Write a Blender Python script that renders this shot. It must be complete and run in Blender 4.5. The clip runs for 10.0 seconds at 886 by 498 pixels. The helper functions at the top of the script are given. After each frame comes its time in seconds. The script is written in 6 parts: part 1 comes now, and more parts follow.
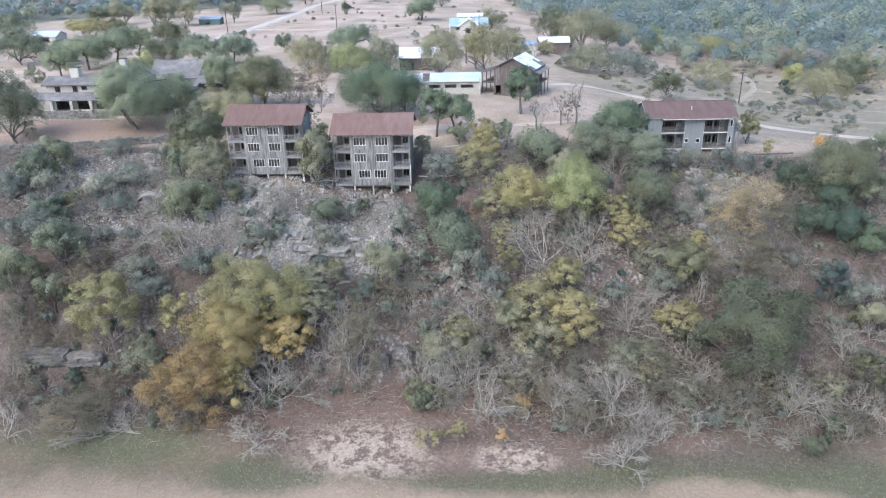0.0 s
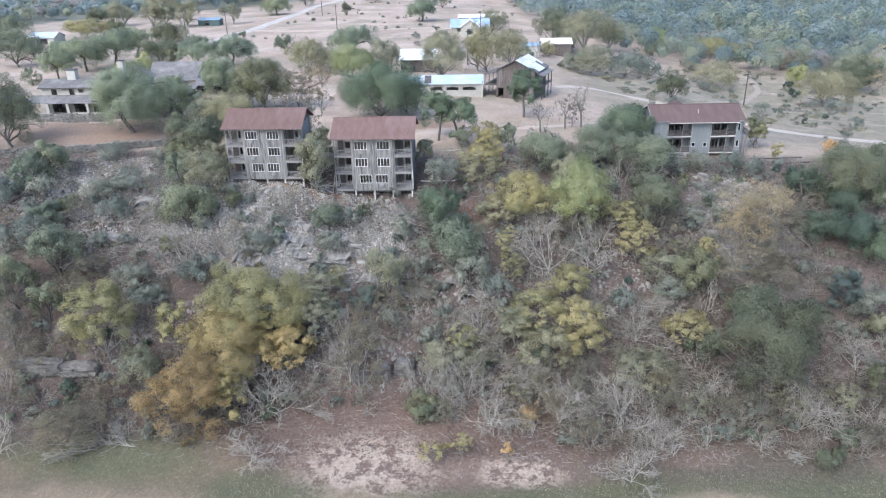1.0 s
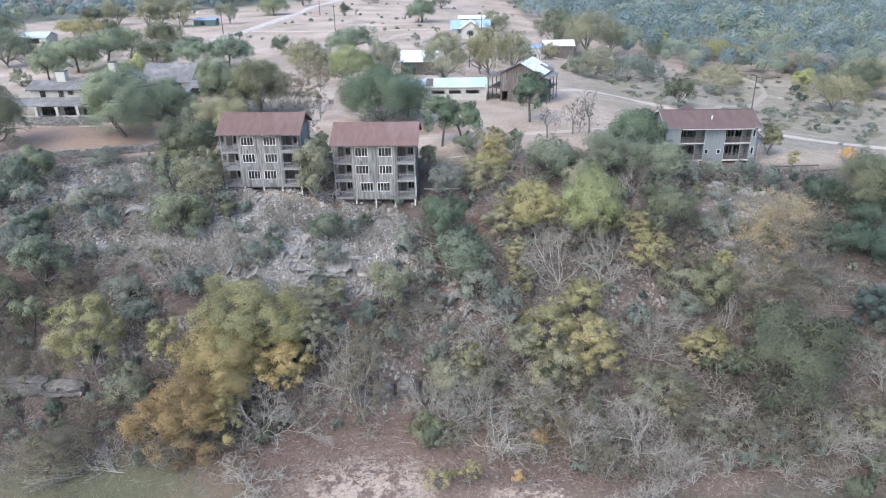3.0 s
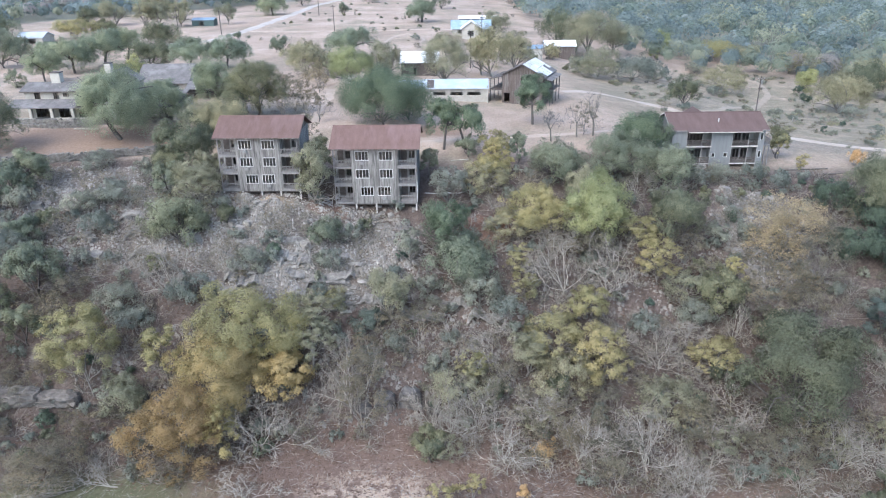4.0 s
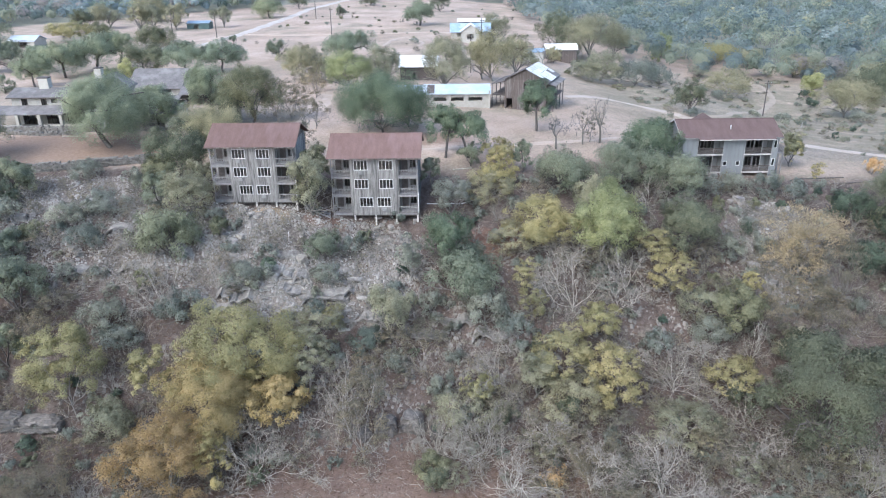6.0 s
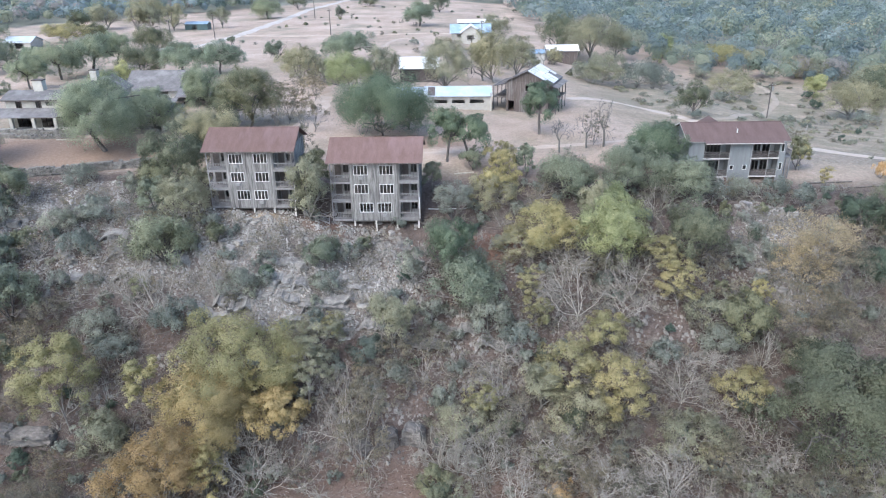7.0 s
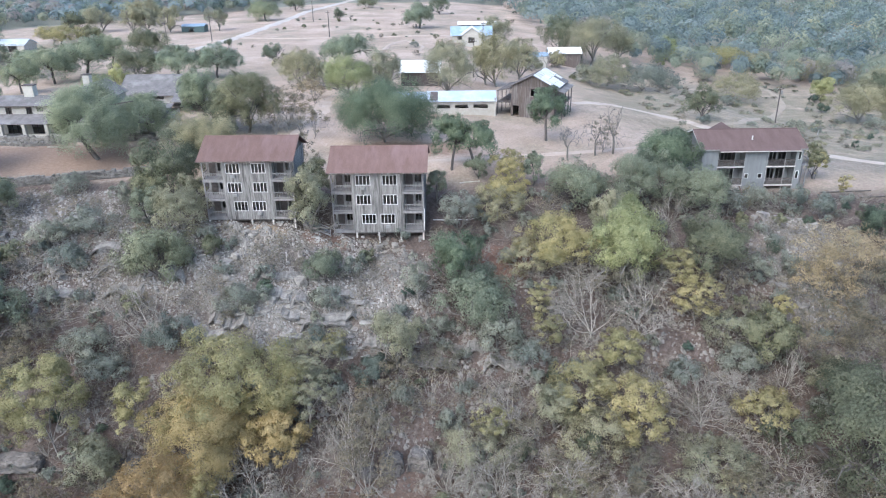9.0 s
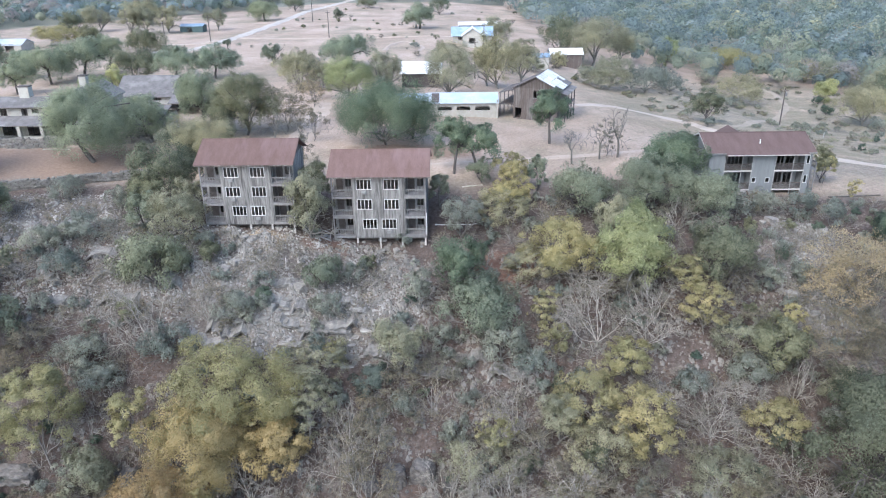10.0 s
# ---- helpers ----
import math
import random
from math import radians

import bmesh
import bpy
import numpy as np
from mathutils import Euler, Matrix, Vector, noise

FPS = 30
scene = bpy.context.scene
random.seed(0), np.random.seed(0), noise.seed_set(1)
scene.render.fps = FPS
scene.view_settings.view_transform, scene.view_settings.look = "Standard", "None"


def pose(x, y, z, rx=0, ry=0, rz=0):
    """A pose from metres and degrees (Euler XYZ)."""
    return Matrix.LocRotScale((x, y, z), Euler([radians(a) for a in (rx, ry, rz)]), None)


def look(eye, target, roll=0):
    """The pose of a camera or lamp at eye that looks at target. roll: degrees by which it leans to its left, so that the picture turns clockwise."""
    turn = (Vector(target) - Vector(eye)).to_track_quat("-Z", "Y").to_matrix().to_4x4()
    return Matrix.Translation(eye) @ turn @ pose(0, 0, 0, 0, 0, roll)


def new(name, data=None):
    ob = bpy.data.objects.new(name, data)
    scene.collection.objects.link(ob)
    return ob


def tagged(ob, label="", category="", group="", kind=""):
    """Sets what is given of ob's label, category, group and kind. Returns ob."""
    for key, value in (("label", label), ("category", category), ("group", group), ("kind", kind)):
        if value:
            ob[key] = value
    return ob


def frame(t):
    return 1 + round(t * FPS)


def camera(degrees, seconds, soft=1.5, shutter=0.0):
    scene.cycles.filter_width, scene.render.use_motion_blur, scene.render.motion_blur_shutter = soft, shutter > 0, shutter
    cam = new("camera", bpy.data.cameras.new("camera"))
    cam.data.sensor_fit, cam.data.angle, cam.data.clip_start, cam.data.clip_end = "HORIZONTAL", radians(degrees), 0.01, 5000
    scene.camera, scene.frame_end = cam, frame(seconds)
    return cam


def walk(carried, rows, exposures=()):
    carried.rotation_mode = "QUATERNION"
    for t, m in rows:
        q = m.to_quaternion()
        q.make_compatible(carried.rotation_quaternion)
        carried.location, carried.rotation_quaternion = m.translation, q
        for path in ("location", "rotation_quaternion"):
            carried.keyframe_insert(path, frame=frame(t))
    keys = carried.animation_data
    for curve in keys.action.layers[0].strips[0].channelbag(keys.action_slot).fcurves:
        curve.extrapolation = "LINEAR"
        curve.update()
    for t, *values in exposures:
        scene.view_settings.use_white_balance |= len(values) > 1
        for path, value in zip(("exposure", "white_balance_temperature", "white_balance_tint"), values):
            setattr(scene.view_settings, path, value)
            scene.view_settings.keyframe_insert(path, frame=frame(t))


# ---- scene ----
cam = camera(63.9, 10.0, soft=1.1)
PATH = [
    (0, (21.004, -109.275, 35.781), (20.939, -107.439, 34.991), -1.1),
    (0.5, (20.86, -108.137, 35.777), (20.794, -106.301, 34.987), -1.1),
    (1, (20.512, -106.946, 35.787), (20.447, -105.109, 34.998), -1.1),
    (1.5, (20.232, -105.727, 35.727), (20.169, -103.89, 34.939), -1.0),
    (2, (19.911, -104.544, 35.566), (19.85, -102.706, 34.779), -1.0),
    (2.5, (19.505, -103.329, 35.483), (19.448, -101.491, 34.696), -0.9),
    (4, (18.697, -99.738, 35.374), (18.645, -97.9, 34.586), -0.8),
    (4.5, (18.488, -98.547, 35.343), (18.439, -96.709, 34.556), -0.8),
    (5, (18.328, -97.353, 35.309), (18.28, -95.514, 34.522), -0.8),
    (5.5, (18.074, -96.259, 35.141), (18.028, -94.419, 34.357), -0.8),
    (7, (17.46, -92.992, 35.088), (17.418, -91.151, 34.307), -0.8),
    (7.5, (17.154, -91.888, 35.067), (17.114, -90.047, 34.286), -0.8),
    (8, (16.927, -90.894, 35.082), (16.887, -89.053, 34.301), -0.8),
    (8.5, (16.622, -89.876, 35.107), (16.585, -88.035, 34.328), -0.8),
    (9, (16.353, -88.859, 35.051), (16.317, -87.017, 34.273), -0.8),
    (9.5, (16.117, -87.851, 35.002), (16.083, -86.009, 34.224), -0.7),
    (10, (15.857, -86.881, 35.024), (15.824, -85.039, 34.246), -0.7),
]
walk(cam, [(t, look(eye, target, lean)) for t, eye, target, lean in PATH], exposures=[(0.0, 1.57, 5620, 6), (10.0, 1.57, 5620, 6)])

# ---- light ----
world = bpy.data.worlds.new("sky")
scene.world = world
world.use_nodes = True
wn = world.node_tree.nodes
sky = wn.new("ShaderNodeTexSky")
sky.sky_type = "NISHITA"
sky.sun_disc = False
sky.sun_elevation = radians(48)
sky.sun_rotation = radians(215)
sky.air_density, sky.dust_density = 1.0, 3.0
wn["Background"].inputs[1].default_value = 0.15
world.node_tree.links.new(sky.outputs[0], wn["Background"].inputs[0])
sun = new("sun", bpy.data.lights.new("sun", "SUN"))
sun.data.energy, sun.data.angle, sun.data.color = 0.5, radians(40), (1.0, 0.96, 0.91)
sun.matrix_world = look((-40, -57, 78), (0, 0, 0))

# ---- terrain shape ----
# heights of the hillside: rows run across the slope, columns from the creek flat up to the plateau
Y_KNOTS = (-45, -38, -31, -28, -17, -11, -2, 8, 18, 30, 60, 100, 160, 240)
X_KNOTS = (-60, -10, 8, 43, 65, 110)
PROFILES = (
    (-18.4, -17.8, -16.8, -13.0, -3.0, 0.0, 1.8, 3.4, 5.0, 5.3, 5.6, 5.0, 4.5, 4.5),
    (-18.6, -18.0, -17.0, -15.0, -6.5, -2.4, 1.9, 3.0, 4.2, 4.5, 4.8, 4.8, 4.5, 4.5),
    (-18.8, -18.2, -17.3, -15.5, -8.8, -4.7, -2.2, 1.4, 4.4, 4.6, 5.0, 4.8, 4.5, 4.5),
    (-19.5, -18.8, -17.0, -15.5, -7.5, -4.0, 0.0, 2.0, 4.0, 4.4, 4.0, 2.0, 0.0, 2.0),
    (-19.3, -18.5, -16.8, -15.0, -7.5, -4.0, -0.5, 1.0, 1.6, 1.6, 1.0, -1.0, -3.0, 0.0),
    (-19.0, -18.0, -16.0, -14.0, -7.0, -3.0, 0.0, 1.0, 0.5, -0.5, -4.0, -9.0, -10.0, -7.0),
)


def land(x, y):
    """Height of the ground, for numbers or arrays."""
    x, y = np.asarray(x, float), np.asarray(y, float)
    cols = np.array([np.interp(y, Y_KNOTS, p) for p in PROFILES])
    k = np.clip(np.searchsorted(X_KNOTS, x) - 1, 0, len(X_KNOTS) - 2)
    xs = np.array(X_KNOTS, float)
    f = np.clip((x - xs[k]) / (xs[k + 1] - xs[k]), 0, 1)
    f = f * f * (3 - 2 * f)
    lo = np.take_along_axis(cols, k[None], 0)[0]
    hi = np.take_along_axis(cols, k[None] + 1, 0)[0]
    z = lo + (hi - lo) * f
    # far hills, and small unevenness on the slope
    far = np.clip((np.hypot(x - 20, y + 100) - 420) / 900, 0, 1)
    z = z + 38 * far * far * (3 - 2 * far)
    slope = np.clip((y + 33) / 4, 0, 1) * np.clip((12 - y) / 6, 0, 1)
    bump = np.sin(x * 0.71 + 1.3 * np.sin(y * 0.43)) * np.cos(y * 0.83 + np.sin(x * 0.37)) + 0.6 * np.sin(x * 1.7 + y * 1.1)
    return z + 0.28 * slope * bump + 0.12 * np.sin(x * 0.19 + 2) * np.sin(y * 0.23)


# ---- end of terrain shape ----


# ---- materials ----


def ramp(nt, fac, stops):
    n = nt.nodes.new("ShaderNodeValToRGB")
    el = n.color_ramp.elements
    while len(el) < len(stops):
        el.new(0.5)
    for e, (p, c) in zip(el, stops):
        e.position, e.color = p, (*c, 1)
    nt.links.new(fac, n.inputs[0])
    return n.outputs[0]


def noise_tex(nt, scale, detail=4.0, rough=0.55, vec=None, stretch=None):
    n = nt.nodes.new("ShaderNodeTexNoise")
    n.inputs["Scale"].default_value, n.inputs["Detail"].default_value = scale, detail
    n.inputs["Roughness"].default_value = rough
    if vec is None:
        vec = nt.nodes.new("ShaderNodeNewGeometry").outputs["Position"]
    if stretch:
        m = nt.nodes.new("ShaderNodeMapping")
        m.inputs["Scale"].default_value = stretch
        nt.links.new(vec, m.inputs[0])
        vec = m.outputs[0]
    nt.links.new(vec, n.inputs["Vector"])
    return n.outputs["Fac"]


def mixc(nt, fac, a, b, mode="MIX"):
    n = nt.nodes.new("ShaderNodeMix")
    n.data_type, n.blend_type = "RGBA", mode
    for sock, v in ((n.inputs[0], fac), (n.inputs[6], a), (n.inputs[7], b)):
        if isinstance(v, (int, float)):
            sock.default_value = v
        elif isinstance(v, tuple):
            sock.default_value = (*v, 1)
        else:
            nt.links.new(v, sock)
    return n.outputs[2]


def calc(nt, op, a, b=0.0, c=None):
    n = nt.nodes.new("ShaderNodeMath")
    n.operation = op
    for sock, v in zip(n.inputs, (a, b, c)):
        if v is None:
            continue
        if isinstance(v, (int, float)):
            sock.default_value = v
        else:
            nt.links.new(v, sock)
    return n.outputs[0]


def bare_material(name, rough=0.8, metal=0.0, spec=0.3):
    m = bpy.data.materials.new(name)
    m.use_nodes = True
    nt = m.node_tree
    b = nt.nodes["Principled BSDF"]
    b.inputs["Roughness"].default_value, b.inputs["Metallic"].default_value = rough, metal
    b.inputs["Specular IOR Level"].default_value = spec
    return m, nt, b


def bump(nt, b, height, strength=0.4, dist=0.05):
    n = nt.nodes.new("ShaderNodeBump")
    n.inputs["Strength"].default_value, n.inputs["Distance"].default_value = strength, dist
    nt.links.new(height, n.inputs["Height"])
    nt.links.new(n.outputs[0], b.inputs["Normal"])


def surface(name, lo, hi, scale=3.0, rough=0.8, metal=0.0, grain=25.0, stretch=None, relief=0.3, stain=None, own=False):
    """A worn surface: colours lo to hi in large patches and fine grain, stains on top."""
    m, nt, b = bare_material(name, rough, metal)
    vec = None
    if own:
        vec = nt.nodes.new("ShaderNodeTexCoord").outputs["Object"]
    big = noise_tex(nt, scale, 5, 0.6, vec, stretch)
    fine = noise_tex(nt, grain, 3, 0.6, vec, stretch)
    f = calc(nt, "ADD", calc(nt, "MULTIPLY", big, 0.65), calc(nt, "MULTIPLY", fine, 0.35))
    col = ramp(nt, f, [(0.32, lo), (0.68, hi)])
    if stain:
        s = noise_tex(nt, scale * 0.35, 6, 0.65, vec, stretch)
        col = mixc(nt, ramp(nt, s, [(0.5, (0, 0, 0)), (0.68, (1, 1, 1))]), col, stain)
    rnd = nt.nodes.new("ShaderNodeObjectInfo").outputs["Random"]
    col = mixc(nt, 1.0, col, ramp(nt, rnd, [(0, (0.86, 0.86, 0.86)), (1, (1.1, 1.1, 1.1))]), "MULTIPLY")
    nt.links.new(col, b.inputs["Base Color"])
    if relief:
        bump(nt, b, fine, relief, 0.03)
    return m


def foliage(name, a, b_col, glow=0.38, patch=0.5, depth=0.2):
    """Leaves: small differences from leaf to leaf, larger ones from bough to bough and tree to tree; some light comes through."""
    m, nt, b = bare_material(name, 0.75, 0, 0.12)
    isl = nt.nodes.new("ShaderNodeNewGeometry").outputs["Random Per Island"]
    big = noise_tex(nt, patch * 1.6, 4, 0.65)
    f = calc(nt, "ADD", calc(nt, "MULTIPLY", isl, 0.42), calc(nt, "MULTIPLY", big, 0.58))
    col = ramp(nt, f, [(0.22, a), (0.78, b_col)])
    wide = noise_tex(nt, patch * 0.45, 3, 0.6)
    col = mixc(nt, 1.0, col, ramp(nt, wide, [(0.3, (1 - 1.1 * depth, 1 - depth, 1 - depth)), (0.7, (1 + depth, 1 + 0.8 * depth, 1 + 0.5 * depth))]), "MULTIPLY")
    rnd = nt.nodes.new("ShaderNodeObjectInfo").outputs["Random"]
    col = mixc(nt, 1.0, col, ramp(nt, rnd, [(0, (0.84, 0.88, 0.9)), (0.5, (1, 1, 1)), (1, (1.14, 1.09, 1.0))]), "MULTIPLY")
    nt.links.new(col, b.inputs["Base Color"])
    t = nt.nodes.new("ShaderNodeBsdfTranslucent")
    nt.links.new(col, t.inputs[0])
    mx = nt.nodes.new("ShaderNodeMixShader")
    mx.inputs[0].default_value = glow
    nt.links.new(b.outputs[0], mx.inputs[1])
    nt.links.new(t.outputs[0], mx.inputs[2])
    nt.links.new(mx.outputs[0], nt.nodes["Material Output"].inputs[0])
    return m


def axis_of(nt, which):
    s = nt.nodes.new("ShaderNodeSeparateXYZ")
    nt.links.new(nt.nodes.new("ShaderNodeNewGeometry").outputs["Position"], s.inputs[0])
    return s.outputs[which]


def between(nt, v, a, b):
    n = nt.nodes.new("ShaderNodeMapRange")
    n.interpolation_type = "SMOOTHSTEP"
    n.inputs[1].default_value, n.inputs[2].default_value = a, b
    nt.links.new(v, n.inputs[0])
    return n.outputs[0]


def spot(nt, x, y, cx, cy, rx, ry, soft=0.5):
    """1 inside an ellipse of the plan, 0 outside, with a ragged edge."""
    dx = calc(nt, "DIVIDE", calc(nt, "SUBTRACT", x, cx), rx)
    dy = calc(nt, "DIVIDE", calc(nt, "SUBTRACT", y, cy), ry)
    d = calc(nt, "SQRT", calc(nt, "ADD", calc(nt, "MULTIPLY", dx, dx), calc(nt, "MULTIPLY", dy, dy)))
    d = calc(nt, "ADD", d, calc(nt, "MULTIPLY", calc(nt, "SUBTRACT", noise_tex(nt, 0.45, 6, 0.7), 0.5), 1.3))
    return between(nt, d, 1.0 + soft * 0.5, 1.0 - soft * 0.5)


def ground_material():
    m, nt, b = bare_material("ground_soil", 0.95, 0, 0.1)
    x, y = axis_of(nt, 0), axis_of(nt, 1)
    wob = calc(nt, "MULTIPLY", calc(nt, "SUBTRACT", noise_tex(nt, 0.12, 4, 0.6), 0.5), 9.0)
    yw = calc(nt, "ADD", y, wob)
    n1, n2, n3 = noise_tex(nt, 0.35, 6, 0.65), noise_tex(nt, 2.2, 6, 0.7), noise_tex(nt, 11.0, 4, 0.7)
    mixn = calc(nt, "ADD", calc(nt, "MULTIPLY", n2, 0.55), calc(nt, "MULTIPLY", n3, 0.45))
    # leaf litter and soil of the wooded slope, with pale crumbled limestone
    litter = ramp(nt, mixn, [(0.34, (0.05, 0.037, 0.031)), (0.5, (0.1, 0.077, 0.065)), (0.66, (0.2, 0.163, 0.138))])
    rubble = ramp(nt, mixn, [(0.36, (0.092, 0.076, 0.062)), (0.5, (0.192, 0.167, 0.140)), (0.64, (0.322, 0.296, 0.252))])
    stony = ramp(nt, n1, [(0.52, (0, 0, 0)), (0.68, (0.8, 0.8, 0.8))])
    slope = mixc(nt, stony, litter, rubble)
    # dry grass of the plateau
    dry = ramp(nt, mixn, [(0.3, (0.235, 0.18, 0.137)), (0.5, (0.37, 0.3, 0.245)), (0.68, (0.5, 0.42, 0.355))])
    worn_grass = ramp(nt, noise_tex(nt, 0.045, 7, 0.7), [(0.38, (0.8, 0.76, 0.72)), (0.62, (1.14, 1.1, 1.08))])
    dry = mixc(nt, 1.0, dry, worn_grass, "MULTIPLY")
    olive = ramp(nt, mixn, [(0.35, (0.144, 0.133, 0.091)), (0.65, (0.274, 0.236, 0.175))])
    dry = mixc(nt, ramp(nt, noise_tex(nt, 0.06, 6, 0.65), [(0.48, (0, 0, 0)), (0.66, (0.75, 0.75, 0.75))]), dry, olive)
    # the creek flat: thin grass over brown soil
    flat = ramp(nt, mixn, [(0.32, (0.1, 0.077, 0.05)), (0.52, (0.175, 0.136, 0.093)), (0.7, (0.26, 0.205, 0.148))])
    green = ramp(nt, mixn, [(0.35, (0.057, 0.065, 0.034)), (0.65, (0.137, 0.137, 0.084))])
    flat = mixc(nt, ramp(nt, n1, [(0.4, (0.4, 0.4, 0.4)), (0.54, (0, 0, 0))]), flat, green)
    tan = ramp(nt, mixn, [(0.35, (0.245, 0.177, 0.122)), (0.65, (0.385, 0.298, 0.22))])
    flat = mixc(nt, between(nt, yw, -46, -52), flat, tan)
    scrub = calc(nt, "MULTIPLY", spot(nt, x, y, 108, 84, 62, 74, 0.8), ramp(nt, noise_tex(nt, 0.2, 6, 0.7), [(0.3, (0, 0, 0)), (0.56, (1, 1, 1))]))
    dry = mixc(nt, scrub, dry, olive)
    col = mixc(nt, between(nt, yw, 9, 17), slope, dry)
    col = mixc(nt, between(nt, yw, -34, -40), col, flat)
    # red-brown soil of the yard, washed-out limestone and trodden places
    for cx, cy, rx, ry in ((-2, -46.5, 7, 3), (25, -46.5, 12, 2.2), (43, -45, 9, 3), (-21, -41.5, 11, 3.5), (57, -43, 10, 3.5), (62, -47, 10, 4.5)):
        col = mixc(nt, calc(nt, "MULTIPLY", spot(nt, x, y, cx, cy, rx, ry, 0.9), 0.75), col, green)
    rust = ramp(nt, mixn, [(0.35, (0.115, 0.062, 0.043)), (0.65, (0.23, 0.142, 0.102))])
    red = ramp(nt, mixn, [(0.35, (0.187, 0.125, 0.089)), (0.65, (0.303, 0.222, 0.166))])
    col = mixc(nt, spot(nt, x, y, -46, 21, 20, 8), col, red)
    col = mixc(nt, calc(nt, "MULTIPLY", spot(nt, x, y, 22, -5, 4.5, 3.2), 0.9), col, rust)
    col = mixc(nt, calc(nt, "MULTIPLY", spot(nt, x, y, -1.0, -1.8, 3.0, 1.6), 0.8), col, rust)
    col = mixc(nt, spot(nt, x, y, 8, 26, 12, 4.5), col, red)
    brown = ramp(nt, mixn, [(0.35, (0.106, 0.072, 0.056)), (0.65, (0.202, 0.147, 0.117))])
    col = mixc(nt, spot(nt, x, y, 16, -38, 25, 8), col, brown)
    for cx, cy, rx, ry in ((54, -38, 24, 6.5), (-32, -33, 20, 6)):
        col = mixc(nt, calc(nt, "MULTIPLY", spot(nt, x, y, cx, cy, rx, ry, 0.8), 0.75), col, litter)
    for cx, cy, rx, ry in ((47, -48.5, 7, 2.6), (56, -50, 6, 2)):
        col = mixc(nt, calc(nt, "MULTIPLY", spot(nt, x, y, cx, cy, rx, ry, 0.9), 0.8), col, tan)
    col = mixc(nt, calc(nt, "MULTIPLY", spot(nt, x, y, 47, -40.5, 4, 1.6, 0.8), 0.8), col, brown)
    ochre = ramp(nt, mixn, [(0.35, (0.2, 0.14, 0.08)), (0.65, (0.42, 0.32, 0.2))])
    col = mixc(nt, calc(nt, "MULTIPLY", spot(nt, x, y, -8.5, -2.6, 2.6, 1.1), 0.7), col, ochre)
    white = ramp(nt, mixn, [(0.36, (0.232, 0.165, 0.125)), (0.52, (0.355, 0.28, 0.217)), (0.7, (0.475, 0.4, 0.318))])
    worn = ramp(nt, noise_tex(nt, 0.55, 7, 0.75), [(0.44, (0, 0, 0)), (0.54, (1, 1, 1))])
    for cx, cy, rx, ry in ((9.5, -42.3, 7.6, 4.6), (26.5, -43.2, 4.6, 2.2)):
        col = mixc(nt, calc(nt, "MULTIPLY", spot(nt, x, y, cx, cy, rx, ry, 0.9), worn), col, white)
    for cx, cy, rx, ry in ((-5, -9, 15, 7), (8, -10, 3.5, 9), (-7, -15, 9, 2.6), (-24, -12, 6, 3), (61, -8, 6, 12), (84, 28, 12, 6), (-40, 2, 14, 6)):
        col = mixc(nt, calc(nt, "MULTIPLY", spot(nt, x, y, cx, cy, rx, ry, 0.8), 0.55), col, rubble)
    # litter under the far woods, darkened in colour for the shade among its trees
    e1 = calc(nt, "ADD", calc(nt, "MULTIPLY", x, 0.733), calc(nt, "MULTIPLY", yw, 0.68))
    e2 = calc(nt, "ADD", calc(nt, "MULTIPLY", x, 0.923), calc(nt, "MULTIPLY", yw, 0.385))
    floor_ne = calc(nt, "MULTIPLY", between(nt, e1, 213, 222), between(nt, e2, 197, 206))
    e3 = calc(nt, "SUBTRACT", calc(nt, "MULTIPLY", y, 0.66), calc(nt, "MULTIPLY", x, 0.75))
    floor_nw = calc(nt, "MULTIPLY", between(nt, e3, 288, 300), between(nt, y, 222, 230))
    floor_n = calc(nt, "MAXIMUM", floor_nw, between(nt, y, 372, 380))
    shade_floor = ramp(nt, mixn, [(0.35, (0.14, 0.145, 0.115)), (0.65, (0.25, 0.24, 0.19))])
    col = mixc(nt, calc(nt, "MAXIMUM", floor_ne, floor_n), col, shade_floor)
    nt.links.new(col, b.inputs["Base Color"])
    bump(nt, b, mixn, 0.7, 0.25)
    return m


M = {}
M["ground"] = ground_material()
M["road"] = surface("road_gravel", (0.4, 0.345, 0.295), (0.55, 0.49, 0.43), 0.5, 0.95, grain=9)
M["pale_track"] = surface("pale_earth", (0.4, 0.325, 0.262), (0.53, 0.445, 0.372), 0.5, 0.95, grain=6)
M["faint_track"] = surface("faint_earth", (0.225, 0.183, 0.138), (0.315, 0.263, 0.207), 0.5, 0.95, grain=6)
M["track"] = surface("trodden_earth", (0.33, 0.258, 0.2), (0.47, 0.382, 0.312), 0.5, 0.95, grain=6)
M["stone"] = surface("limestone", (0.137, 0.122, 0.103), (0.304, 0.278, 0.242), 1.2, 0.95, grain=7, relief=0.6, stain=(0.106, 0.099, 0.091))
M["pale_stone"] = surface("pale_limestone", (0.205, 0.185, 0.16), (0.395, 0.37, 0.33), 1.5, 0.95, grain=8, relief=0.5, stain=(0.167, 0.152, 0.141))
M["grey_wood"] = surface("weathered_siding", (0.06, 0.055, 0.05), (0.37, 0.35, 0.325), 2.2, 0.9, grain=9, stretch=(2.6, 2.6, 0.16), stain=(0.075, 0.068, 0.064))
M["rail_wood"] = surface("rail_wood", (0.152, 0.141, 0.133), (0.274, 0.258, 0.247), 2.0, 0.9, grain=12, stretch=(1, 1, 0.4))
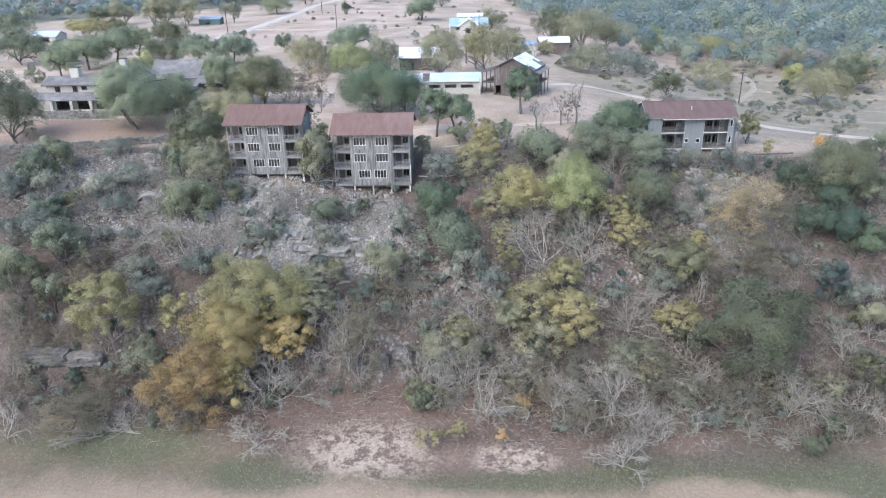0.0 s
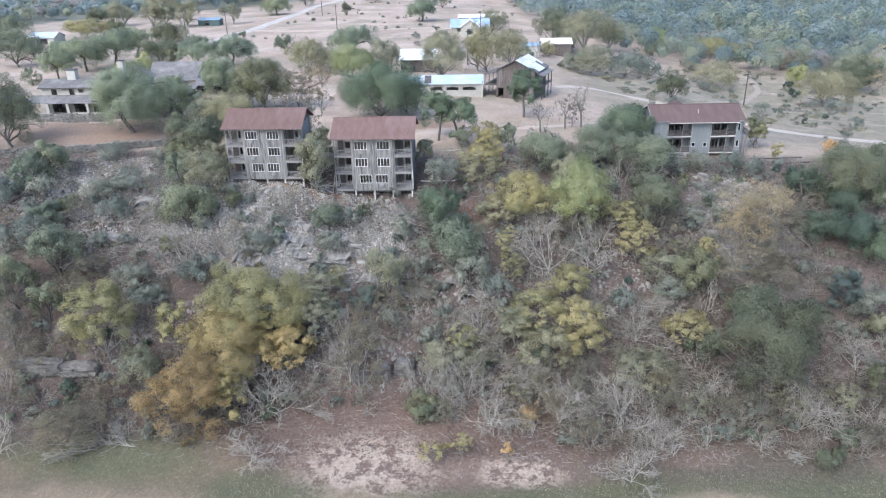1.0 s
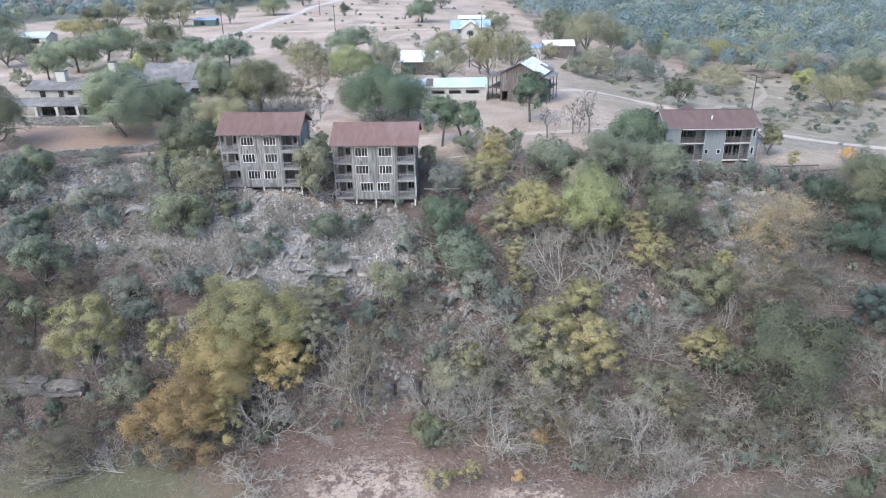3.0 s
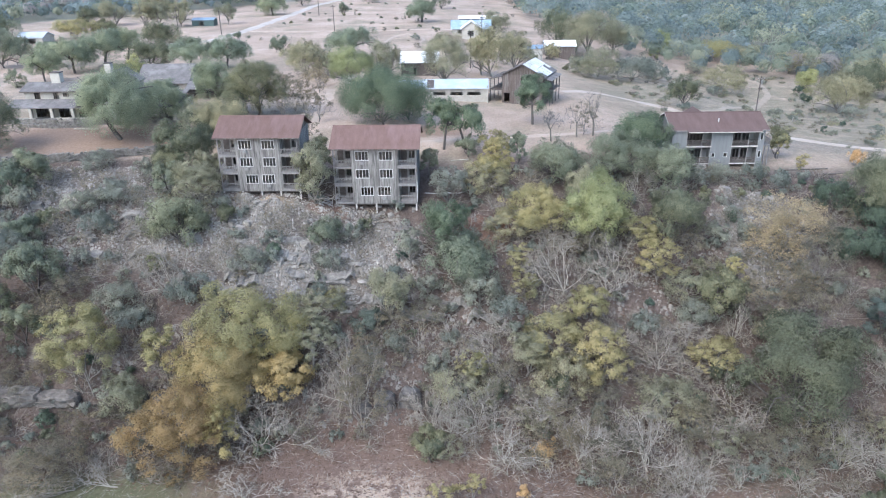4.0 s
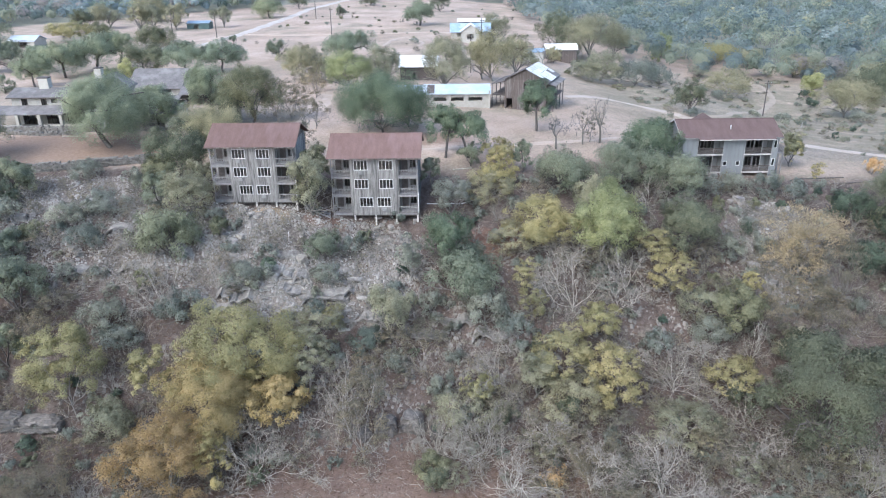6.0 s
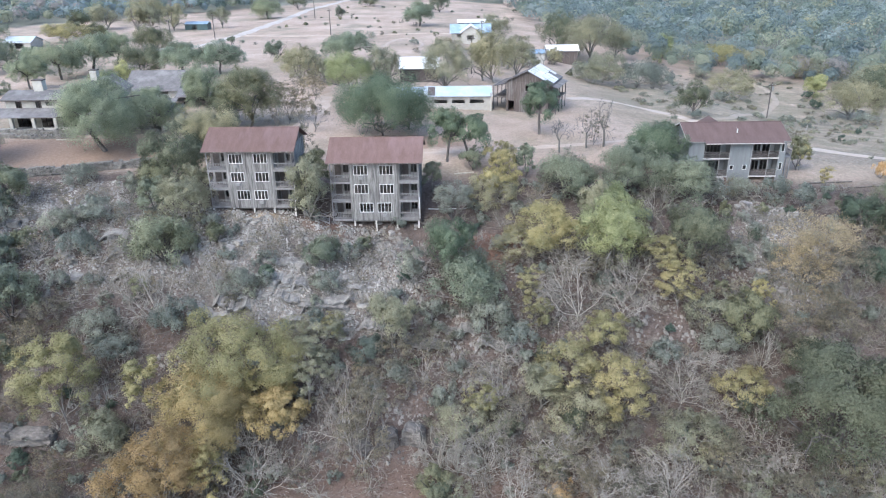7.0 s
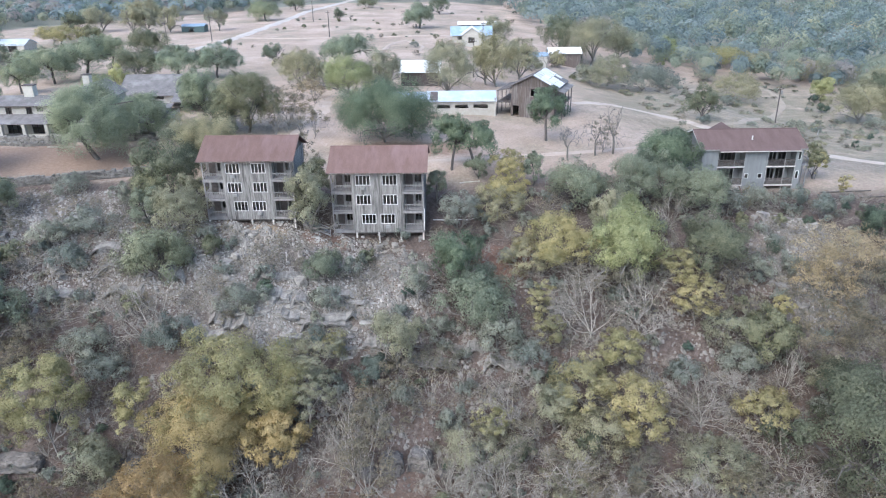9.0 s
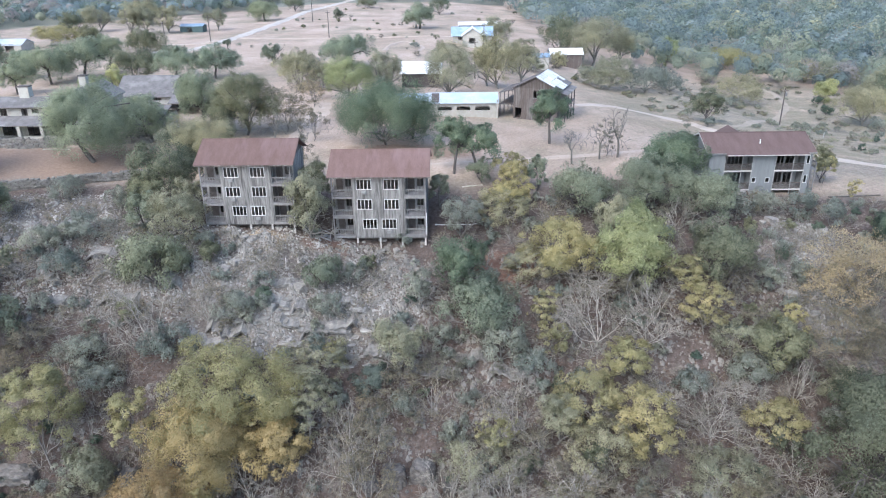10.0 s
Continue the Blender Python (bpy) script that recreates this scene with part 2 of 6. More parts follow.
M["pale_timber"] = surface("pale_timber", (0.36, 0.33, 0.3), (0.52, 0.49, 0.45), 2.0, 0.85, grain=12, stretch=(1, 1, 0.4))
M["dark_wood"] = surface("dark_wood", (0.06, 0.05, 0.045), (0.13, 0.11, 0.1), 2.0, 0.9, grain=12)
M["brown_wood"] = surface("brown_siding", (0.057, 0.044, 0.038), (0.144, 0.118, 0.103), 2.0, 0.9, grain=8, stretch=(2.5, 2.5, 0.15), stain=(0.198, 0.179, 0.167))
M["green_grey"] = surface("grey_paint", (0.17, 0.175, 0.172), (0.245, 0.25, 0.247), 1.0, 0.75, grain=10, stretch=(2, 2, 0.25))
M["white_paint"] = surface("white_trim", (0.45, 0.44, 0.42), (0.64, 0.63, 0.605), 2.0, 0.6, grain=12)
M["cream"] = surface("cream_render", (0.34, 0.315, 0.27), (0.46, 0.432, 0.378), 1.2, 0.85, grain=8)
M["roof_red"] = surface("red_brown_roof", (0.108, 0.066, 0.054), (0.155, 0.099, 0.084), 0.7, 0.95, grain=6, stretch=(1.6, 0.5, 0.5), stain=(0.165, 0.108, 0.098), own=True)
M["roof_dark"] = surface("dark_red_roof", (0.083, 0.054, 0.048), (0.12, 0.082, 0.073), 0.7, 0.95, grain=6, stretch=(1.6, 0.5, 0.5), own=True)
M["roof_grey"] = surface("grey_shingle_roof", (0.1, 0.092, 0.087), (0.185, 0.17, 0.162), 0.9, 0.9, grain=6, stain=(0.23, 0.215, 0.205))
M["roof_metal"] = surface("bare_metal_roof", (0.33, 0.37, 0.405), (0.5, 0.53, 0.545), 0.5, 0.5, 0.1, grain=5, relief=0.05, stain=(0.3, 0.4, 0.48))
M["roof_blue"] = surface("blue_metal_roof", (0.17, 0.255, 0.345), (0.32, 0.39, 0.45), 0.4, 0.5, 0.1, grain=4, relief=0.05, stain=(0.5, 0.52, 0.53))
M["roof_white"] = surface("white_metal_roof", (0.5, 0.49, 0.472), (0.66, 0.65, 0.63), 0.5, 0.5, grain=4, relief=0.05)
M["green_metal"] = surface("green_metal", (0.06, 0.092, 0.09), (0.095, 0.137, 0.134), 0.5, 0.5, grain=4)
M["bark"] = surface("bark", (0.065, 0.055, 0.048), (0.17, 0.15, 0.135), 3.0, 0.95, grain=14, stretch=(1, 1, 0.3), own=True)
M["pale_bark"] = surface("pale_bark", (0.285, 0.255, 0.21), (0.505, 0.462, 0.39), 2.0, 0.95, grain=10, own=True)
M["grey_bark"] = surface("grey_bark", (0.2, 0.18, 0.155), (0.36, 0.335, 0.29), 2.0, 0.95, grain=10, own=True)
M["twig_tips"] = surface("grey_twig_bark", (0.18, 0.158, 0.131), (0.338, 0.304, 0.256), 2.0, 0.95, grain=10, own=True)
M["twig"] = surface("twig_bark", (0.13, 0.117, 0.1), (0.255, 0.234, 0.205), 2.0, 0.95, grain=10, own=True)
glass, gnt, gb = bare_material("window_glass", 0.03, 0, 0.5)
gb.inputs["Base Color"].default_value = (0.9, 0.93, 0.93, 1)
gb.inputs["Transmission Weight"].default_value = 1.0
M["glass"] = glass
M["ac_metal"] = surface("painted_metal_box", (0.2, 0.195, 0.186), (0.3, 0.293, 0.28), 3.0, 0.5, grain=9)

M["leaf_live_oak"] = foliage("live_oak_leaves", (0.152, 0.167, 0.118), (0.295, 0.315, 0.228))
M["leaf_green_oak"] = foliage("green_oak_leaves", (0.108, 0.139, 0.09), (0.228, 0.268, 0.18))
M["leaf_olive_oak"] = foliage("olive_oak_leaves", (0.125, 0.132, 0.088), (0.25, 0.258, 0.176))
M["leaf_juniper"] = foliage("juniper_sprays", (0.065, 0.09, 0.07), (0.15, 0.185, 0.14))
M["leaf_blue_juniper"] = foliage("blue_juniper_sprays", (0.098, 0.12, 0.106), (0.19, 0.218, 0.195))
M["leaf_dark_oak"] = foliage("dark_olive_leaves", (0.091, 0.098, 0.066), (0.195, 0.205, 0.142))
M["leaf_grey_shrub"] = foliage("grey_green_leaves", (0.165, 0.176, 0.148), (0.31, 0.323, 0.272))
M["leaf_lime_elm"] = foliage("yellow_green_leaves", (0.255, 0.267, 0.132), (0.445, 0.45, 0.246))
M["leaf_yellow_elm"] = foliage("yellow_leaves", (0.265, 0.238, 0.128), (0.408, 0.368, 0.208))
M["leaf_golden_tree"] = foliage("golden_leaves", (0.35, 0.272, 0.125), (0.5, 0.395, 0.21))
M["leaf_brown_tree"] = foliage("thin_brown_leaves", (0.14, 0.122, 0.09), (0.265, 0.238, 0.178))
# paler than the slope's live oaks: distance haze is mixed into this leaf colour
M["leaf_yard_oak"] = foliage("hazed_yard_oak_leaves", (0.172, 0.2, 0.136), (0.335, 0.366, 0.264))
M["leaf_tan_tree"] = foliage("tan_gold_leaves", (0.285, 0.232, 0.148), (0.425, 0.352, 0.238))
M["leaf_rust_tree"] = foliage("rust_leaves", (0.3, 0.208, 0.1), (0.43, 0.305, 0.158))
M["leaf_pale_elm"] = foliage("pale_yellow_leaves", (0.292, 0.26, 0.132), (0.446, 0.402, 0.218))
M["leaf_dull_oak"] = foliage("dull_brown_leaves", (0.222, 0.214, 0.146), (0.375, 0.36, 0.25))
M["leaf_orange_bush"] = foliage("orange_leaves", (0.42, 0.28, 0.14), (0.57, 0.41, 0.23))
M["dry_grass"] = foliage("dry_grass", (0.28, 0.23, 0.165), (0.44, 0.37, 0.285), 0.45)

# ---- mesh helpers ----


def mesh_of(name, verts, faces, material=None, smooth=False):
    me = bpy.data.meshes.new(name)
    me.from_pydata(verts, [], faces)
    if smooth:
        me.shade_smooth()
    if material:
        me.materials.append(material)
    return me


def part(name, shape, material, parent=None, label="", at=(0, 0, 0)):
    """Links a bmesh or a mesh as one object under a thing or a part."""
    if isinstance(shape, bpy.types.Mesh):
        me = shape
        if material and not me.materials:
            me.materials.append(material)
    else:
        me = bpy.data.meshes.new(name)
        shape.to_mesh(me)
        shape.free()
        me.materials.append(material)
    ob = new(name, me)
    ob.location = at
    if parent:
        ob.parent = parent
    return tagged(ob, label)


def thing(name, m, label, category, group="", kind=""):
    ob = new(name)
    ob.empty_display_size = 0.3
    ob.matrix_basis = m
    return tagged(ob, label, category, group, kind)


def box(bm, x0, x1, y0, y1, z0, z1):
    vs = [bm.verts.new(p) for p in ((x0, y0, z0), (x1, y0, z0), (x1, y1, z0), (x0, y1, z0), (x0, y0, z1), (x1, y0, z1), (x1, y1, z1), (x0, y1, z1))]
    for f in ((3, 2, 1, 0), (4, 5, 6, 7), (0, 1, 5, 4), (1, 2, 6, 5), (2, 3, 7, 6), (3, 0, 4, 7)):
        bm.faces.new([vs[i] for i in f])


def boxes(*rows):
    bm = bmesh.new()
    for r in rows:
        box(bm, *r)
    return bm


def wall(length, height, thick, holes, z0=0.0):
    """An upright wall along x from the origin, its face at y=0, with openings (x0, x1, z0, z1) through it."""
    xs = sorted({0.0, length, *(v for h in holes for v in h[:2])})
    zs = sorted({z0, height, *(v for h in holes for v in h[2:])})
    nx, nz = len(xs) - 1, len(zs) - 1

    def solid(i, k):
        if not (0 <= i < nx and 0 <= k < nz):
            return False
        cx, cz = (xs[i] + xs[i + 1]) / 2, (zs[k] + zs[k + 1]) / 2
        return not any(h[0] < cx < h[1] and h[2] < cz < h[3] for h in holes)

    bm = bmesh.new()
    grid = {}

    def v(i, j, k):
        if (i, j, k) not in grid:
            grid[i, j, k] = bm.verts.new((xs[i], j * thick, zs[k]))
        return grid[i, j, k]

    for i in range(nx):
        for k in range(nz):
            if not solid(i, k):
                continue
            bm.faces.new((v(i, 0, k), v(i + 1, 0, k), v(i + 1, 0, k + 1), v(i, 0, k + 1)))
            bm.faces.new((v(i, 1, k), v(i, 1, k + 1), v(i + 1, 1, k + 1), v(i + 1, 1, k)))
            if not solid(i - 1, k):
                bm.faces.new((v(i, 0, k), v(i, 0, k + 1), v(i, 1, k + 1), v(i, 1, k)))
            if not solid(i + 1, k):
                bm.faces.new((v(i + 1, 0, k), v(i + 1, 1, k), v(i + 1, 1, k + 1), v(i + 1, 0, k + 1)))
            if not solid(i, k - 1):
                bm.faces.new((v(i, 0, k), v(i, 1, k), v(i + 1, 1, k), v(i + 1, 0, k)))
            if not solid(i, k + 1):
                bm.faces.new((v(i, 0, k + 1), v(i + 1, 0, k + 1), v(i + 1, 1, k + 1), v(i, 1, k + 1)))
    return bm


def turned(bm, m):
    bmesh.ops.transform(bm, matrix=m, verts=bm.verts)
    return bm


def prism(points, y0, y1):
    """A solid with the outline points (x, z), from y0 to y1."""
    bm = bmesh.new()
    a = [bm.verts.new((x, y0, z)) for x, z in points]
    b = [bm.verts.new((x, y1, z)) for x, z in points]
    n = len(points)
    bm.faces.new(a)
    bm.faces.new(b[::-1])
    for i in range(n):
        bm.faces.new((a[i], b[i], b[(i + 1) % n], a[(i + 1) % n]))
    bmesh.ops.recalc_face_normals(bm, faces=bm.faces)
    return bm


def slab(corners, thick):
    """A flat sheet of that thickness under its four corners."""
    bm = bmesh.new()
    top = [bm.verts.new(c) for c in corners]
    low = [bm.verts.new((c[0], c[1], c[2] - thick)) for c in corners]
    bm.faces.new(top)
    bm.faces.new(low[::-1])
    for i in range(4):
        j = (i + 1) % 4
        bm.faces.new((top[i], low[i], low[j], top[j]))
    bmesh.ops.recalc_face_normals(bm, faces=bm.faces)
    return bm


# ---- ground and roads ----


def steps(lo, hi, fine, far, grow=1.18):
    mid = list(np.arange(lo, hi + 1e-6, fine))
    a, b, out, d = [], [], hi, fine
    while out < far:
        d *= grow
        out += d
        b.append(out)
    out, d = lo, fine
    while out > -far:
        d *= grow
        out -= d
        a.append(out)
    return np.array(a[::-1] + mid + b)


GRID_X, GRID_Y = steps(-75, 115, 1.0, 3500), steps(-62, 60, 0.8, 3500)
GRID_Z = land(*np.meshgrid(GRID_X, GRID_Y))


def sheet_z(x, y):
    """Height of the ground sheet itself, which is coarser far away."""
    i = np.clip(np.searchsorted(GRID_X, x) - 1, 0, len(GRID_X) - 2)
    j = np.clip(np.searchsorted(GRID_Y, y) - 1, 0, len(GRID_Y) - 2)
    u, v = (x - GRID_X[i]) / (GRID_X[i + 1] - GRID_X[i]), (y - GRID_Y[j]) / (GRID_Y[j + 1] - GRID_Y[j])
    a, b, c, d = GRID_Z[j, i], GRID_Z[j, i + 1], GRID_Z[j + 1, i], GRID_Z[j + 1, i + 1]
    return a * (1 - u) * (1 - v) + b * u * (1 - v) + c * (1 - u) * v + d * u * v


def ground_z(x, y):
    return float(sheet_z(np.array([x]), np.array([y]))[0])


def make_ground():
    xs, ys = GRID_X, GRID_Y
    gx, gy = np.meshgrid(xs, ys)
    z = GRID_Z
    nx, ny = len(xs), len(ys)
    verts = np.stack([gx.ravel(), gy.ravel(), z.ravel()], 1)
    i = (np.arange(ny - 1)[:, None] * nx + np.arange(nx - 1)).ravel()
    faces = np.stack([i, i + 1, i + nx + 1, i + nx], 1)
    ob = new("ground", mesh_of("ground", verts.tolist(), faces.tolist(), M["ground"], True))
    return tagged(ob, "wooded limestone hillside between a dry grass plateau and a creek flat", "ground", kind="structure")


def make_road(name, pts, width, label, mat="track"):
    """A dirt track laid on the ground along a smooth line."""
    pts = np.array(pts, float)
    seg = np.r_[0, np.cumsum(np.hypot(*np.diff(pts, axis=0).T))]
    s = np.arange(0, seg[-1], 1.2)
    k = np.ones(7) / 7
    c = np.stack([np.interp(s, seg, pts[:, n]) for n in (0, 1)], 1)
    if len(c) > 12:
        pad = np.r_[np.repeat(c[:1], 3, 0), c, np.repeat(c[-1:], 3, 0)]
        c = np.stack([np.convolve(pad[:, n], k, "valid") for n in (0, 1)], 1)
    d = np.gradient(c, axis=0)
    d /= np.linalg.norm(d, axis=1)[:, None] + 1e-9
    side = np.stack([-d[:, 1], d[:, 0]], 1)
    w = width / 2 * (1 + 0.16 * np.sin(s * 0.33) + 0.1 * np.sin(s * 1.1 + 1))
    cols = []
    for f in (-1, -0.5, 0, 0.5, 1):
        p = c + side * (w * f)[:, None]
        lift = 0.03 if abs(f) == 1 else 0.09 - 0.02 * (f == 0)
        lift = lift + 0.22 * np.clip((p[:, 1] - 70) / 80, 0, 1) * (abs(f) < 1)
        cols.append(np.c_[p, sheet_z(p[:, 0], p[:, 1]) + lift])
    verts = np.stack(cols, 1).reshape(-1, 3)
    i = (np.arange(len(c) - 1)[:, None] * 5 + np.arange(4)).ravel()
    faces = np.stack([i, i + 5, i + 6, i + 1], 1)
    ob = new(name, mesh_of(name, verts.tolist(), faces.tolist(), M[mat], True))
    return tagged(ob, label, "road", kind="structure")


ground = make_ground()
make_road("road", [(-86, 150), (-72.3, 159), (-70.2, 170), (-67, 199), (-64.5, 261), (-64, 318), (-57, 356), (-45, 420)], 4.6, "pale gravel road across the dry field", "road")
make_road("road", [(-95, 172), (-77, 174), (-70, 186)], 2.6, "narrow pale dirt track joining the gravel road")
make_road("road", [(-66, 192), (-40, 188), (-18, 189), (11, 193), (30, 200)], 2.2, "faint pale dirt track through dry grass")
make_road("road", [(-11, 32), (-11.2, 40), (-11.5, 53), (-12, 66), (-8, 74), (2, 76)], 4.0, "pale gravel drive between trees", "track")
make_road("road", [(10, 18), (24.4, 21.7), (33.6, 23.8), (43, 25.2), (53.8, 31), (66, 42)], 1.5, "trodden pale footpath along the hilltop")
make_road("road", [(41, 66), (50, 69.5), (58, 69.5), (64, 61), (68, 52), (74, 44), (79, 36), (88, 29), (104, 24)], 3.0, "pale dirt track curving down past a cabin", "pale_track")
make_road("road", [(67, 55), (77, 62), (90, 84), (103, 105), (115, 126), (121, 150), (116, 168), (109, 190), (102, 206)], 2.0, "rough pale dirt track towards the woods", "faint_track")
make_road("road", [(-7, 150), (-6.5, 167), (-2, 178), (6, 160), (4, 148)], 1.8, "faint dirt loop in dry grass")

# ---- buildings ----


def window(parent, x0, x1, z0, z1, y, panes, frame_mat, depth=0.1, bars=0.07):
    """A window set in an opening of a wall whose face is at y: frame with upright bars, and panes."""
    f = bars
    step = (x1 - x0) / panes
    gaps = [(i * step + (f if i == 0 else f / 2), (i + 1) * step - (f if i == panes - 1 else f / 2), f, z1 - z0 - f) for i in range(panes)]
    bm = turned(wall(x1 - x0 + 0.004, z1 - z0 + 0.004, depth + 0.028, gaps), Matrix.Translation((x0 - 0.002, y - 0.028, z0 - 0.002)))
    w = part("window", bm, frame_mat, parent)
    for i in range(panes):
        part("pane", boxes((x0 + i * step + f / 2, x0 + (i + 1) * step - f / 2, y + depth * 0.5, y + depth * 0.5 + 0.012, z0 + f, z1 - f)), M["glass"], w)
    return w


def railing(parent, x0, x1, y, z, height=0.95, gap=0.22, along="x", mat=None):
    mat = mat or M["rail_wood"]
    n = max(2, int(abs(x1 - x0) / gap))
    def bar(a0, a1, z0, z1, t):
        return (a0, a1, y - t, y + t, z0, z1) if along == "x" else (y - t, y + t, a0, a1, z0, z1)
    r = part("railing", boxes(bar(x0, x1, z + height - 0.1, z + height, 0.05), bar(x0, x1, z + 0.1, z + 0.18, 0.03)), mat, parent)
    step = (x1 - x0) / n
    me = None
    for i in range(1, n):
        c = x0 + i * step
        if me is None:
            me = bpy.data.meshes.new("baluster")
            bm = boxes((-0.03, 0.03, -0.02, 0.02, z + 0.18, z + height - 0.1))
            bm.to_mesh(me)
            bm.free()
        part("baluster", me, mat, r, at=(c, y, 0) if along == "x" else (y, c, 0))
    return r


def gable_roof(parent, x0, x1, y0, y1, eave, ridge, mat, thick=0.16, along="x", trim=None):
    """Two sloping sheets that meet at a ridge along x or y, with boards along the eaves and gables."""
    if along == "x":
        c = (y0 + y1) / 2
        a = [(x0, y0, eave), (x1, y0, eave), (x1, c, ridge), (x0, c, ridge)]
        b = [(x0, c, ridge), (x1, c, ridge), (x1, y1, eave), (x0, y1, eave)]
    else:
        c = (x0 + x1) / 2
        a = [(x0, y1, eave), (x0, y0, eave), (c, y0, ridge), (c, y1, ridge)]
        b = [(c, y1, ridge), (c, y0, ridge), (x1, y0, eave), (x1, y1, eave)]
    roof = part("roof", slab(a, thick), mat, parent)
    part("roof", slab(b, thick), mat, parent)
    if along == "x":
        part("ridge_cap", turned(prism([(-0.22, -0.1), (0, 0.05), (0.22, -0.1)], 0, x1 - x0), Matrix.Translation((x0, c, ridge)) @ Matrix.Rotation(-math.pi / 2, 4, "Z")), mat, parent)
    if trim:
        if along == "x":
            part("fascia", boxes((x0, x1, y0 - 0.035, y0 - 0.003, eave - thick - 0.06, eave - 0.02)), trim, parent)
        else:
            part("fascia", boxes((x0 - 0.035, x0 - 0.003, y0, y1, eave - thick - 0.06, eave - 0.02)), trim, parent)
    return roof


def cabin(m, label, posts, ac):
    """A three-storey timber cabin with balconies at both ends of its front."""
    ob = thing("cabin", m, label, "cabin", "weathered cabins on the slope")
    W, D, t = 12.15, 8.6, 0.15
    xa, xb = 2.75, 9.4
    floors = (0.3, 3.0, 5.7)
    wood = M["grey_wood"]
    for z in floors:
        part("floor", boxes((0, W, 0.02, D - 0.02, z - 0.24, z)), M["rail_wood"], ob)
        part("rim_board", boxes((-0.02, xa - 0.01, -0.03, 0.015, z - 0.3, z + 0.04)), M["rail_wood"], ob)
        part("rim_board", boxes((xb + 0.01, W + 0.02, -0.03, 0.015, z - 0.3, z + 0.04)), M["rail_wood"], ob)
    spans = (((3.85, 5.75), (6.35, 8.3)), ((3.25, 5.2), (6.75, 8.7)), ((3.25, 5.2), (6.75, 8.7)))
    holes, wins = [], []
    for z, row in zip(floors, spans):
        for a, b in row:
            wins.append((a, b, z + 0.95, z + 2.35))
            holes.append((a - xa, b - xa, z + 0.95, z + 2.35))
    front = turned(wall(xb - xa, 8.75, t, holes, 0.02), Matrix.Translation((xa, -0.02, 0)))
    front_wall = part("front_wall", front, wood, ob, "vertical grey siding bleached in streaks")
    for a, b, c, d in wins:
        window(ob, a, b, c, d, -0.02, 4, M["white_paint"])
    # vertical battens on the siding
    rng = random.Random(4)
    for i in range(1, 22):
        x = xa + i * (xb - xa) / 22
        for z0, z1 in ((0.05, 1.2), (2.72, 3.88), (5.42, 6.58)):
            part("batten", boxes((x - 0.025, x + 0.025, -0.045, -0.021, z0 + rng.uniform(0, 0.05), z1)), wood, front_wall)
    for k, (a, b, c, d) in enumerate(wins):
        if k in ac:
            x = (a + b) / 2 - 0.3
            unit = part("air_conditioner", boxes((x, x + 0.6, -0.36, -0.024, c - 0.52, c - 0.1)), M["ac_metal"], ob, "boxy window air conditioner")
            for j in range(4):
                part("slat", boxes((x + 0.05, x + 0.55, -0.385, -0.362, c - 0.46 + j * 0.09, c - 0.42 + j * 0.09)), M["ac_metal"], unit)
    # recessed balconies: inner walls with doors and windows
    for x0, x1, side in ((0.0, xa, 0), (xb, W, 1)):
        holes = []
        for z in floors:
            holes += [(0.35, 1.25, z, z + 2.05), (1.5, 2.45, z + 0.7, z + 2.0)]
        part("balcony_wall", turned(wall(xa, 8.7, t, holes, 0.02), Matrix.Translation((x0, 2.0, 0))), wood, ob)
        for z in floors:
            part("door", boxes((x0 + 0.37, x0 + 1.23, 2.05, 2.1, z, z + 2.03)), M["dark_wood"], ob)
            window(ob, x0 + 1.5, x0 + 2.45, z + 0.7, z + 2.0, 2.0, 2, M["rail_wood"])
            railing(ob, x0 + 0.12, x1 - 0.12, 0.06, z)
            railing(ob, 0.2, 1.95, 0.06 if side == 0 else W - 0.06, z, along="y")
        inner = xa if side == 0 else xb - t
        part("return_wall", boxes((inner - t, inner, 0.135, 1.995, 0.02, 8.7) if side == 0 else (xb, xb + t, 0.135, 1.995, 0.02, 8.7)), wood, ob)
        px = 0.0 if side == 0 else W - 0.15
        part("post", boxes((px, px + 0.15, 0.0, 0.15, 0.02, 8.6)), M["rail_wood"], ob)
        # side walls and gables
        sx = 0.0 if side == 0 else W - t
        part("side_wall", boxes((sx, sx + t, 2.0 + t + 0.003, D, 0.02, 8.7)), wood, ob)
        tri = bmesh.new()
        a = [tri.verts.new((sx + dx, yy, zz)) for dx in (0.0, t) for yy, zz in ((0.3, 8.7), (8.3, 8.7), (4.3, 10.55))]
        for f in ((0, 1, 2), (5, 4, 3), (0, 3, 4, 1), (1, 4, 5, 2), (2, 5, 3, 0)):
            tri.faces.new([a[i] for i in f])
        bmesh.ops.recalc_face_normals(tri, faces=tri.faces)
        part("gable_wall", tri, M["brown_wood"], ob)
    part("back_wall", boxes((t + 0.003, W - t - 0.003, D - t, D, 0.02, 8.7)), wood, ob)
    part("ceiling", boxes((0.02, W - 0.02, 0.16, D - 0.16, 8.46, 8.56)), M["rail_wood"], ob)
    gable_roof(ob, -0.4, W + 0.6, -0.7, 9.3, 8.55, 10.85, M["roof_red"], 0.14, "x", M["brown_wood"])
    for x, z in posts:
        part("stilt", boxes((x - 0.11, x + 0.11, 0.05, 0.27, z, 0.018)), M["pale_timber"], ob, "pale timber stilt")
    part("beam", boxes((-0.02, W + 0.02, 0.3, 0.5, -0.28, 0.018)), M["dark_wood"], ob)
    # a drain pipe at the corner
    part("drain_pipe", boxes((W + 0.005, W + 0.1, -0.06, 0.04, 0.3, 3.4)), M["white_paint"], ob)
    return ob


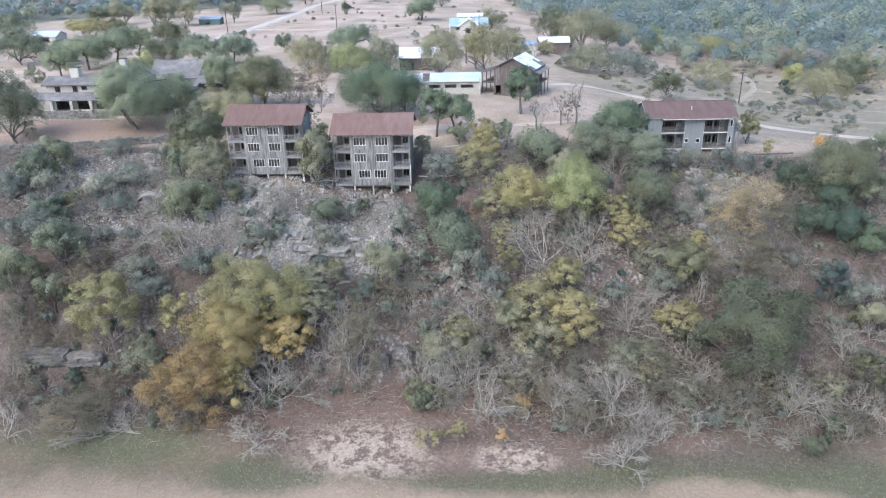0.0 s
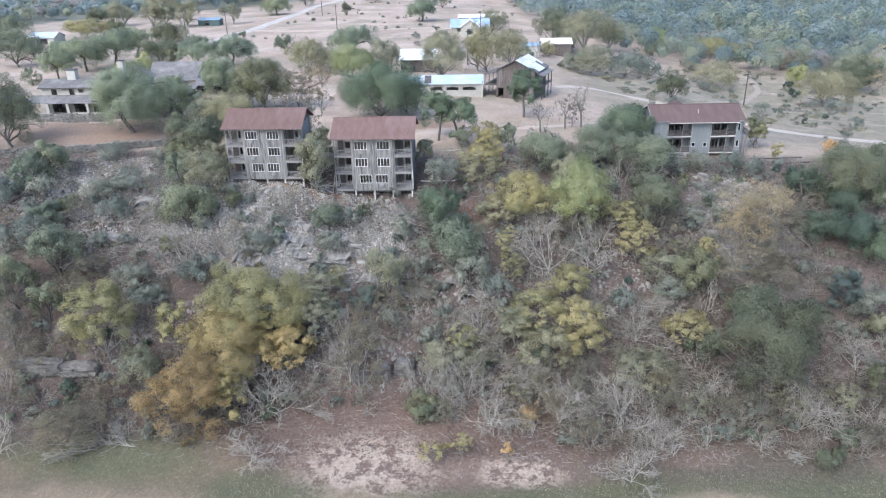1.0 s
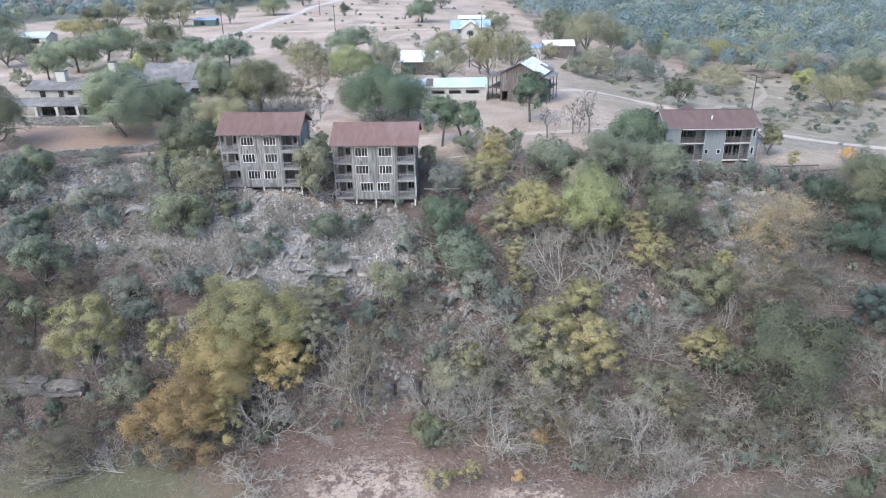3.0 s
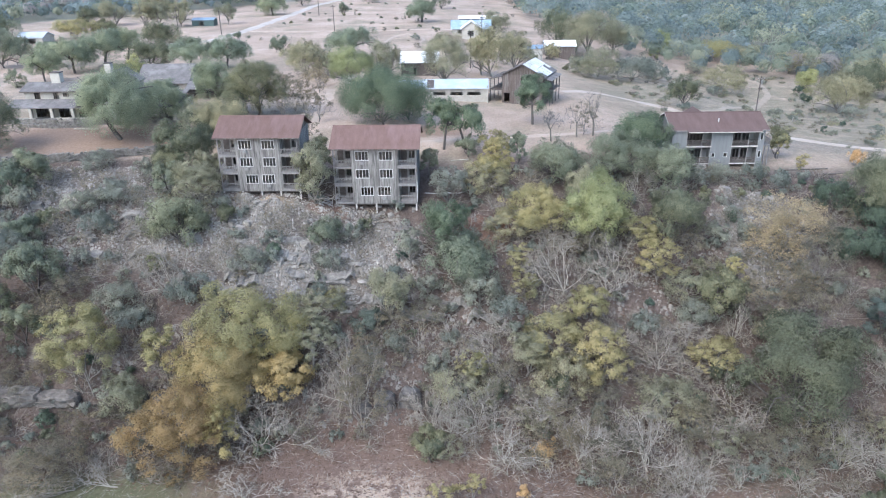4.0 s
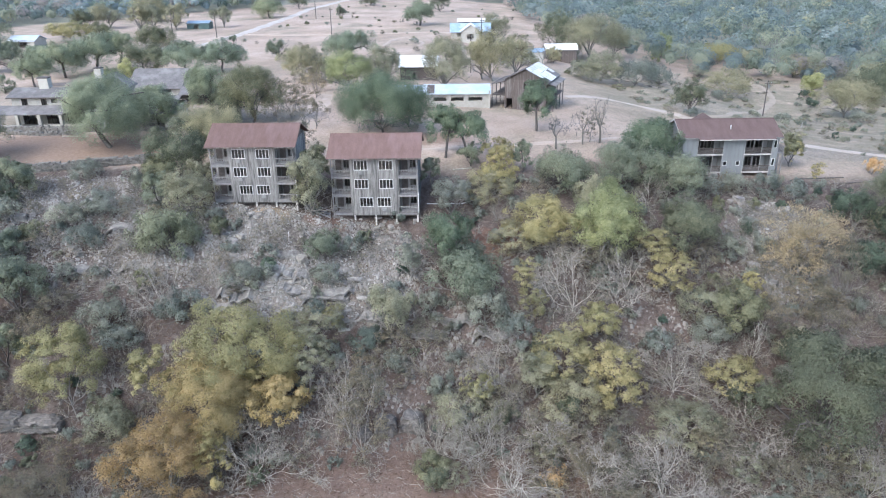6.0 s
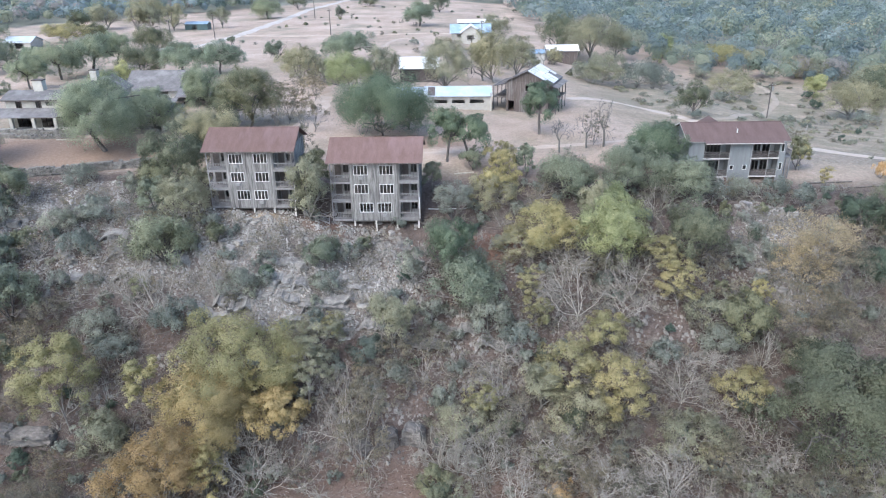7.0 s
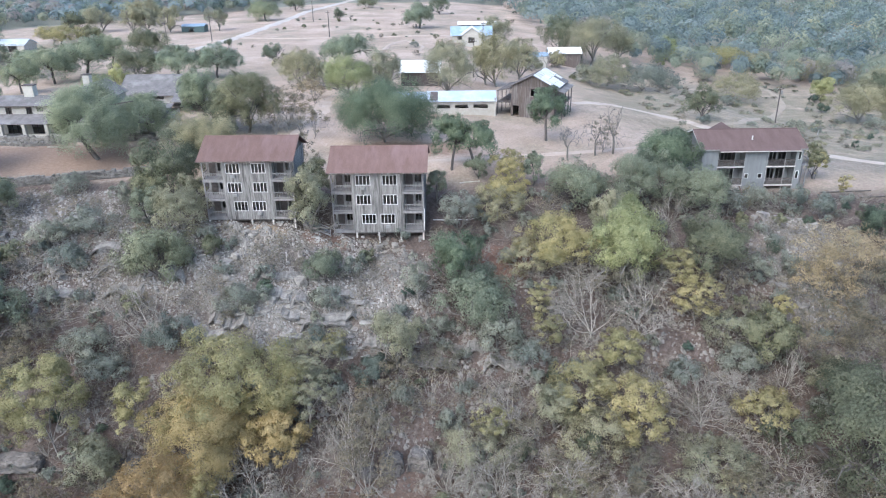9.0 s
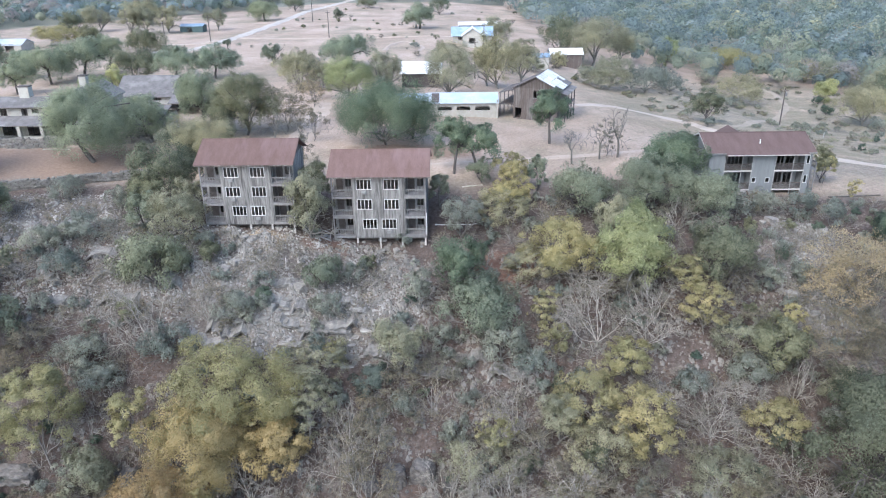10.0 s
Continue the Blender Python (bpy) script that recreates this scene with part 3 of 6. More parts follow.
def stilts(m, xs):
    out = []
    for x in xs:
        p = m @ Vector((x, 0.16, 0))
        out.append((x, ground_z(p.x, p.y) - p.z - 0.25))
    return out


for px, py, pz, size, lab, acs in ((0.0, 0.0, 0.0, 1.0, "three-storey weathered grey cabin on pale stilts with red-brown roof", (1, 4)), (-16.3, -1.2, 2.45, 0.95, "three-storey weathered grey cabin with red-brown roof low on the slope", (4, 2, 1))):
    place = pose(px, py, pz) @ Matrix.Scale(size, 4)
    cabin(place, lab, stilts(place, (0.12, 3.05, 6.05, 9.0, 12.02)), acs)


def lodge(m):
    """A two-storey grey lodge with a red roof and deep balconies."""
    ob = thing("lodge", m, "two-storey grey painted lodge with red-brown roof and railed balconies", "lodge")
    W, D, t = 14.8, 8.4, 0.15
    cuts = (2.3, 6.4, 9.6, 13.9)
    floors = (0.0, 2.85)
    top = 5.45
    paint = M["green_grey"]
    for z in floors:
        part("floor", boxes((0, W, 0.02, D - 0.02, z - 0.22, z)), M["rail_wood"], ob)
    small = [(0.15, 0.75, 1.0, 1.75), (2.1, 2.75, 1.0, 1.75)]
    for x0, x1, holes in ((0, cuts[0], []), (cuts[1], cuts[2], small), (cuts[3], W, [(0.15, 0.65, 0.9, 2.1), (0.15, 0.65, 3.75, 5.0)])):
        part("front_wall", turned(wall(x1 - x0, top, t, holes, -1.2), Matrix.Translation((x0, -0.02, 0))), paint, ob)
        for a, b, c, d in holes:
            window(ob, x0 + a, x0 + b, c, d, -0.02, 1, M["white_paint"])
    for x0, x1 in ((cuts[0], cuts[1]), (cuts[2], cuts[3])):
        w = x1 - x0
        holes = []
        for z in floors:
            holes += [(0.5, 2.2, z, z + 2.05), (w - 2.0, w - 0.7, z, z + 2.05)]
        part("balcony_wall", turned(wall(w, top, t, holes, -0.2), Matrix.Translation((x0, 1.9, 0))), paint, ob)
        for z in floors:
            window(ob, x0 + 0.5, x0 + 2.2, z + 0.02, z + 2.05, 1.9, 3, M["rail_wood"], 0.1, 0.1)
            window(ob, x0 + w - 2.0, x0 + w - 0.7, z + 0.02, z + 2.05, 1.9, 2, M["rail_wood"], 0.1, 0.09)
            railing(ob, x0 + 0.08, x1 - 0.08, 0.0, z, 1.0, 0.16, mat=M["dark_wood"])
            part("rim_board", boxes((x0 + 0.01, x1 - 0.01, -0.06, 0.015, z - 0.18, z + 0.02)), M["pale_timber"], ob)
        for c in (x0 + 0.06, x0 + w * 0.62, x1 - 0.06):
            part("post", boxes((c - 0.05, c + 0.05, -0.05, 0.05, -1.6, top)), M["ac_metal"], ob)
        for x in (x0 - t, x1):
            part("return_wall", boxes((x, x + t, 0.135, 1.895, -0.2, top)), paint, ob)
    for sx in (0.0, W - t):
        part("side_wall", boxes((sx, sx + t, 0.14, D, -1.2, top)), paint, ob)
        tri = bmesh.new()
        a = [tri.verts.new((sx + dx, yy, zz)) for dx in (0.0, t) for yy, zz in ((0.0, top), (8.4, top), (4.2, 7.25))]
        for f in ((0, 1, 2), (5, 4, 3), (0, 3, 4, 1), (1, 4, 5, 2), (2, 5, 3, 0)):
            tri.faces.new([a[i] for i in f])
        bmesh.ops.recalc_face_normals(tri, faces=tri.faces)
        part("gable_wall", tri, paint, ob)
    part("back_wall", boxes((t + 0.003, W - t - 0.003, D - t, D, -1.2, top)), paint, ob)
    part("ceiling", boxes((0.02, W - 0.02, 0.16, D - 0.16, 5.2, 5.3)), M["white_paint"], ob)
    gable_roof(ob, -0.45, W + 0.45, -0.35, 8.75, 5.55, 7.5, M["roof_dark"], 0.14, "x", M["rail_wood"])
    part("rear_wing", boxes((4.4, 8.4, D + 0.003, 10.7, -1.2, 5.5)), paint, ob)
    gable_roof(ob, 4.0, 8.8, 5.6, 11.0, 5.6, 7.0, M["roof_dark"], 0.14, "y", M["rail_wood"])
    part("porch_roof", slab([(cuts[0] - 0.1, -1.0, 5.4), (cuts[3] + 0.05, -1.0, 5.4), (cuts[3] + 0.05, 0.4, 5.9), (cuts[0] - 0.1, 0.4, 5.9)], 0.1), M["roof_dark"], ob, "faded lower strip of roof over the balconies")
    part("fascia", boxes((cuts[0] - 0.1, cuts[3] + 0.05, -1.04, -1.005, 5.28, 5.4)), M["pale_timber"], ob)
    part("barge_board", slab([(-0.48, -0.35, 5.56), (-0.45, -0.35, 5.56), (-0.45, 4.2, 7.52), (-0.48, 4.2, 7.52)], 0.22), M["pale_timber"], ob)
    part("barge_board", slab([(-0.48, 4.2, 7.52), (-0.45, 4.2, 7.52), (-0.45, 8.75, 5.56), (-0.48, 8.75, 5.56)], 0.22), M["pale_timber"], ob)
    part("vent_pipe", boxes((7.6, 7.74, 1.6, 1.74, 6.2, 7.0)), M["white_paint"], ob, "white roof vent pipe")
    # landing and posts of the outside stair
    part("landing", boxes((W + 0.02, W + 1.5, 1.0, 5.0, 2.55, 2.7)), M["rail_wood"], ob)
    for x, y in ((W + 0.15, 1.1), (W + 1.38, 1.1), (W + 1.38, 4.88), (W + 0.75, 1.1)):
        part("post", boxes((x - 0.07, x + 0.07, y - 0.07, y + 0.07, -1.4, 2.548 if x < W + 1.3 else 3.6)), M["rail_wood"], ob)
    railing(ob, 1.1, 4.9, W + 1.45, 2.7, along="y")
    for i in range(12):
        part("step", boxes((W + 0.2, W + 1.3, 5.0 + i * 0.26, 5.28 + i * 0.26, 2.5 - i * 0.2, 2.55 - i * 0.2)), M["rail_wood"], ob)
    return ob


lodge(pose(52.6, 12.9, 2.1, 0, 0, 1))


def house(name, m, W, D, height, rise, roof, walls, label, category, openings=(), eave=0.5, along="x", panes=2, trim=None, frame_mat=None, group=""):
    """A plain house: four walls with openings in the front one, gable ends, a pitched roof."""
    ob = thing(name, m, label, category, group)
    t = 0.2
    feet = [m @ Vector((x, y, 0)) for x in (0, W) for y in (0, D)]
    base = min([-0.8] + [ground_z(p.x, p.y) - p.z - 0.4 for p in feet])
    part("wall", wall(W, height, t, [o[:4] for o in openings], base), walls, ob)
    part("wall", boxes((0.003, W - 0.003, D - t, D, base, height)), walls, ob)
    for sx in (0.0, W - t):
        part("wall", boxes((sx, sx + t, t + 0.003, D - t - 0.003, base, height)), walls, ob)
    part("floor", boxes((t, W - t, t, D - t, -0.2, 0.05)), M["dark_wood"], ob)
    for o in openings:
        window(ob, *o[:4], 0.0, o[4] if len(o) > 4 else panes, frame_mat or M["dark_wood"], 0.12, 0.08)
    if along == "x":
        part("wall", turned(prism([(0.1, height), (D - 0.1, height), (D / 2, height + rise * 0.95)], 0, t), Matrix.Rotation(math.pi / 2, 4, "Z") @ Matrix.Translation((0, -t, 0))), walls, ob)
        part("wall", turned(prism([(0.1, height), (D - 0.1, height), (D / 2, height + rise * 0.95)], 0, t), Matrix.Translation((W, 0, 0)) @ Matrix.Rotation(math.pi / 2, 4, "Z")), walls, ob)
    else:
        part("wall", prism([(0.1, height), (W - 0.1, height), (W / 2, height + rise * 0.95)], 0.0, t), walls, ob)
        part("wall", prism([(0.1, height), (W - 0.1, height), (W / 2, height + rise * 0.95)], D - t, D), walls, ob)
    k = rise / ((D if along == "x" else W) / 2)
    gable_roof(ob, -eave, W + eave, -eave, D + eave, height - k * eave + 0.16, height + rise + 0.16, roof, 0.14, along, trim)
    return ob


def post_row(parent, xs, y, z0, z1, mat, r=0.12):
    for x in xs:
        part("post", boxes((x - r, x + r, y - r, y + r, z0, z1)), mat, parent)


# the long stone house behind the lawn: two storeys, porch, side wing
HZ = 5.3
main = house("stone_house", pose(-65.2, 35.6, HZ), 12.8, 5.8, 5.3, 1.0, M["roof_grey"], M["cream"], "long cream two-storey house with dark grey roofs and a deep porch", "house",
             [(1.9, 3.0, 3.6, 4.9), (5.6, 6.6, 3.6, 4.9), (7.5, 8.6, 4.15, 4.85), (10.9, 12.0, 3.5, 5.0), (1.5, 4.2, 0.2, 2.2, 3), (6.0, 8.8, 0.2, 2.2, 3), (9.9, 12.4, 0.2, 2.2, 3)], 0.6, trim=M["dark_wood"])
part("porch_roof", slab([(-2.2, -3.6, 2.75), (15.6, -3.6, 2.75), (15.6, -0.02, 3.7), (-2.2, -0.02, 3.7)], 0.15), M["roof_grey"], main)
part("porch_floor", boxes((-2.0, 30.0, -3.5, -0.01, -0.5, 0.15)), M["stone"], main)
post_row(main, (-1.6, 2.4, 6.5, 10.5, 14.6), -3.3, 0.15, 2.6, M["cream"], 0.28)
part("porch_wall", boxes((-1.3, 2.1, -3.4, -3.2, 0.15, 0.8)), M["cream"], main)
part("porch_wall", boxes((6.8, 10.2, -3.4, -3.2, 0.15, 0.8)), M["cream"], main)
part("porch_wall", boxes((10.8, 14.3, -3.4, -3.2, 0.15, 0.8)), M["cream"], main)
chim = part("chimney", boxes((4.4, 6.2, 2.4, 3.8, 5.3, 8.2)), M["cream"], main, "broad pale plastered chimney")
part("chimney_cap", boxes((4.3, 6.3, 2.3, 3.9, 8.202, 8.36)), M["dark_wood"], chim)
part("wing_wall", boxes((12.82, 30.0, 0.3, 7.5, -0.5, 3.0)), M["cream"], main)
for x in (17.0, 20.5, 24.0):
    window(main, x, x + 2.2, 0.7, 2.1, 0.28, 3, M["dark_wood"], 0.02)
part("wing_roof", slab([(15.62, -3.6, 2.75), (30.6, -3.6, 2.75), (30.6, 4.0, 4.6), (15.62, 4.0, 4.6)], 0.15), M["roof_grey"], main)
part("wing_roof", slab([(15.62, 4.0, 4.6), (30.6, 4.0, 4.6), (30.6, 8.2, 3.2), (15.62, 8.2, 3.2)], 0.15), M["roof_grey"], main)
post_row(main, (18.6, 22.6, 26.6, 29.8), -3.3, 0.15, 2.6, M["cream"], 0.28)
cross = house("side_wing", pose(-56.6, 41.5, HZ), 7.0, 12.0, 4.6, 2.2, M["roof_grey"], M["cream"], "taller cream cross wing with grey gable roof", "house", [(2.8, 4.6, 3.0, 4.4)], 0.5, "y")
c2 = part("chimney", boxes((3.0, 4.3, 4.0, 5.2, 5.4, 8.8)), M["cream"], cross)
part("chimney_cap", boxes((2.9, 4.4, 3.9, 5.3, 8.802, 8.96)), M["dark_wood"], c2)
house("bungalow", pose(-55.0, 63.0, 5.2), 11.0, 11.0, 2.1, 3.1, M["roof_grey"], M["cream"], "low house with a broad grey shingle roof among oaks", "house", [(2, 4, 1, 2.2), (7, 9, 1, 2.2)], 0.7)
house("carport", pose(-40.5, 54.0, 5.0), 7.0, 6.0, 2.4, 0.9, M["roof_grey"], M["dark_wood"], "low dark open carport beside an oak", "carport", [(0.8, 6.2, 0.0, 2.1, 1)], 0.5)

# the ruined motel block with peeling blue metal roof
blue = house("ruined_block", pose(11.1, 51.0, 4.8), 13.0, 7.5, 2.75, 1.1, M["roof_metal"], M["cream"], "cream single-storey block with patchy blue and silver metal roof", "building",
             [(1.6, 4.4, 1.2, 2.1, 1), (5.2, 8.0, 1.2, 2.1, 1), (8.8, 11.8, 1.2, 2.1, 1)], 0.45, frame_mat=M["cream"])
part("patch", slab([(0.4, -0.3, 2.98), (1.9, -0.3, 2.98), (1.9, 3.3, 4.0), (0.4, 3.3, 4.0)], 0.02), M["brown_wood"], blue, "bare brown battens where roof sheets are gone")
part("end_post", boxes((13.01, 13.3, -0.4, 0.2, -0.5, 3.3)), M["cream"], blue)
left = house("ruined_block", pose(4.3, 53.0, 4.8), 6.6, 6.0, 2.6, 0.9, M["roof_blue"], M["cream"], "low end of a block with faded blue metal roof", "building", [(4.6, 6.2, 0.0, 2.1, 1)], 0.45)
house("store", pose(3.6, 83.0, 4.9), 9.0, 11.0, 3.3, 1.8, M["roof_white"], M["dark_wood"], "dark timber store with a white metal roof", "building", [(3.0, 3.8, 0.0, 2.0, 1)], 0.5)


def barn(m):
    ob = thing("barn", m, "tall derelict timber barn with broken white roof sheets", "barn")
    W, D, h, r = 8.6, 9.4, 6.0, 2.1
    wood = M["brown_wood"]
    part("front_wall", wall(W, h, 0.15, [(3.9, 5.3, 4.1, 5.6), (4.2, 5.2, 1.0, 2.6), (0.4, 1.6, 0.2, 2.2)], -0.8), wood, ob)
    part("gable_wall", prism([(0.05, h + 0.003), (W - 0.05, h + 0.003), (W / 2, h + r * 0.94)], 0, 0.15), wood, ob)
    part("gable_wall", prism([(0.05, h + 0.003), (W - 0.05, h + 0.003), (W / 2, h + r * 0.94)], D - 0.15, D), wood, ob)
    part("back_wall", boxes((0, W, D - 0.15, D, -0.8, h)), wood, ob)
    for x in (0, W - 0.15):
        part("side_wall", boxes((x, x + 0.15, 0.153, D - 0.153, -0.8, h)), wood, ob)
    for i in range(20):
        x = 0.2 + i * 0.42
        part("board", boxes((x, x + 0.07, -0.03, -0.003, 0.0 + (i * 37 % 11) * 0.05, h - 0.05)) , wood, ob) if not 3.7 < x < 5.4 and not 0.3 < x < 1.7 else None
    part("window", boxes((4.57, 4.63, -0.02, 0.1, 4.1, 5.6), (3.9, 5.3, -0.02, 0.1, 4.12, 4.18)), M["rail_wood"], ob)
    c = W / 2
    part("roof", slab([(-0.5, D + 0.4, h - 0.1), (-0.5, -0.4, h - 0.1), (c, -0.4, h + r + 0.15), (c, D + 0.4, h + r + 0.15)], 0.12), wood, ob)
    part("roof", slab([(c, D + 0.4, h + r + 0.15), (c, -0.4, h + r + 0.15), (W + 0.7, -0.4, h - 0.2), (W + 0.7, D + 0.4, h - 0.2)], 0.12), M["roof_grey"], ob, "bare grey roof deck")
    k = (r + 0.35) / (c + 0.7)
    rng = random.Random(9)
    for i in range(6):
        for j in range(4):
            if rng.random() < (1.0, 0.95, 0.8, 0.5)[j]:
                x0, y0 = c + 0.05 + j * 1.22, -0.3 + i * 1.68
                x1, y1 = x0 + rng.uniform(1.1, 1.3), y0 + rng.uniform(1.45, 1.75)
                zt = h + r + 0.19 + 0.02 * rng.random()
                part("roof_sheet", slab([(x0, y0, zt - k * (x0 - c)), (x1, y0, zt - k * (x1 - c)), (x1, y1, zt - k * (x1 - c)), (x0, y1, zt - k * (x0 - c))], 0.015), M["roof_white"], ob)
    # porches on both sides
    part("porch_roof", slab([(-3.0, 0.2, h - 1.1), (-0.02, 0.2, h - 0.4), (-0.02, D, h - 0.4), (-3.0, D, h - 1.1)], 0.12), wood, ob)
    part("porch_floor", boxes((-2.9, -0.01, 0.3, D, 2.6, 2.75)), wood, ob)
    part("porch_floor", boxes((W + 0.01, W + 1.6, 0.3, D, 2.6, 2.75)), wood, ob)
    for y in (0.4, 3.3, 6.2, 9.1):
        part("post", boxes((-2.9, -2.75, y, y + 0.15, -0.8, h - 1.15)), wood, ob)
        part("post", boxes((W + 1.4, W + 1.55, y, y + 0.15, -0.8, h - 0.75)), wood, ob)
    part("porch_roof", slab([(W + 0.02, 0.2, h - 0.42), (W + 1.9, 0.2, h - 0.9), (W + 1.9, D, h - 0.9), (W + 0.02, D, h - 0.42)], 0.1), M["roof_grey"], ob)
    return ob


barn(pose(27.4, 51.4, 4.3, 0, 0, -20))

# far buildings
house("ranch_house", pose(15.5, 176.0, 3.9), 14.0, 9.0, 2.7, 2.4, M["roof_blue"], M["cream"], "far cream house with a bright blue metal roof", "house", [(2, 3.5, 1, 2.2), (9, 11, 1, 2.2)], 0.6)
house("ranch_house", pose(19.0, 170.0, 3.9), 7.0, 7.0, 3.2, 2.4, M["roof_white"], M["cream"], "pale gabled front of a far house", "house", [(2.2, 4.4, 0.6, 2.4)], 0.5, "y")
house("long_shed", pose(18.0, 205.0, 3.9), 15.0, 7.0, 3.4, 0.8, M["roof_white"], M["dark_wood"], "far long shed with a white roof", "shed", [(3, 6, 0.2, 2.4, 1)], 0.4)
house("small_barn", pose(47.5, 150.0, 0.9), 10.0, 7.0, 2.3, 1.3, M["roof_white"], M["brown_wood"], "brown shed with a pale metal roof by oaks", "shed", [(1.5, 4.0, 0.0, 2.4, 1)], 0.5)
house("small_shed", pose(38.5, 132.0, 2.4), 6.0, 5.0, 2.4, 0.7, M["roof_blue"], M["cream"], "small shed with a blue metal roof", "shed", [(1, 2, 0.8, 1.8)], 0.3)
house("field_shed", pose(-97.0, 217.0, 4.5), 9.5, 5.0, 2.3, 0.7, M["roof_blue"], M["green_metal"], "low green metal shed in the dry field", "shed", [(3, 5, 0.1, 1.8, 1)], 0.2)
house("metal_barn", pose(-140.5, 160.0, 4.3), 9.5, 8.0, 2.3, 1.5, M["roof_metal"], M["cream"], "far pale barn with a silver metal roof", "barn", [(4, 7, 0, 2.6, 1)], 0.4)


def utility_pole(x, y, h, arms=True, lean=0.0):
    ob = thing("utility_pole", pose(x, y, ground_z(x, y) - 0.1, lean, 0, 12), "weathered wooden utility pole with a cross-arm", "utility pole", "utility poles")
    bm = bmesh.new()
    bmesh.ops.create_cone(bm, cap_ends=True, segments=8, radius1=0.16, radius2=0.11, depth=h, matrix=Matrix.Translation((0, 0, h / 2)))
    pole = part("pole", bm, M["dark_wood"], ob)
    if arms:
        part("cross_arm", boxes((-0.9, 0.9, -0.2, -0.08, h - 0.75, h - 0.6)), M["dark_wood"], ob)
        for k in (-0.8, 0.0, 0.8):
            part("insulator", boxes((k - 0.04, k + 0.04, -0.18, -0.1, h - 0.598, h - 0.44)), M["white_paint"], ob)
        part("transformer", boxes((0.17, 0.55, -0.2, 0.2, h - 2.0, h - 1.1)), M["ac_metal"], ob) if h < 9.2 else None
    return ob


for x, y, h in ((94.8, 84.7, 9.0), (-81, 159, 9.5), (-31, 190, 10), (-73, 181, 9.5), (21.3, 100, 10), (26.2, 165, 10), (-50, 260, 10)):
    utility_pole(x, y, h)

# ---- trees and shrubs ----


def tubes(segs, sides):
    """Tapered tubes along segments (p0, p1, r0, r1) as vertices and faces."""
    p0, p1 = np.array([s[0] for s in segs]), np.array([s[1] for s in segs])
    r0, r1 = np.array([s[2] for s in segs]), np.array([s[3] for s in segs])
    d = p1 - p0
    d /= np.linalg.norm(d, axis=1)[:, None] + 1e-9
    ref = np.where(np.abs(d[:, 2:3]) > 0.9, [[1.0, 0, 0]], [[0, 0, 1.0]])
    u = np.cross(d, ref)
    u /= np.linalg.norm(u, axis=1)[:, None]
    w = np.cross(d, u)
    a = np.arange(sides) * 2 * np.pi / sides
    ring = u[:, None] * np.cos(a)[None, :, None] + w[:, None] * np.sin(a)[None, :, None]
    lo, hi = p0[:, None] + ring * r0[:, None, None], p1[:, None] + ring * r1[:, None, None]
    verts = np.concatenate([lo, hi], 1).reshape(-1, 3)
    base = (np.arange(len(segs)) * 2 * sides)[:, None]
    k = np.arange(sides)
    k2 = (k + 1) % sides
    faces = np.stack([base + k, base + k2, base + sides + k2, base + sides + k], -1).reshape(-1, 4)
    return verts, faces


def branching(rng, height, spread, trunk, levels, fan, clear=0.25, droop=0.0, wild=0.5):
    """A tree's skeleton that fills a crown of that height and spread; returns segments and the tips."""
    segs, tips = [], []

    def grow(p, d, length, r, level):
        n = 3 if level < 2 else 2 if level < 3 else 1
        for i in range(n):
            d = d + rng.normal(0, wild * (0.2 if level == 0 else 0.3), 3)
            d[2] += (0.12 if level < 3 else 0.0) - droop * level * 0.08
            d /= np.linalg.norm(d)
            q = p + d * length / n
            r2 = r * (0.86 if level else 0.92)
            segs.append((p, q, r, r2))
            p, r = q, r2
            if level >= 1 and level < levels and rng.random() < 0.6:
                side(p, d, length * 0.55, r * 0.6, level + 1)
        if level >= levels:
            tips.append(p)
            return
        for _ in range(fan if level else fan + 1):
            side(p, d, length * rng.uniform(0.6, 0.85), r * rng.uniform(0.55, 0.72), level + 1)

    def side(p, d, length, r, level):
        a = rng.normal(0, 1, 3)
        a -= a @ d * d
        a /= np.linalg.norm(a) + 1e-9
        k = rng.uniform(0.55, 1.05)
        nd = d * (1 - 0.35 * k) + a * k
        nd /= np.linalg.norm(nd)
        grow(p, nd, length, r, level)

    grow(np.zeros(3), np.array([rng.normal(0, 0.08), rng.normal(0, 0.08), 1.0]), height * clear * 1.3, trunk, 0)
    pts = np.array([s[1] for s in segs])
    top, wide = pts[:, 2].max(), np.percentile(np.hypot(pts[:, 0], pts[:, 1]), 97) + 1e-6
    k = np.array([spread / wide, spread / wide, height / top])
    segs = [(a * k, b * k, r, q) for a, b, r, q in segs]
    return segs, np.array(tips) * k


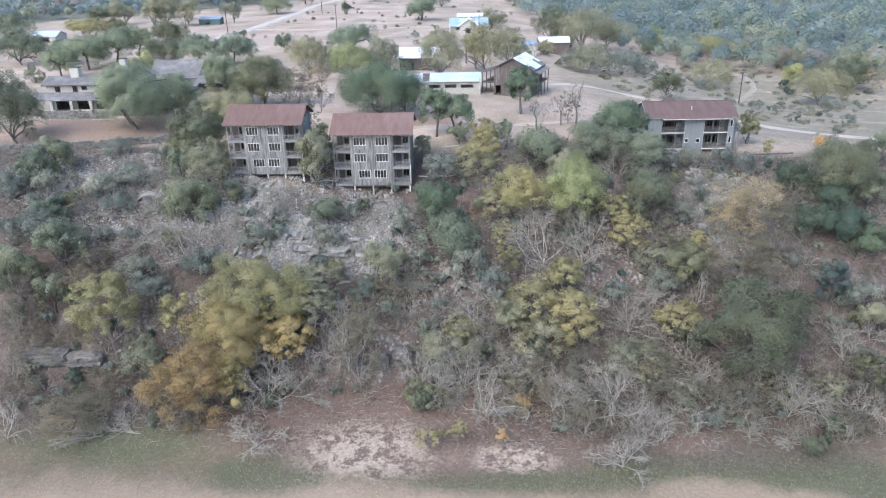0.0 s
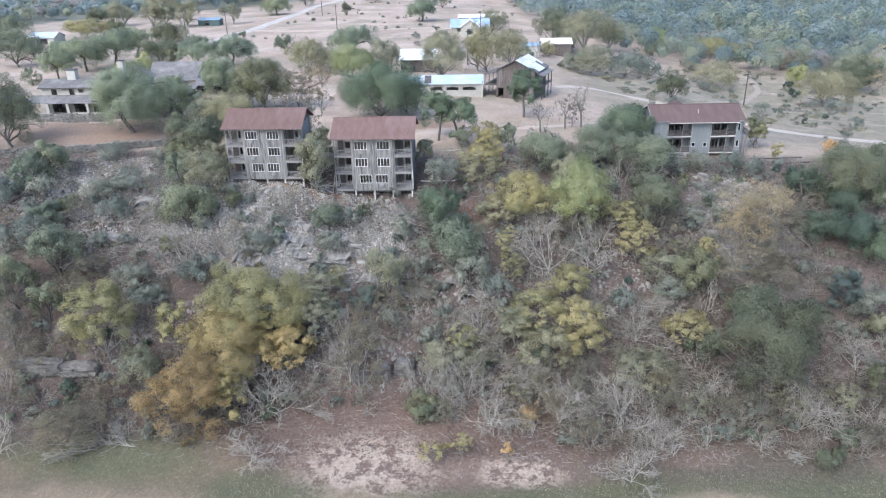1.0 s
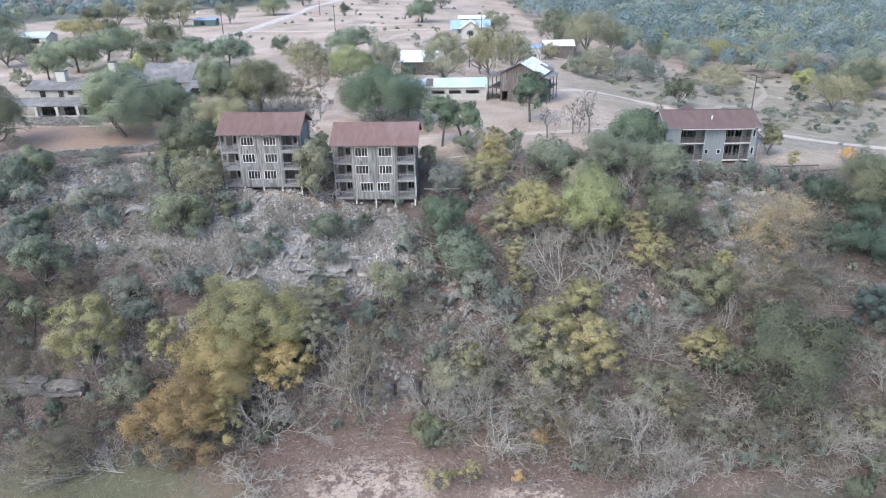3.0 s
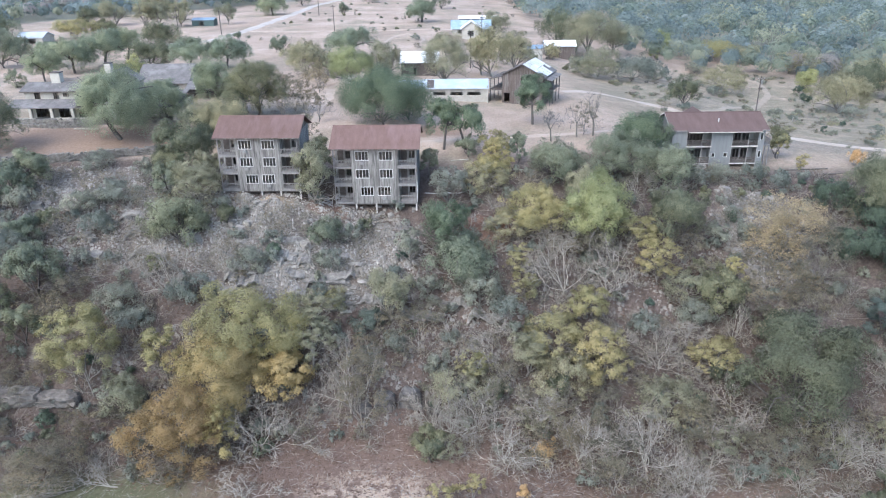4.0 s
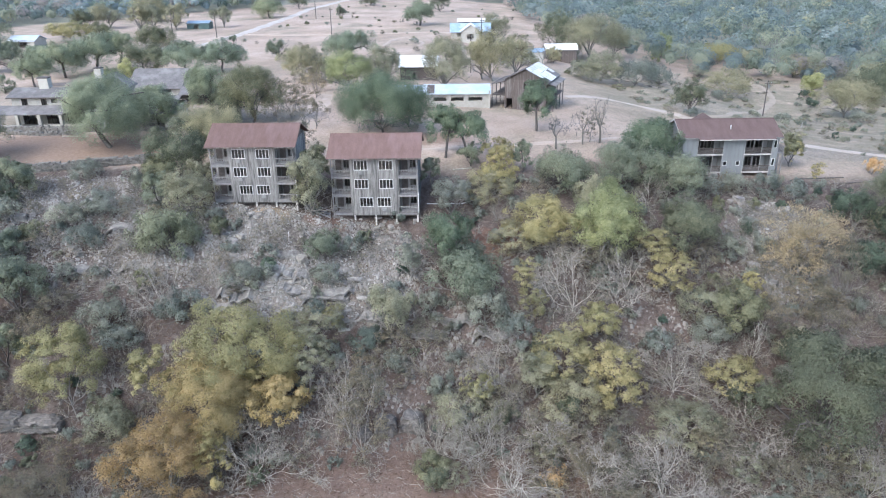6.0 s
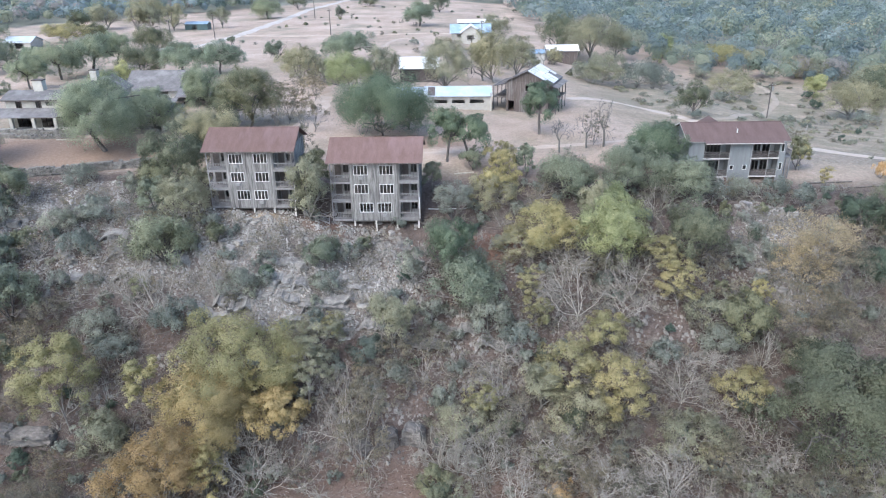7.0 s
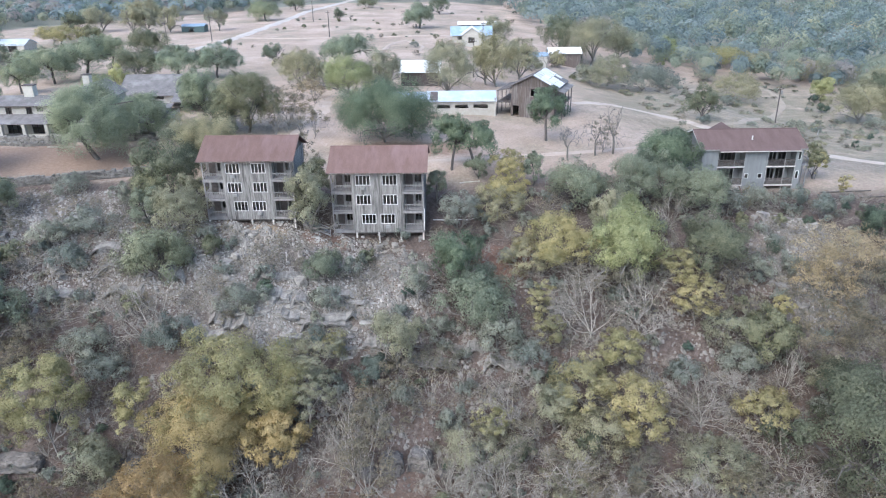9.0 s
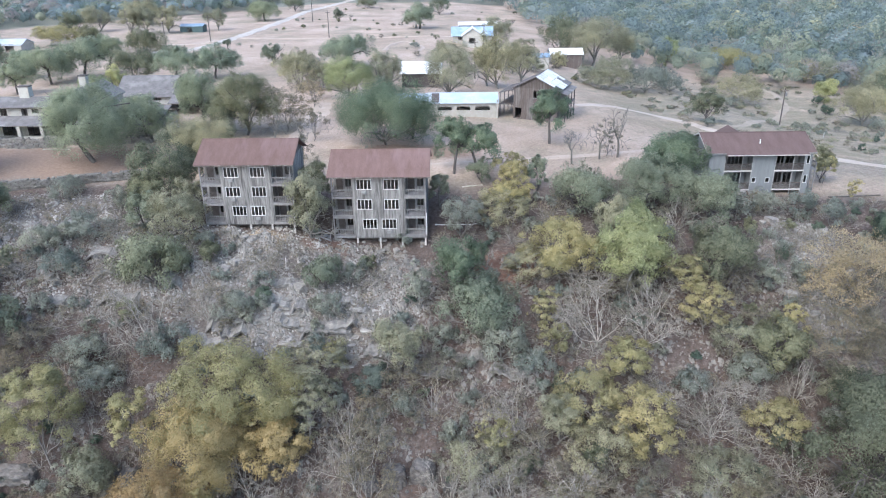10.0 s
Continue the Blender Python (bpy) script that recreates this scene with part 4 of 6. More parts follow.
def vase(rng, height, spread, trunk, limbs, depth, droop=0.0, fork=0.1, kids=1.0, parts=(6, 4, 3, 2), wide=1.3):
    """A low-forked tree whose long limbs fan out and carry finer and finer twigs; returns segments with their level, and twig tips."""
    segs, tips = [], []
    bends = (0.23, 0.3, 0.34, 0.36)

    def shoot(p, d, length, r, level):
        n = parts[level]
        for i in range(n):
            d = d + rng.normal(0, bends[level], 3) + np.array([0, 0, 0.06 - droop * (0.5 + i / n)])
            d /= np.linalg.norm(d)
            q = p + d * length / n * rng.uniform(0.8, 1.2)
            r2 = r * (1 - 0.62 / n)
            segs.append((p, q, r, r2, level))
            if level < depth and (i > 0 or level > 1):
                for _ in range(1 + (rng.random() < 0.55 * kids)):
                    if rng.random() > 0.55 + 0.4 * kids:
                        continue
                    a = rng.normal(0, 1, 3)
                    a -= a @ d * d
                    a /= np.linalg.norm(a) + 1e-9
                    e = d * rng.uniform(0.65, 1.0) + a * rng.uniform(0.5, 1.0)
                    shoot(q, e / np.linalg.norm(e), length * rng.uniform(0.38, 0.62) * (1 - 0.25 * i / n), r2 * 0.58, level + 1)
            p, r = q, r2
        tips.append(p)

    base = np.array([rng.normal(0, 0.04), rng.normal(0, 0.04), fork]) * height
    segs.append((np.zeros(3), base, trunk, trunk * 0.9, 0))
    for k in range(limbs):
        t = 6.283 * k / limbs + rng.normal(0, 0.35)
        lean = rng.uniform(0.15, wide)
        d = np.array([math.cos(t) * lean, math.sin(t) * lean, 1.0])
        shoot(base, d / np.linalg.norm(d), height * rng.uniform(0.7, 1.0), trunk * rng.uniform(0.45, 0.7), 0)
    pts = np.array([q[1] for q in segs])
    k = np.array([1, 1, 0]) * spread / (np.percentile(np.hypot(pts[:, 0], pts[:, 1]), 86) + 1e-6) + np.array([0, 0, 1]) * height / np.percentile(pts[:, 2], 99.5)
    segs = [(a * k, b * k, r, q, level) for a, b, r, q, level in segs]
    segs = [(np.maximum(a, (-99, -99, 0)), np.maximum(b, (-99, -99, 0.05)), r, q, level) for a, b, r, q, level in segs]
    return segs, np.array(tips) * k


def unit(v):
    return v / (np.linalg.norm(v, axis=-1, keepdims=True) + 1e-9)


def sprigs(rng, p, n, soft, size):
    """Small leaf sprigs at points p that face n; soft: the rounded direction by which the clump they belong to catches the light."""
    count = len(p)
    u = unit(np.cross(n, rng.normal(0, 1, (count, 3))))
    v = np.cross(n, u)
    s = size * rng.uniform(0.6, 1.35, count)[:, None]
    a, b = u * s * 0.72, v * s * 0.62
    verts = np.stack([p - a, p + a * 0.9 - b * 0.35, p + b], 1).reshape(-1, 3)
    return verts, np.repeat(unit(soft), 3, 0)


def leaf_mesh(name, verts, normals, material):
    """A mesh of separate three-cornered sprigs, shaded as rounded clumps."""
    me = bpy.data.meshes.new(name)
    n = len(verts)
    me.vertices.add(n)
    me.loops.add(n)
    me.polygons.add(n // 3)
    me.vertices.foreach_set("co", np.asarray(verts, np.float32).ravel())
    me.loops.foreach_set("vertex_index", np.arange(n, dtype=np.int32))
    me.polygons.foreach_set("loop_start", np.arange(0, n, 3, dtype=np.int32))
    me.update(calc_edges=True)
    me.shade_smooth()
    me.normals_split_custom_set_from_vertices(normals.tolist())
    me.materials.append(material)
    return me


def clumped(rng, boughs, radii, count, size, kids=7, loose=0.16, flat=1.0):
    """Leaf sprigs on boughs: each bough carries clumps on its outer side, and each clump its leaves."""
    nb = len(boughs)
    mid = boughs.mean(0)
    out = unit((boughs - mid) * (1, 1, 0.8) + (0, 0, 0.35 * radii.mean()))
    d = unit(rng.normal(0, 1, (nb, kids, 3)) + out[:, None] * 0.55 + (0, 0, 0.35))
    c = boughs[:, None] + d * (radii * 0.7)[:, None, None] * rng.uniform(0.7, 1.15, (nb, kids, 1))
    c = boughs[:, None] + (c - boughs[:, None]) * (1, 1, flat)
    r = radii[:, None] * rng.uniform(0.34, 0.56, (nb, kids))
    c, d, r = c.reshape(-1, 3), d.reshape(-1, 3), r.ravel()
    who = rng.choice(len(c), count, p=r * r / (r * r).sum())
    e = unit(rng.normal(0, 1, (count, 3)) + d[who] * 0.5 + (0, 0, 0.25))
    p = c[who] + e * (r[who] * rng.uniform(0.55, 1.08, count))[:, None] * (1, 1, flat)
    stray = rng.random(count) < loose
    p[stray] += rng.normal(0, 0.3, (stray.sum(), 3)) * r[who][stray][:, None]
    soft = e * 0.5 + d[who] * 0.4 + out[who // kids] * 0.25 + rng.normal(0, 0.12, (count, 3))
    n = unit(unit(soft) + rng.normal(0, 0.26, (count, 3)))
    return sprigs(rng, p, n, soft, size)


# kind: name, label, category, leaf cover, leaf size, clear trunk, bough size, form, bark, leaf material
KINDS = {
    "live_oak": ("live_oak", "spreading live oak with dark grey-green leaves on the hillside", "tree", 1.55, 0.175, 0.06, 0.34, "dome", "bark", "live_oak"),
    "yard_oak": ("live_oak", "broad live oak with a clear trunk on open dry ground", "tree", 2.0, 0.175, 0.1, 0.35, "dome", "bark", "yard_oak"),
    "field_oak": ("live_oak", "dark green live oak with a clear trunk beside a footpath", "tree", 1.8, 0.165, 0.2, 0.33, "dome", "bark", "green_oak"),
    "green_oak": ("live_oak", "dense live oak with fresh green leaves", "tree", 1.9, 0.165, 0.1, 0.36, "dome", "bark", "green_oak"),
    "olive_oak": ("oak_tree", "rounded oak with dull olive-green leaves", "tree", 1.75, 0.165, 0.08, 0.34, "dome", "bark", "olive_oak"),
    "dull_oak": ("oak_tree", "oak with thin dull brown-olive autumn leaves", "tree", 1.35, 0.145, 0.08, 0.32, "dome", "twig", "dull_oak"),
    "dark_oak": ("oak_tree", "broad dense oak with dark olive leaves low on the slope", "tree", 1.7, 0.155, 0.08, 0.3, "dome", "bark", "dark_oak"),
    "juniper": ("juniper", "dense dark green juniper growing low on the slope", "juniper", 2.0, 0.15, 0.02, 0.38, "dome", "bark", "juniper"),
    "blue_juniper": ("juniper", "blue-green juniper with dense fine sprays", "juniper", 2.0, 0.15, 0.02, 0.38, "dome", "bark", "blue_juniper"),
    "grey_shrub": ("shrub", "grey-green evergreen shrub on stony ground", "shrub", 0.9, 0.155, 0.03, 0.32, "dome", "twig", "grey_shrub"),
    "lime_elm": ("elm_tree", "round elm turning yellow-green in autumn", "tree", 1.9, 0.135, 0.06, 0.34, "dome", "twig", "lime_elm"),
    "yellow_elm": ("elm_tree", "autumn elm with sparse yellow leaves", "tree", 1.35, 0.13, 0.24, 0.26, "airy", "twig", "yellow_elm"),
    "pale_elm": ("elm_tree", "broad elm with pale yellow-olive autumn leaves", "tree", 1.5, 0.13, 0.24, 0.26, "airy", "twig", "pale_elm"),
    "golden_tree": ("autumn_tree", "autumn tree with golden-brown leaves", "tree", 1.9, 0.13, 0.24, 0.28, "airy", "twig", "golden_tree"),
    "rust_tree": ("autumn_tree", "autumn tree with rust-brown leaves at the foot of the slope", "tree", 1.7, 0.14, 0.03, 0.3, "airy", "twig", "rust_tree"),
    "tan_tree": ("thin_tree", "feathery autumn tree with thin tan-gold leaves", "tree", 0.5, 0.125, 0.24, 0.26, "airy", "grey_bark", "tan_tree"),
    "dull_thin": ("thin_tree", "feathery tree with thin olive-grey leaves and pale twigs", "tree", 0.85, 0.12, 0.05, 0.24, "airy", "grey_bark", "dull_oak"),
    "brown_tree": ("thin_tree", "half-bare tree with thin grey-brown leaves", "tree", 0.4, 0.115, 0.05, 0.22, "airy", "twig", "brown_tree"),
    "brush": ("brush", "tangled leafless grey-brown brush on leaf litter", "brush", 0.09, 0.1, 0.0, 0.22, "bare", "grey_bark", "brown_tree"),
    "bare_tree": ("bare_tree", "leafless tree with pale grey branching limbs", "tree", 0, 0.2, 0.12, 0.2, "bare", "pale_bark", ""),
    "dry_tree": ("bare_tree", "leafless grey-brown tree standing on dry ground", "tree", 0, 0.2, 0.2, 0.2, "bare", "twig", ""),
    "orange_bush": ("orange_bush", "small bush with bright orange leaves", "bush", 0.9, 0.14, 0.03, 0.3, "dome", "twig", "orange_bush"),
}
SIZES = (1.2, 2.2, 3.4, 4.8, 6.8, 9.6)
made_trees = {}


def tree_model(kind, size, tall, variant, far):
    """Trunk, twig and crown meshes of a kind, for a crown radius and a height class."""
    key = (kind, size, tall, variant, far)
    if key in made_trees:
        return made_trees[key]
    name, label, category, cover, leaf, clear, lump, form, bark, foliage_key = KINDS[kind]
    rng = np.random.default_rng(abs(sum(ord(c) * (i + 7) for i, c in enumerate(kind))) * 31 + int(size * 10) * 7 + int(tall * 10) + variant * 101)
    height = size * tall
    twigs = None
    if kind in ("dry_tree", "yard_oak", "field_oak"):
        segs, tips = branching(rng, height * 0.95, size * 0.9, 0.05 * size + 0.05, 4 if kind == "dry_tree" else 2, 2, max(clear, 0.2), 0.0, 0.6)
        thin = 0.045 if far else 0.03
        segs = [(a, b, max(r, thin), max(q, thin * 0.8), 0) for a, b, r, q in segs]
    else:
        limbs = 4 if size < 1.6 else 6 if size < 2.5 else 7
        shape = (6, 4, 3, 2)
        if form == "dome" and size < 2.5:
            limbs, shape = 3, (3, 2, 1, 1)
        depth = 1 if form == "dome" else 2 if size < 2.5 or far else 3
        if form == "airy" and size > 2.5:
            depth = 2
        if kind == "brush":
            limbs, depth, shape = 11, 1, (4, 3, 1, 1)
        tough = 0.008 * height + 0.025 if form != "dome" else 0.02 * height + 0.04
        if kind == "brush":
            tough *= 0.5
        segs, tips = vase(rng, height * (0.97 if form == "bare" else 0.9), size * (1 if form == "bare" else 0.85), tough, limbs, depth, 0.08 + 0.05 * (variant == 1), 0.02 if kind == "brush" else 0.08 if form == "bare" else max(clear, 0.1), 1.0 if form == "bare" else 0.35, shape, 1.7 if form == "bare" else 1.2)
        thin = 0.045 if far else 0.02 if form == "bare" else 0.017
        segs = [(a, b, max(r, thin), max(q, thin * 0.8), level) for a, b, r, q, level in segs]
        fine = [s[:4] for s in segs if s[4] > (0 if kind == "brush" else 1)]
        if fine:
            v, f = tubes(fine, 3)
            twigs = mesh_of("branchwork", v.tolist(), f.tolist(), M["twig_tips" if form == "bare" else "twig"], True)
    v, f = tubes([s[:4] for s in segs if s[4] < (1 if kind == "brush" else 2)], 4 if size > 3 else 3)
    trunk = mesh_of("trunk", v.tolist(), f.tolist(), M[bark], True)
    crown = None
    if cover:
        low = height * clear
        vert = (height - low) * 0.55
        mid = height - vert
        n = int(8 + 5 * size)
        if form == "dome":
            d = rng.normal(0, 1, (n, 3))
            d[:, 2] = np.where(d[:, 2] < -0.6, -d[:, 2], d[:, 2])
            d = unit(d)
            turn = np.arctan2(d[:, 1], d[:, 0])
            lumps = 1 + 0.14 * np.sin(2 * turn + variant * 2) + 0.12 * np.sin(3 * turn + size) + rng.normal(0, 0.07, n)
            c = d * (rng.uniform(0.25, 1.0, n) ** 0.45 * lumps * 0.74)[:, None] * (size, size, vert) + (0, 0, mid)
            rad = size * lump * rng.uniform(0.7, 1.25, n) * (0.75 + 0.25 * min(1, vert / size))
        else:
            n = int(n * 2.6)
            high = tips[tips[:, 2] > np.percentile(tips[:, 2], 25)]
            c = high[rng.integers(0, len(high), n)] + rng.normal(0, 0.06 * size, (n, 3))
            d = unit(rng.normal(0, 1, (n, 3)) + (0, 0, 0.4))
            shell = d * (rng.uniform(0.35, 1.0, n) ** 0.5 * 0.92)[:, None] * (size, size, vert) + (0, 0, mid)
            c = np.where(rng.random((n, 1)) < 0.6, shell, c)
            rad = size * lump * rng.uniform(0.5, 1.15, n)
        area = 3.2 * size * (size + vert)
        if far:
            leaf *= 1.45
        elif size > 6:
            leaf *= 0.95
        count = int(max(90, cover * area / (0.5 * leaf * leaf)))
        if form == "dome":
            c[:, 2] = np.maximum(c[:, 2], rad * 0.5)
        v, nrm = clumped(rng, c, rad, count, leaf, 7 if form == "dome" else 8, 0.12 if form == "dome" else 0.3, 1.0 if form == "dome" else 0.6)
        v[:, 2] = np.maximum(v[:, 2], 0.05)
        crown = leaf_mesh("crown", v, nrm, M["leaf_" + foliage_key])
    made_trees[key] = (trunk, twigs, crown)
    return made_trees[key]


planted = 0
numbers, spare = {}, {}


def join_spare():
    """What is left over of a kind too numerous to count becomes one mesh."""
    words = {"brush": "low tangled grey-brown brush filling gaps in the undergrowth", "shrub": "small grey-green shrubs scattered over stony ground", "thin_tree": "low half-bare brown saplings filling gaps in the undergrowth"}
    for name, rows in spare.items():
        mats, verts, idx, starts, slots, normals, n0 = [], [], [], [], [], [], 0
        for place, me in rows:
            nv, npol, nl = len(me.vertices), len(me.polygons), len(me.loops)
            co, nr = np.empty(nv * 3, np.float32), np.empty(nv * 3, np.float32)
            me.vertices.foreach_get("co", co)
            if me.has_custom_normals:
                corner = np.empty(nl * 3, np.float32)
                me.corner_normals.foreach_get("vector", corner)
                nr = corner
            else:
                me.vertices.foreach_get("normal", nr)
            m = np.array(place)
            verts.append(co.reshape(-1, 3) @ m[:3, :3].T + m[:3, 3])
            normals.append(unit(nr.reshape(-1, 3) @ np.linalg.inv(m[:3, :3])))
            li, ls = np.empty(nl, np.int32), np.empty(npol, np.int32)
            me.loops.foreach_get("vertex_index", li)
            me.polygons.foreach_get("loop_start", ls)
            idx.append(li + n0)
            starts.append(ls + sum(len(i) for i in idx[:-1]))
            mat = me.materials[0]
            if mat not in mats:
                mats.append(mat)
            slots.append(np.full(npol, mats.index(mat), np.int32))
            n0 += nv
        verts, idx, starts, slots = (np.concatenate(a) for a in (verts, idx, starts, slots))
        me = bpy.data.meshes.new("undergrowth")
        me.vertices.add(len(verts))
        me.loops.add(len(idx))
        me.polygons.add(len(starts))
        me.vertices.foreach_set("co", verts.astype(np.float32).ravel())
        me.loops.foreach_set("vertex_index", idx)
        me.polygons.foreach_set("loop_start", starts)
        me.polygons.foreach_set("material_index", slots)
        me.update(calc_edges=True)
        me.shade_smooth()
        me.normals_split_custom_set_from_vertices(np.concatenate(normals).tolist())
        for mat in mats:
            me.materials.append(mat)
        tagged(new("undergrowth", me), words.get(name, "small mixed shrubs and saplings filling gaps in the undergrowth"), "undergrowth", kind="stuff")


def plant(kind, x, y, radius, height, group="", label=""):
    """One tree or shrub with its foot on the ground."""
    global planted
    planted += 1
    name, lab, category = KINDS[kind][:3]
    size = min(SIZES, key=lambda s: abs(math.log(s / radius)))
    tall = min((0.95, 1.3, 1.8, 2.5, 3.4), key=lambda s: abs(math.log(s * radius / height)))
    far = y > 75
    trunk, twigs, crown = tree_model(kind, size, tall, planted % 3 if size > 2 else planted % 2, far)
    turn = Matrix.Rotation(planted * 2.4, 4, "Z")
    k = Matrix.Diagonal((radius / size, radius / size, height / (size * tall), 1))
    place = Matrix.Translation((x, y, ground_z(x, y) - 0.08)) @ turn @ k
    numbers[name] = numbers.get(name, 0) + 1
    if numbers[name] > 280 and radius < 2.6:
        spare.setdefault(name, []).extend((place, me) for me in (trunk, twigs, crown) if me)
        return None
    ob = thing(name, place, label or lab, category, group)
    part("trunk", trunk, None, ob)
    if twigs:
        tagged(part("branchwork", twigs, None, ob, "fine twigs"), kind="stuff")
    if crown:
        part("crown", crown, None, ob)
    return ob


# trees and large shrubs of the slope
plant("bare_tree", 43.4, -1.5, 2.3, 5.9)
plant("bare_tree", 31.3, -8.9, 3.7, 4.1)
plant("bare_tree", 39.1, -13.7, 4.3, 6.8)
plant("bare_tree", 32.1, -15.9, 5.3, 9.4)
plant("bare_tree", 37.6, -16.4, 3.9, 4.6)
plant("bare_tree", -18.0, -17.9, 5.1, 9.4)
plant("bare_tree", 38.8, -21.3, 3.0, 3.6)
plant("bare_tree", 47.0, -21.3, 3.0, 3.2)
plant("bare_tree", 52.7, -22.0, 2.1, 6.5)
plant("bare_tree", 22.2, -24.0, 4.9, 6.6)
plant("bare_tree", 42.9, -24.8, 4.1, 6.4)
plant("bare_tree", 70.2, -28.3, 4.5, 5.9)
plant("bare_tree", 5.4, -29.4, 4.7, 11.1)
plant("bare_tree", 15.6, -30.8, 3.4, 7.7)
plant("bare_tree", 28.3, -30.9, 3.5, 6.4)
plant("bare_tree", 50.9, -31.5, 5.4, 6.0)
plant("bare_tree", 20.7, -31.6, 4.3, 7.1)
plant("bare_tree", 17.3, -31.6, 3.5, 5.1)
plant("bare_tree", 56.9, -33.2, 1.9, 5.5)
plant("bare_tree", -3.7, -34.9, 5.3, 7.2)
plant("bare_tree", 31.7, -35.4, 3.5, 6.8)
plant("bare_tree", 23.4, -36.0, 4.9, 5.8)
plant("bare_tree", 39.2, -36.8, 4.6, 9.8)
plant("bare_tree", 59.6, -36.9, 4.6, 6.9)
plant("bare_tree", 68.6, -36.9, 2.4, 4.0)
plant("bare_tree", 41.6, -38.9, 3.5, 4.1)
plant("bare_tree", -34.0, -41.4, 2.5, 6.7)
plant("bare_tree", -3.9, -42.1, 3.4, 3.8)
plant("bare_tree", 38.6, -44.4, 3.5, 4.1)
plant("blue_juniper", 6.5, -20.2, 2.2, 3.6)
plant("blue_juniper", 70.5, -21.7, 2.3, 7.3)
plant("brown_tree", 49.2, -10.7, 2.8, 3.5)
plant("brown_tree", 36.6, -11.0, 3.6, 5.5)
plant("brown_tree", 51.0, -14.4, 2.7, 3.8)
plant("brown_tree", 64.7, -15.4, 4.4, 9.0)
plant("brown_tree", 59.3, -17.5, 4.6, 7.1)
plant("brown_tree", 62.0, -18.5, 3.8, 4.2)
plant("brown_tree", -31.8, -18.6, 2.8, 4.0)
plant("brown_tree", 14.4, -18.7, 3.1, 3.6)
plant("brown_tree", 55.1, -18.9, 2.6, 3.2)
plant("brown_tree", 9.6, -20.3, 3.1, 3.9)
plant("brown_tree", -33.5, -21.2, 3.8, 4.2)
plant("brown_tree", 6.4, -23.9, 3.0, 5.0)
plant("brown_tree", -39.6, -27.0, 3.3, 8.2)
plant("brown_tree", -32.4, -27.0, 2.1, 2.9)
plant("brown_tree", 24.2, -28.1, 4.3, 5.2)
plant("brown_tree", -36.8, -28.6, 3.3, 4.4)
plant("brown_tree", 35.3, -30.8, 2.9, 6.0)
plant("brown_tree", 46.4, -31.8, 3.2, 4.8)
plant("brown_tree", 45.7, -32.1, 3.1, 3.8)
plant("brown_tree", 29.9, -32.6, 4.1, 5.1)
plant("brown_tree", -18.0, -34.8, 2.2, 5.9)
plant("brown_tree", 53.4, -36.2, 4.0, 4.8)
plant("brown_tree", 35.4, -36.8, 4.0, 5.0)
plant("brown_tree", -26.0, -38.9, 4.2, 5.0)
plant("brown_tree", -26.1, -40.5, 4.5, 5.2)
plant("brush", 29.5, 5.3, 2.6, 2.8)
plant("brush", 45.7, 0.8, 3.6, 4.7)
plant("brush", -2.8, 0.1, 2.5, 3.5)
plant("brush", 5.9, -2.6, 2.1, 2.1)
plant("brush", -5.7, -4.6, 1.2, 2.9)
plant("brush", 71.0, -6.9, 2.8, 2.8)
plant("brush", 68.4, -7.2, 3.0, 3.4)
plant("brush", -7.5, -7.2, 2.6, 2.6)
plant("brush", -25.3, -9.8, 2.5, 2.8)
plant("brush", -36.4, -10.3, 2.5, 3.5)
plant("brush", 55.4, -11.7, 2.4, 3.0)
plant("brush", -12.8, -14.5, 2.2, 7.0)
plant("brush", -26.4, -15.2, 4.0, 4.0)
plant("brush", 67.9, -17.3, 2.8, 2.8)
plant("brush", 67.4, -19.1, 3.1, 3.8)
plant("brush", 36.8, -20.6, 2.3, 2.6)
plant("brush", 17.3, -21.8, 2.4, 4.5)
plant("brush", 13.2, -22.3, 2.4, 5.9)
plant("brush", -23.1, -25.6, 3.7, 5.7)
plant("brush", -38.5, -32.5, 2.4, 6.2)
plant("brush", 56.5, -33.9, 3.1, 3.6)
plant("dark_oak", 51.0, -26.9, 2.6, 3.7)
plant("dark_oak", 57.2, -30.7, 8.0, 14.5)
plant("dark_oak", 71.0, -33.1, 2.3, 6.1)
plant("dark_oak", 61.1, -42.5, 2.1, 3.1)
plant("dull_oak", 13.9, 7.9, 2.3, 5.8)
plant("dull_oak", -19.2, 2.1, 2.4, 5.9)
plant("dull_oak", -2.7, -1.3, 3.7, 9.6)
plant("olive_oak", -2.6, 4.4, 2.6, 8.2)
plant("dull_oak", 36.6, -0.1, 3.9, 5.3)
plant("dull_oak", -19.3, -3.7, 4.3, 6.7)
plant("dull_oak", 9.5, -18.4, 3.9, 7.4)
plant("dull_oak", 57.0, -21.5, 3.0, 4.2)
plant("dull_oak", 26.7, -25.0, 2.9, 6.5)
plant("dull_oak", 74.5, -25.4, 3.3, 5.3)
plant("dull_oak", -22.1, -30.0, 3.6, 5.2)
plant("dull_thin", 25.4, -6.4, 3.4, 4.5)
plant("dull_thin", 47.5, -16.9, 3.1, 4.7)
plant("dull_thin", 0.5, -19.9, 3.9, 5.0)
plant("dull_thin", 0.5, -25.0, 3.1, 9.3)
plant("dull_thin", 31.1, -27.4, 4.3, 5.9)
plant("dull_thin", 18.6, -28.6, 4.3, 6.0)
plant("dull_thin", 43.0, -29.7, 4.1, 5.6)
plant("field_oak", 31.9, 30.7, 3.9, 9.1)
plant("field_oak", 19.5, 16.2, 4.0, 7.7)
plant("field_oak", 15.8, 16.1, 3.4, 8.9)
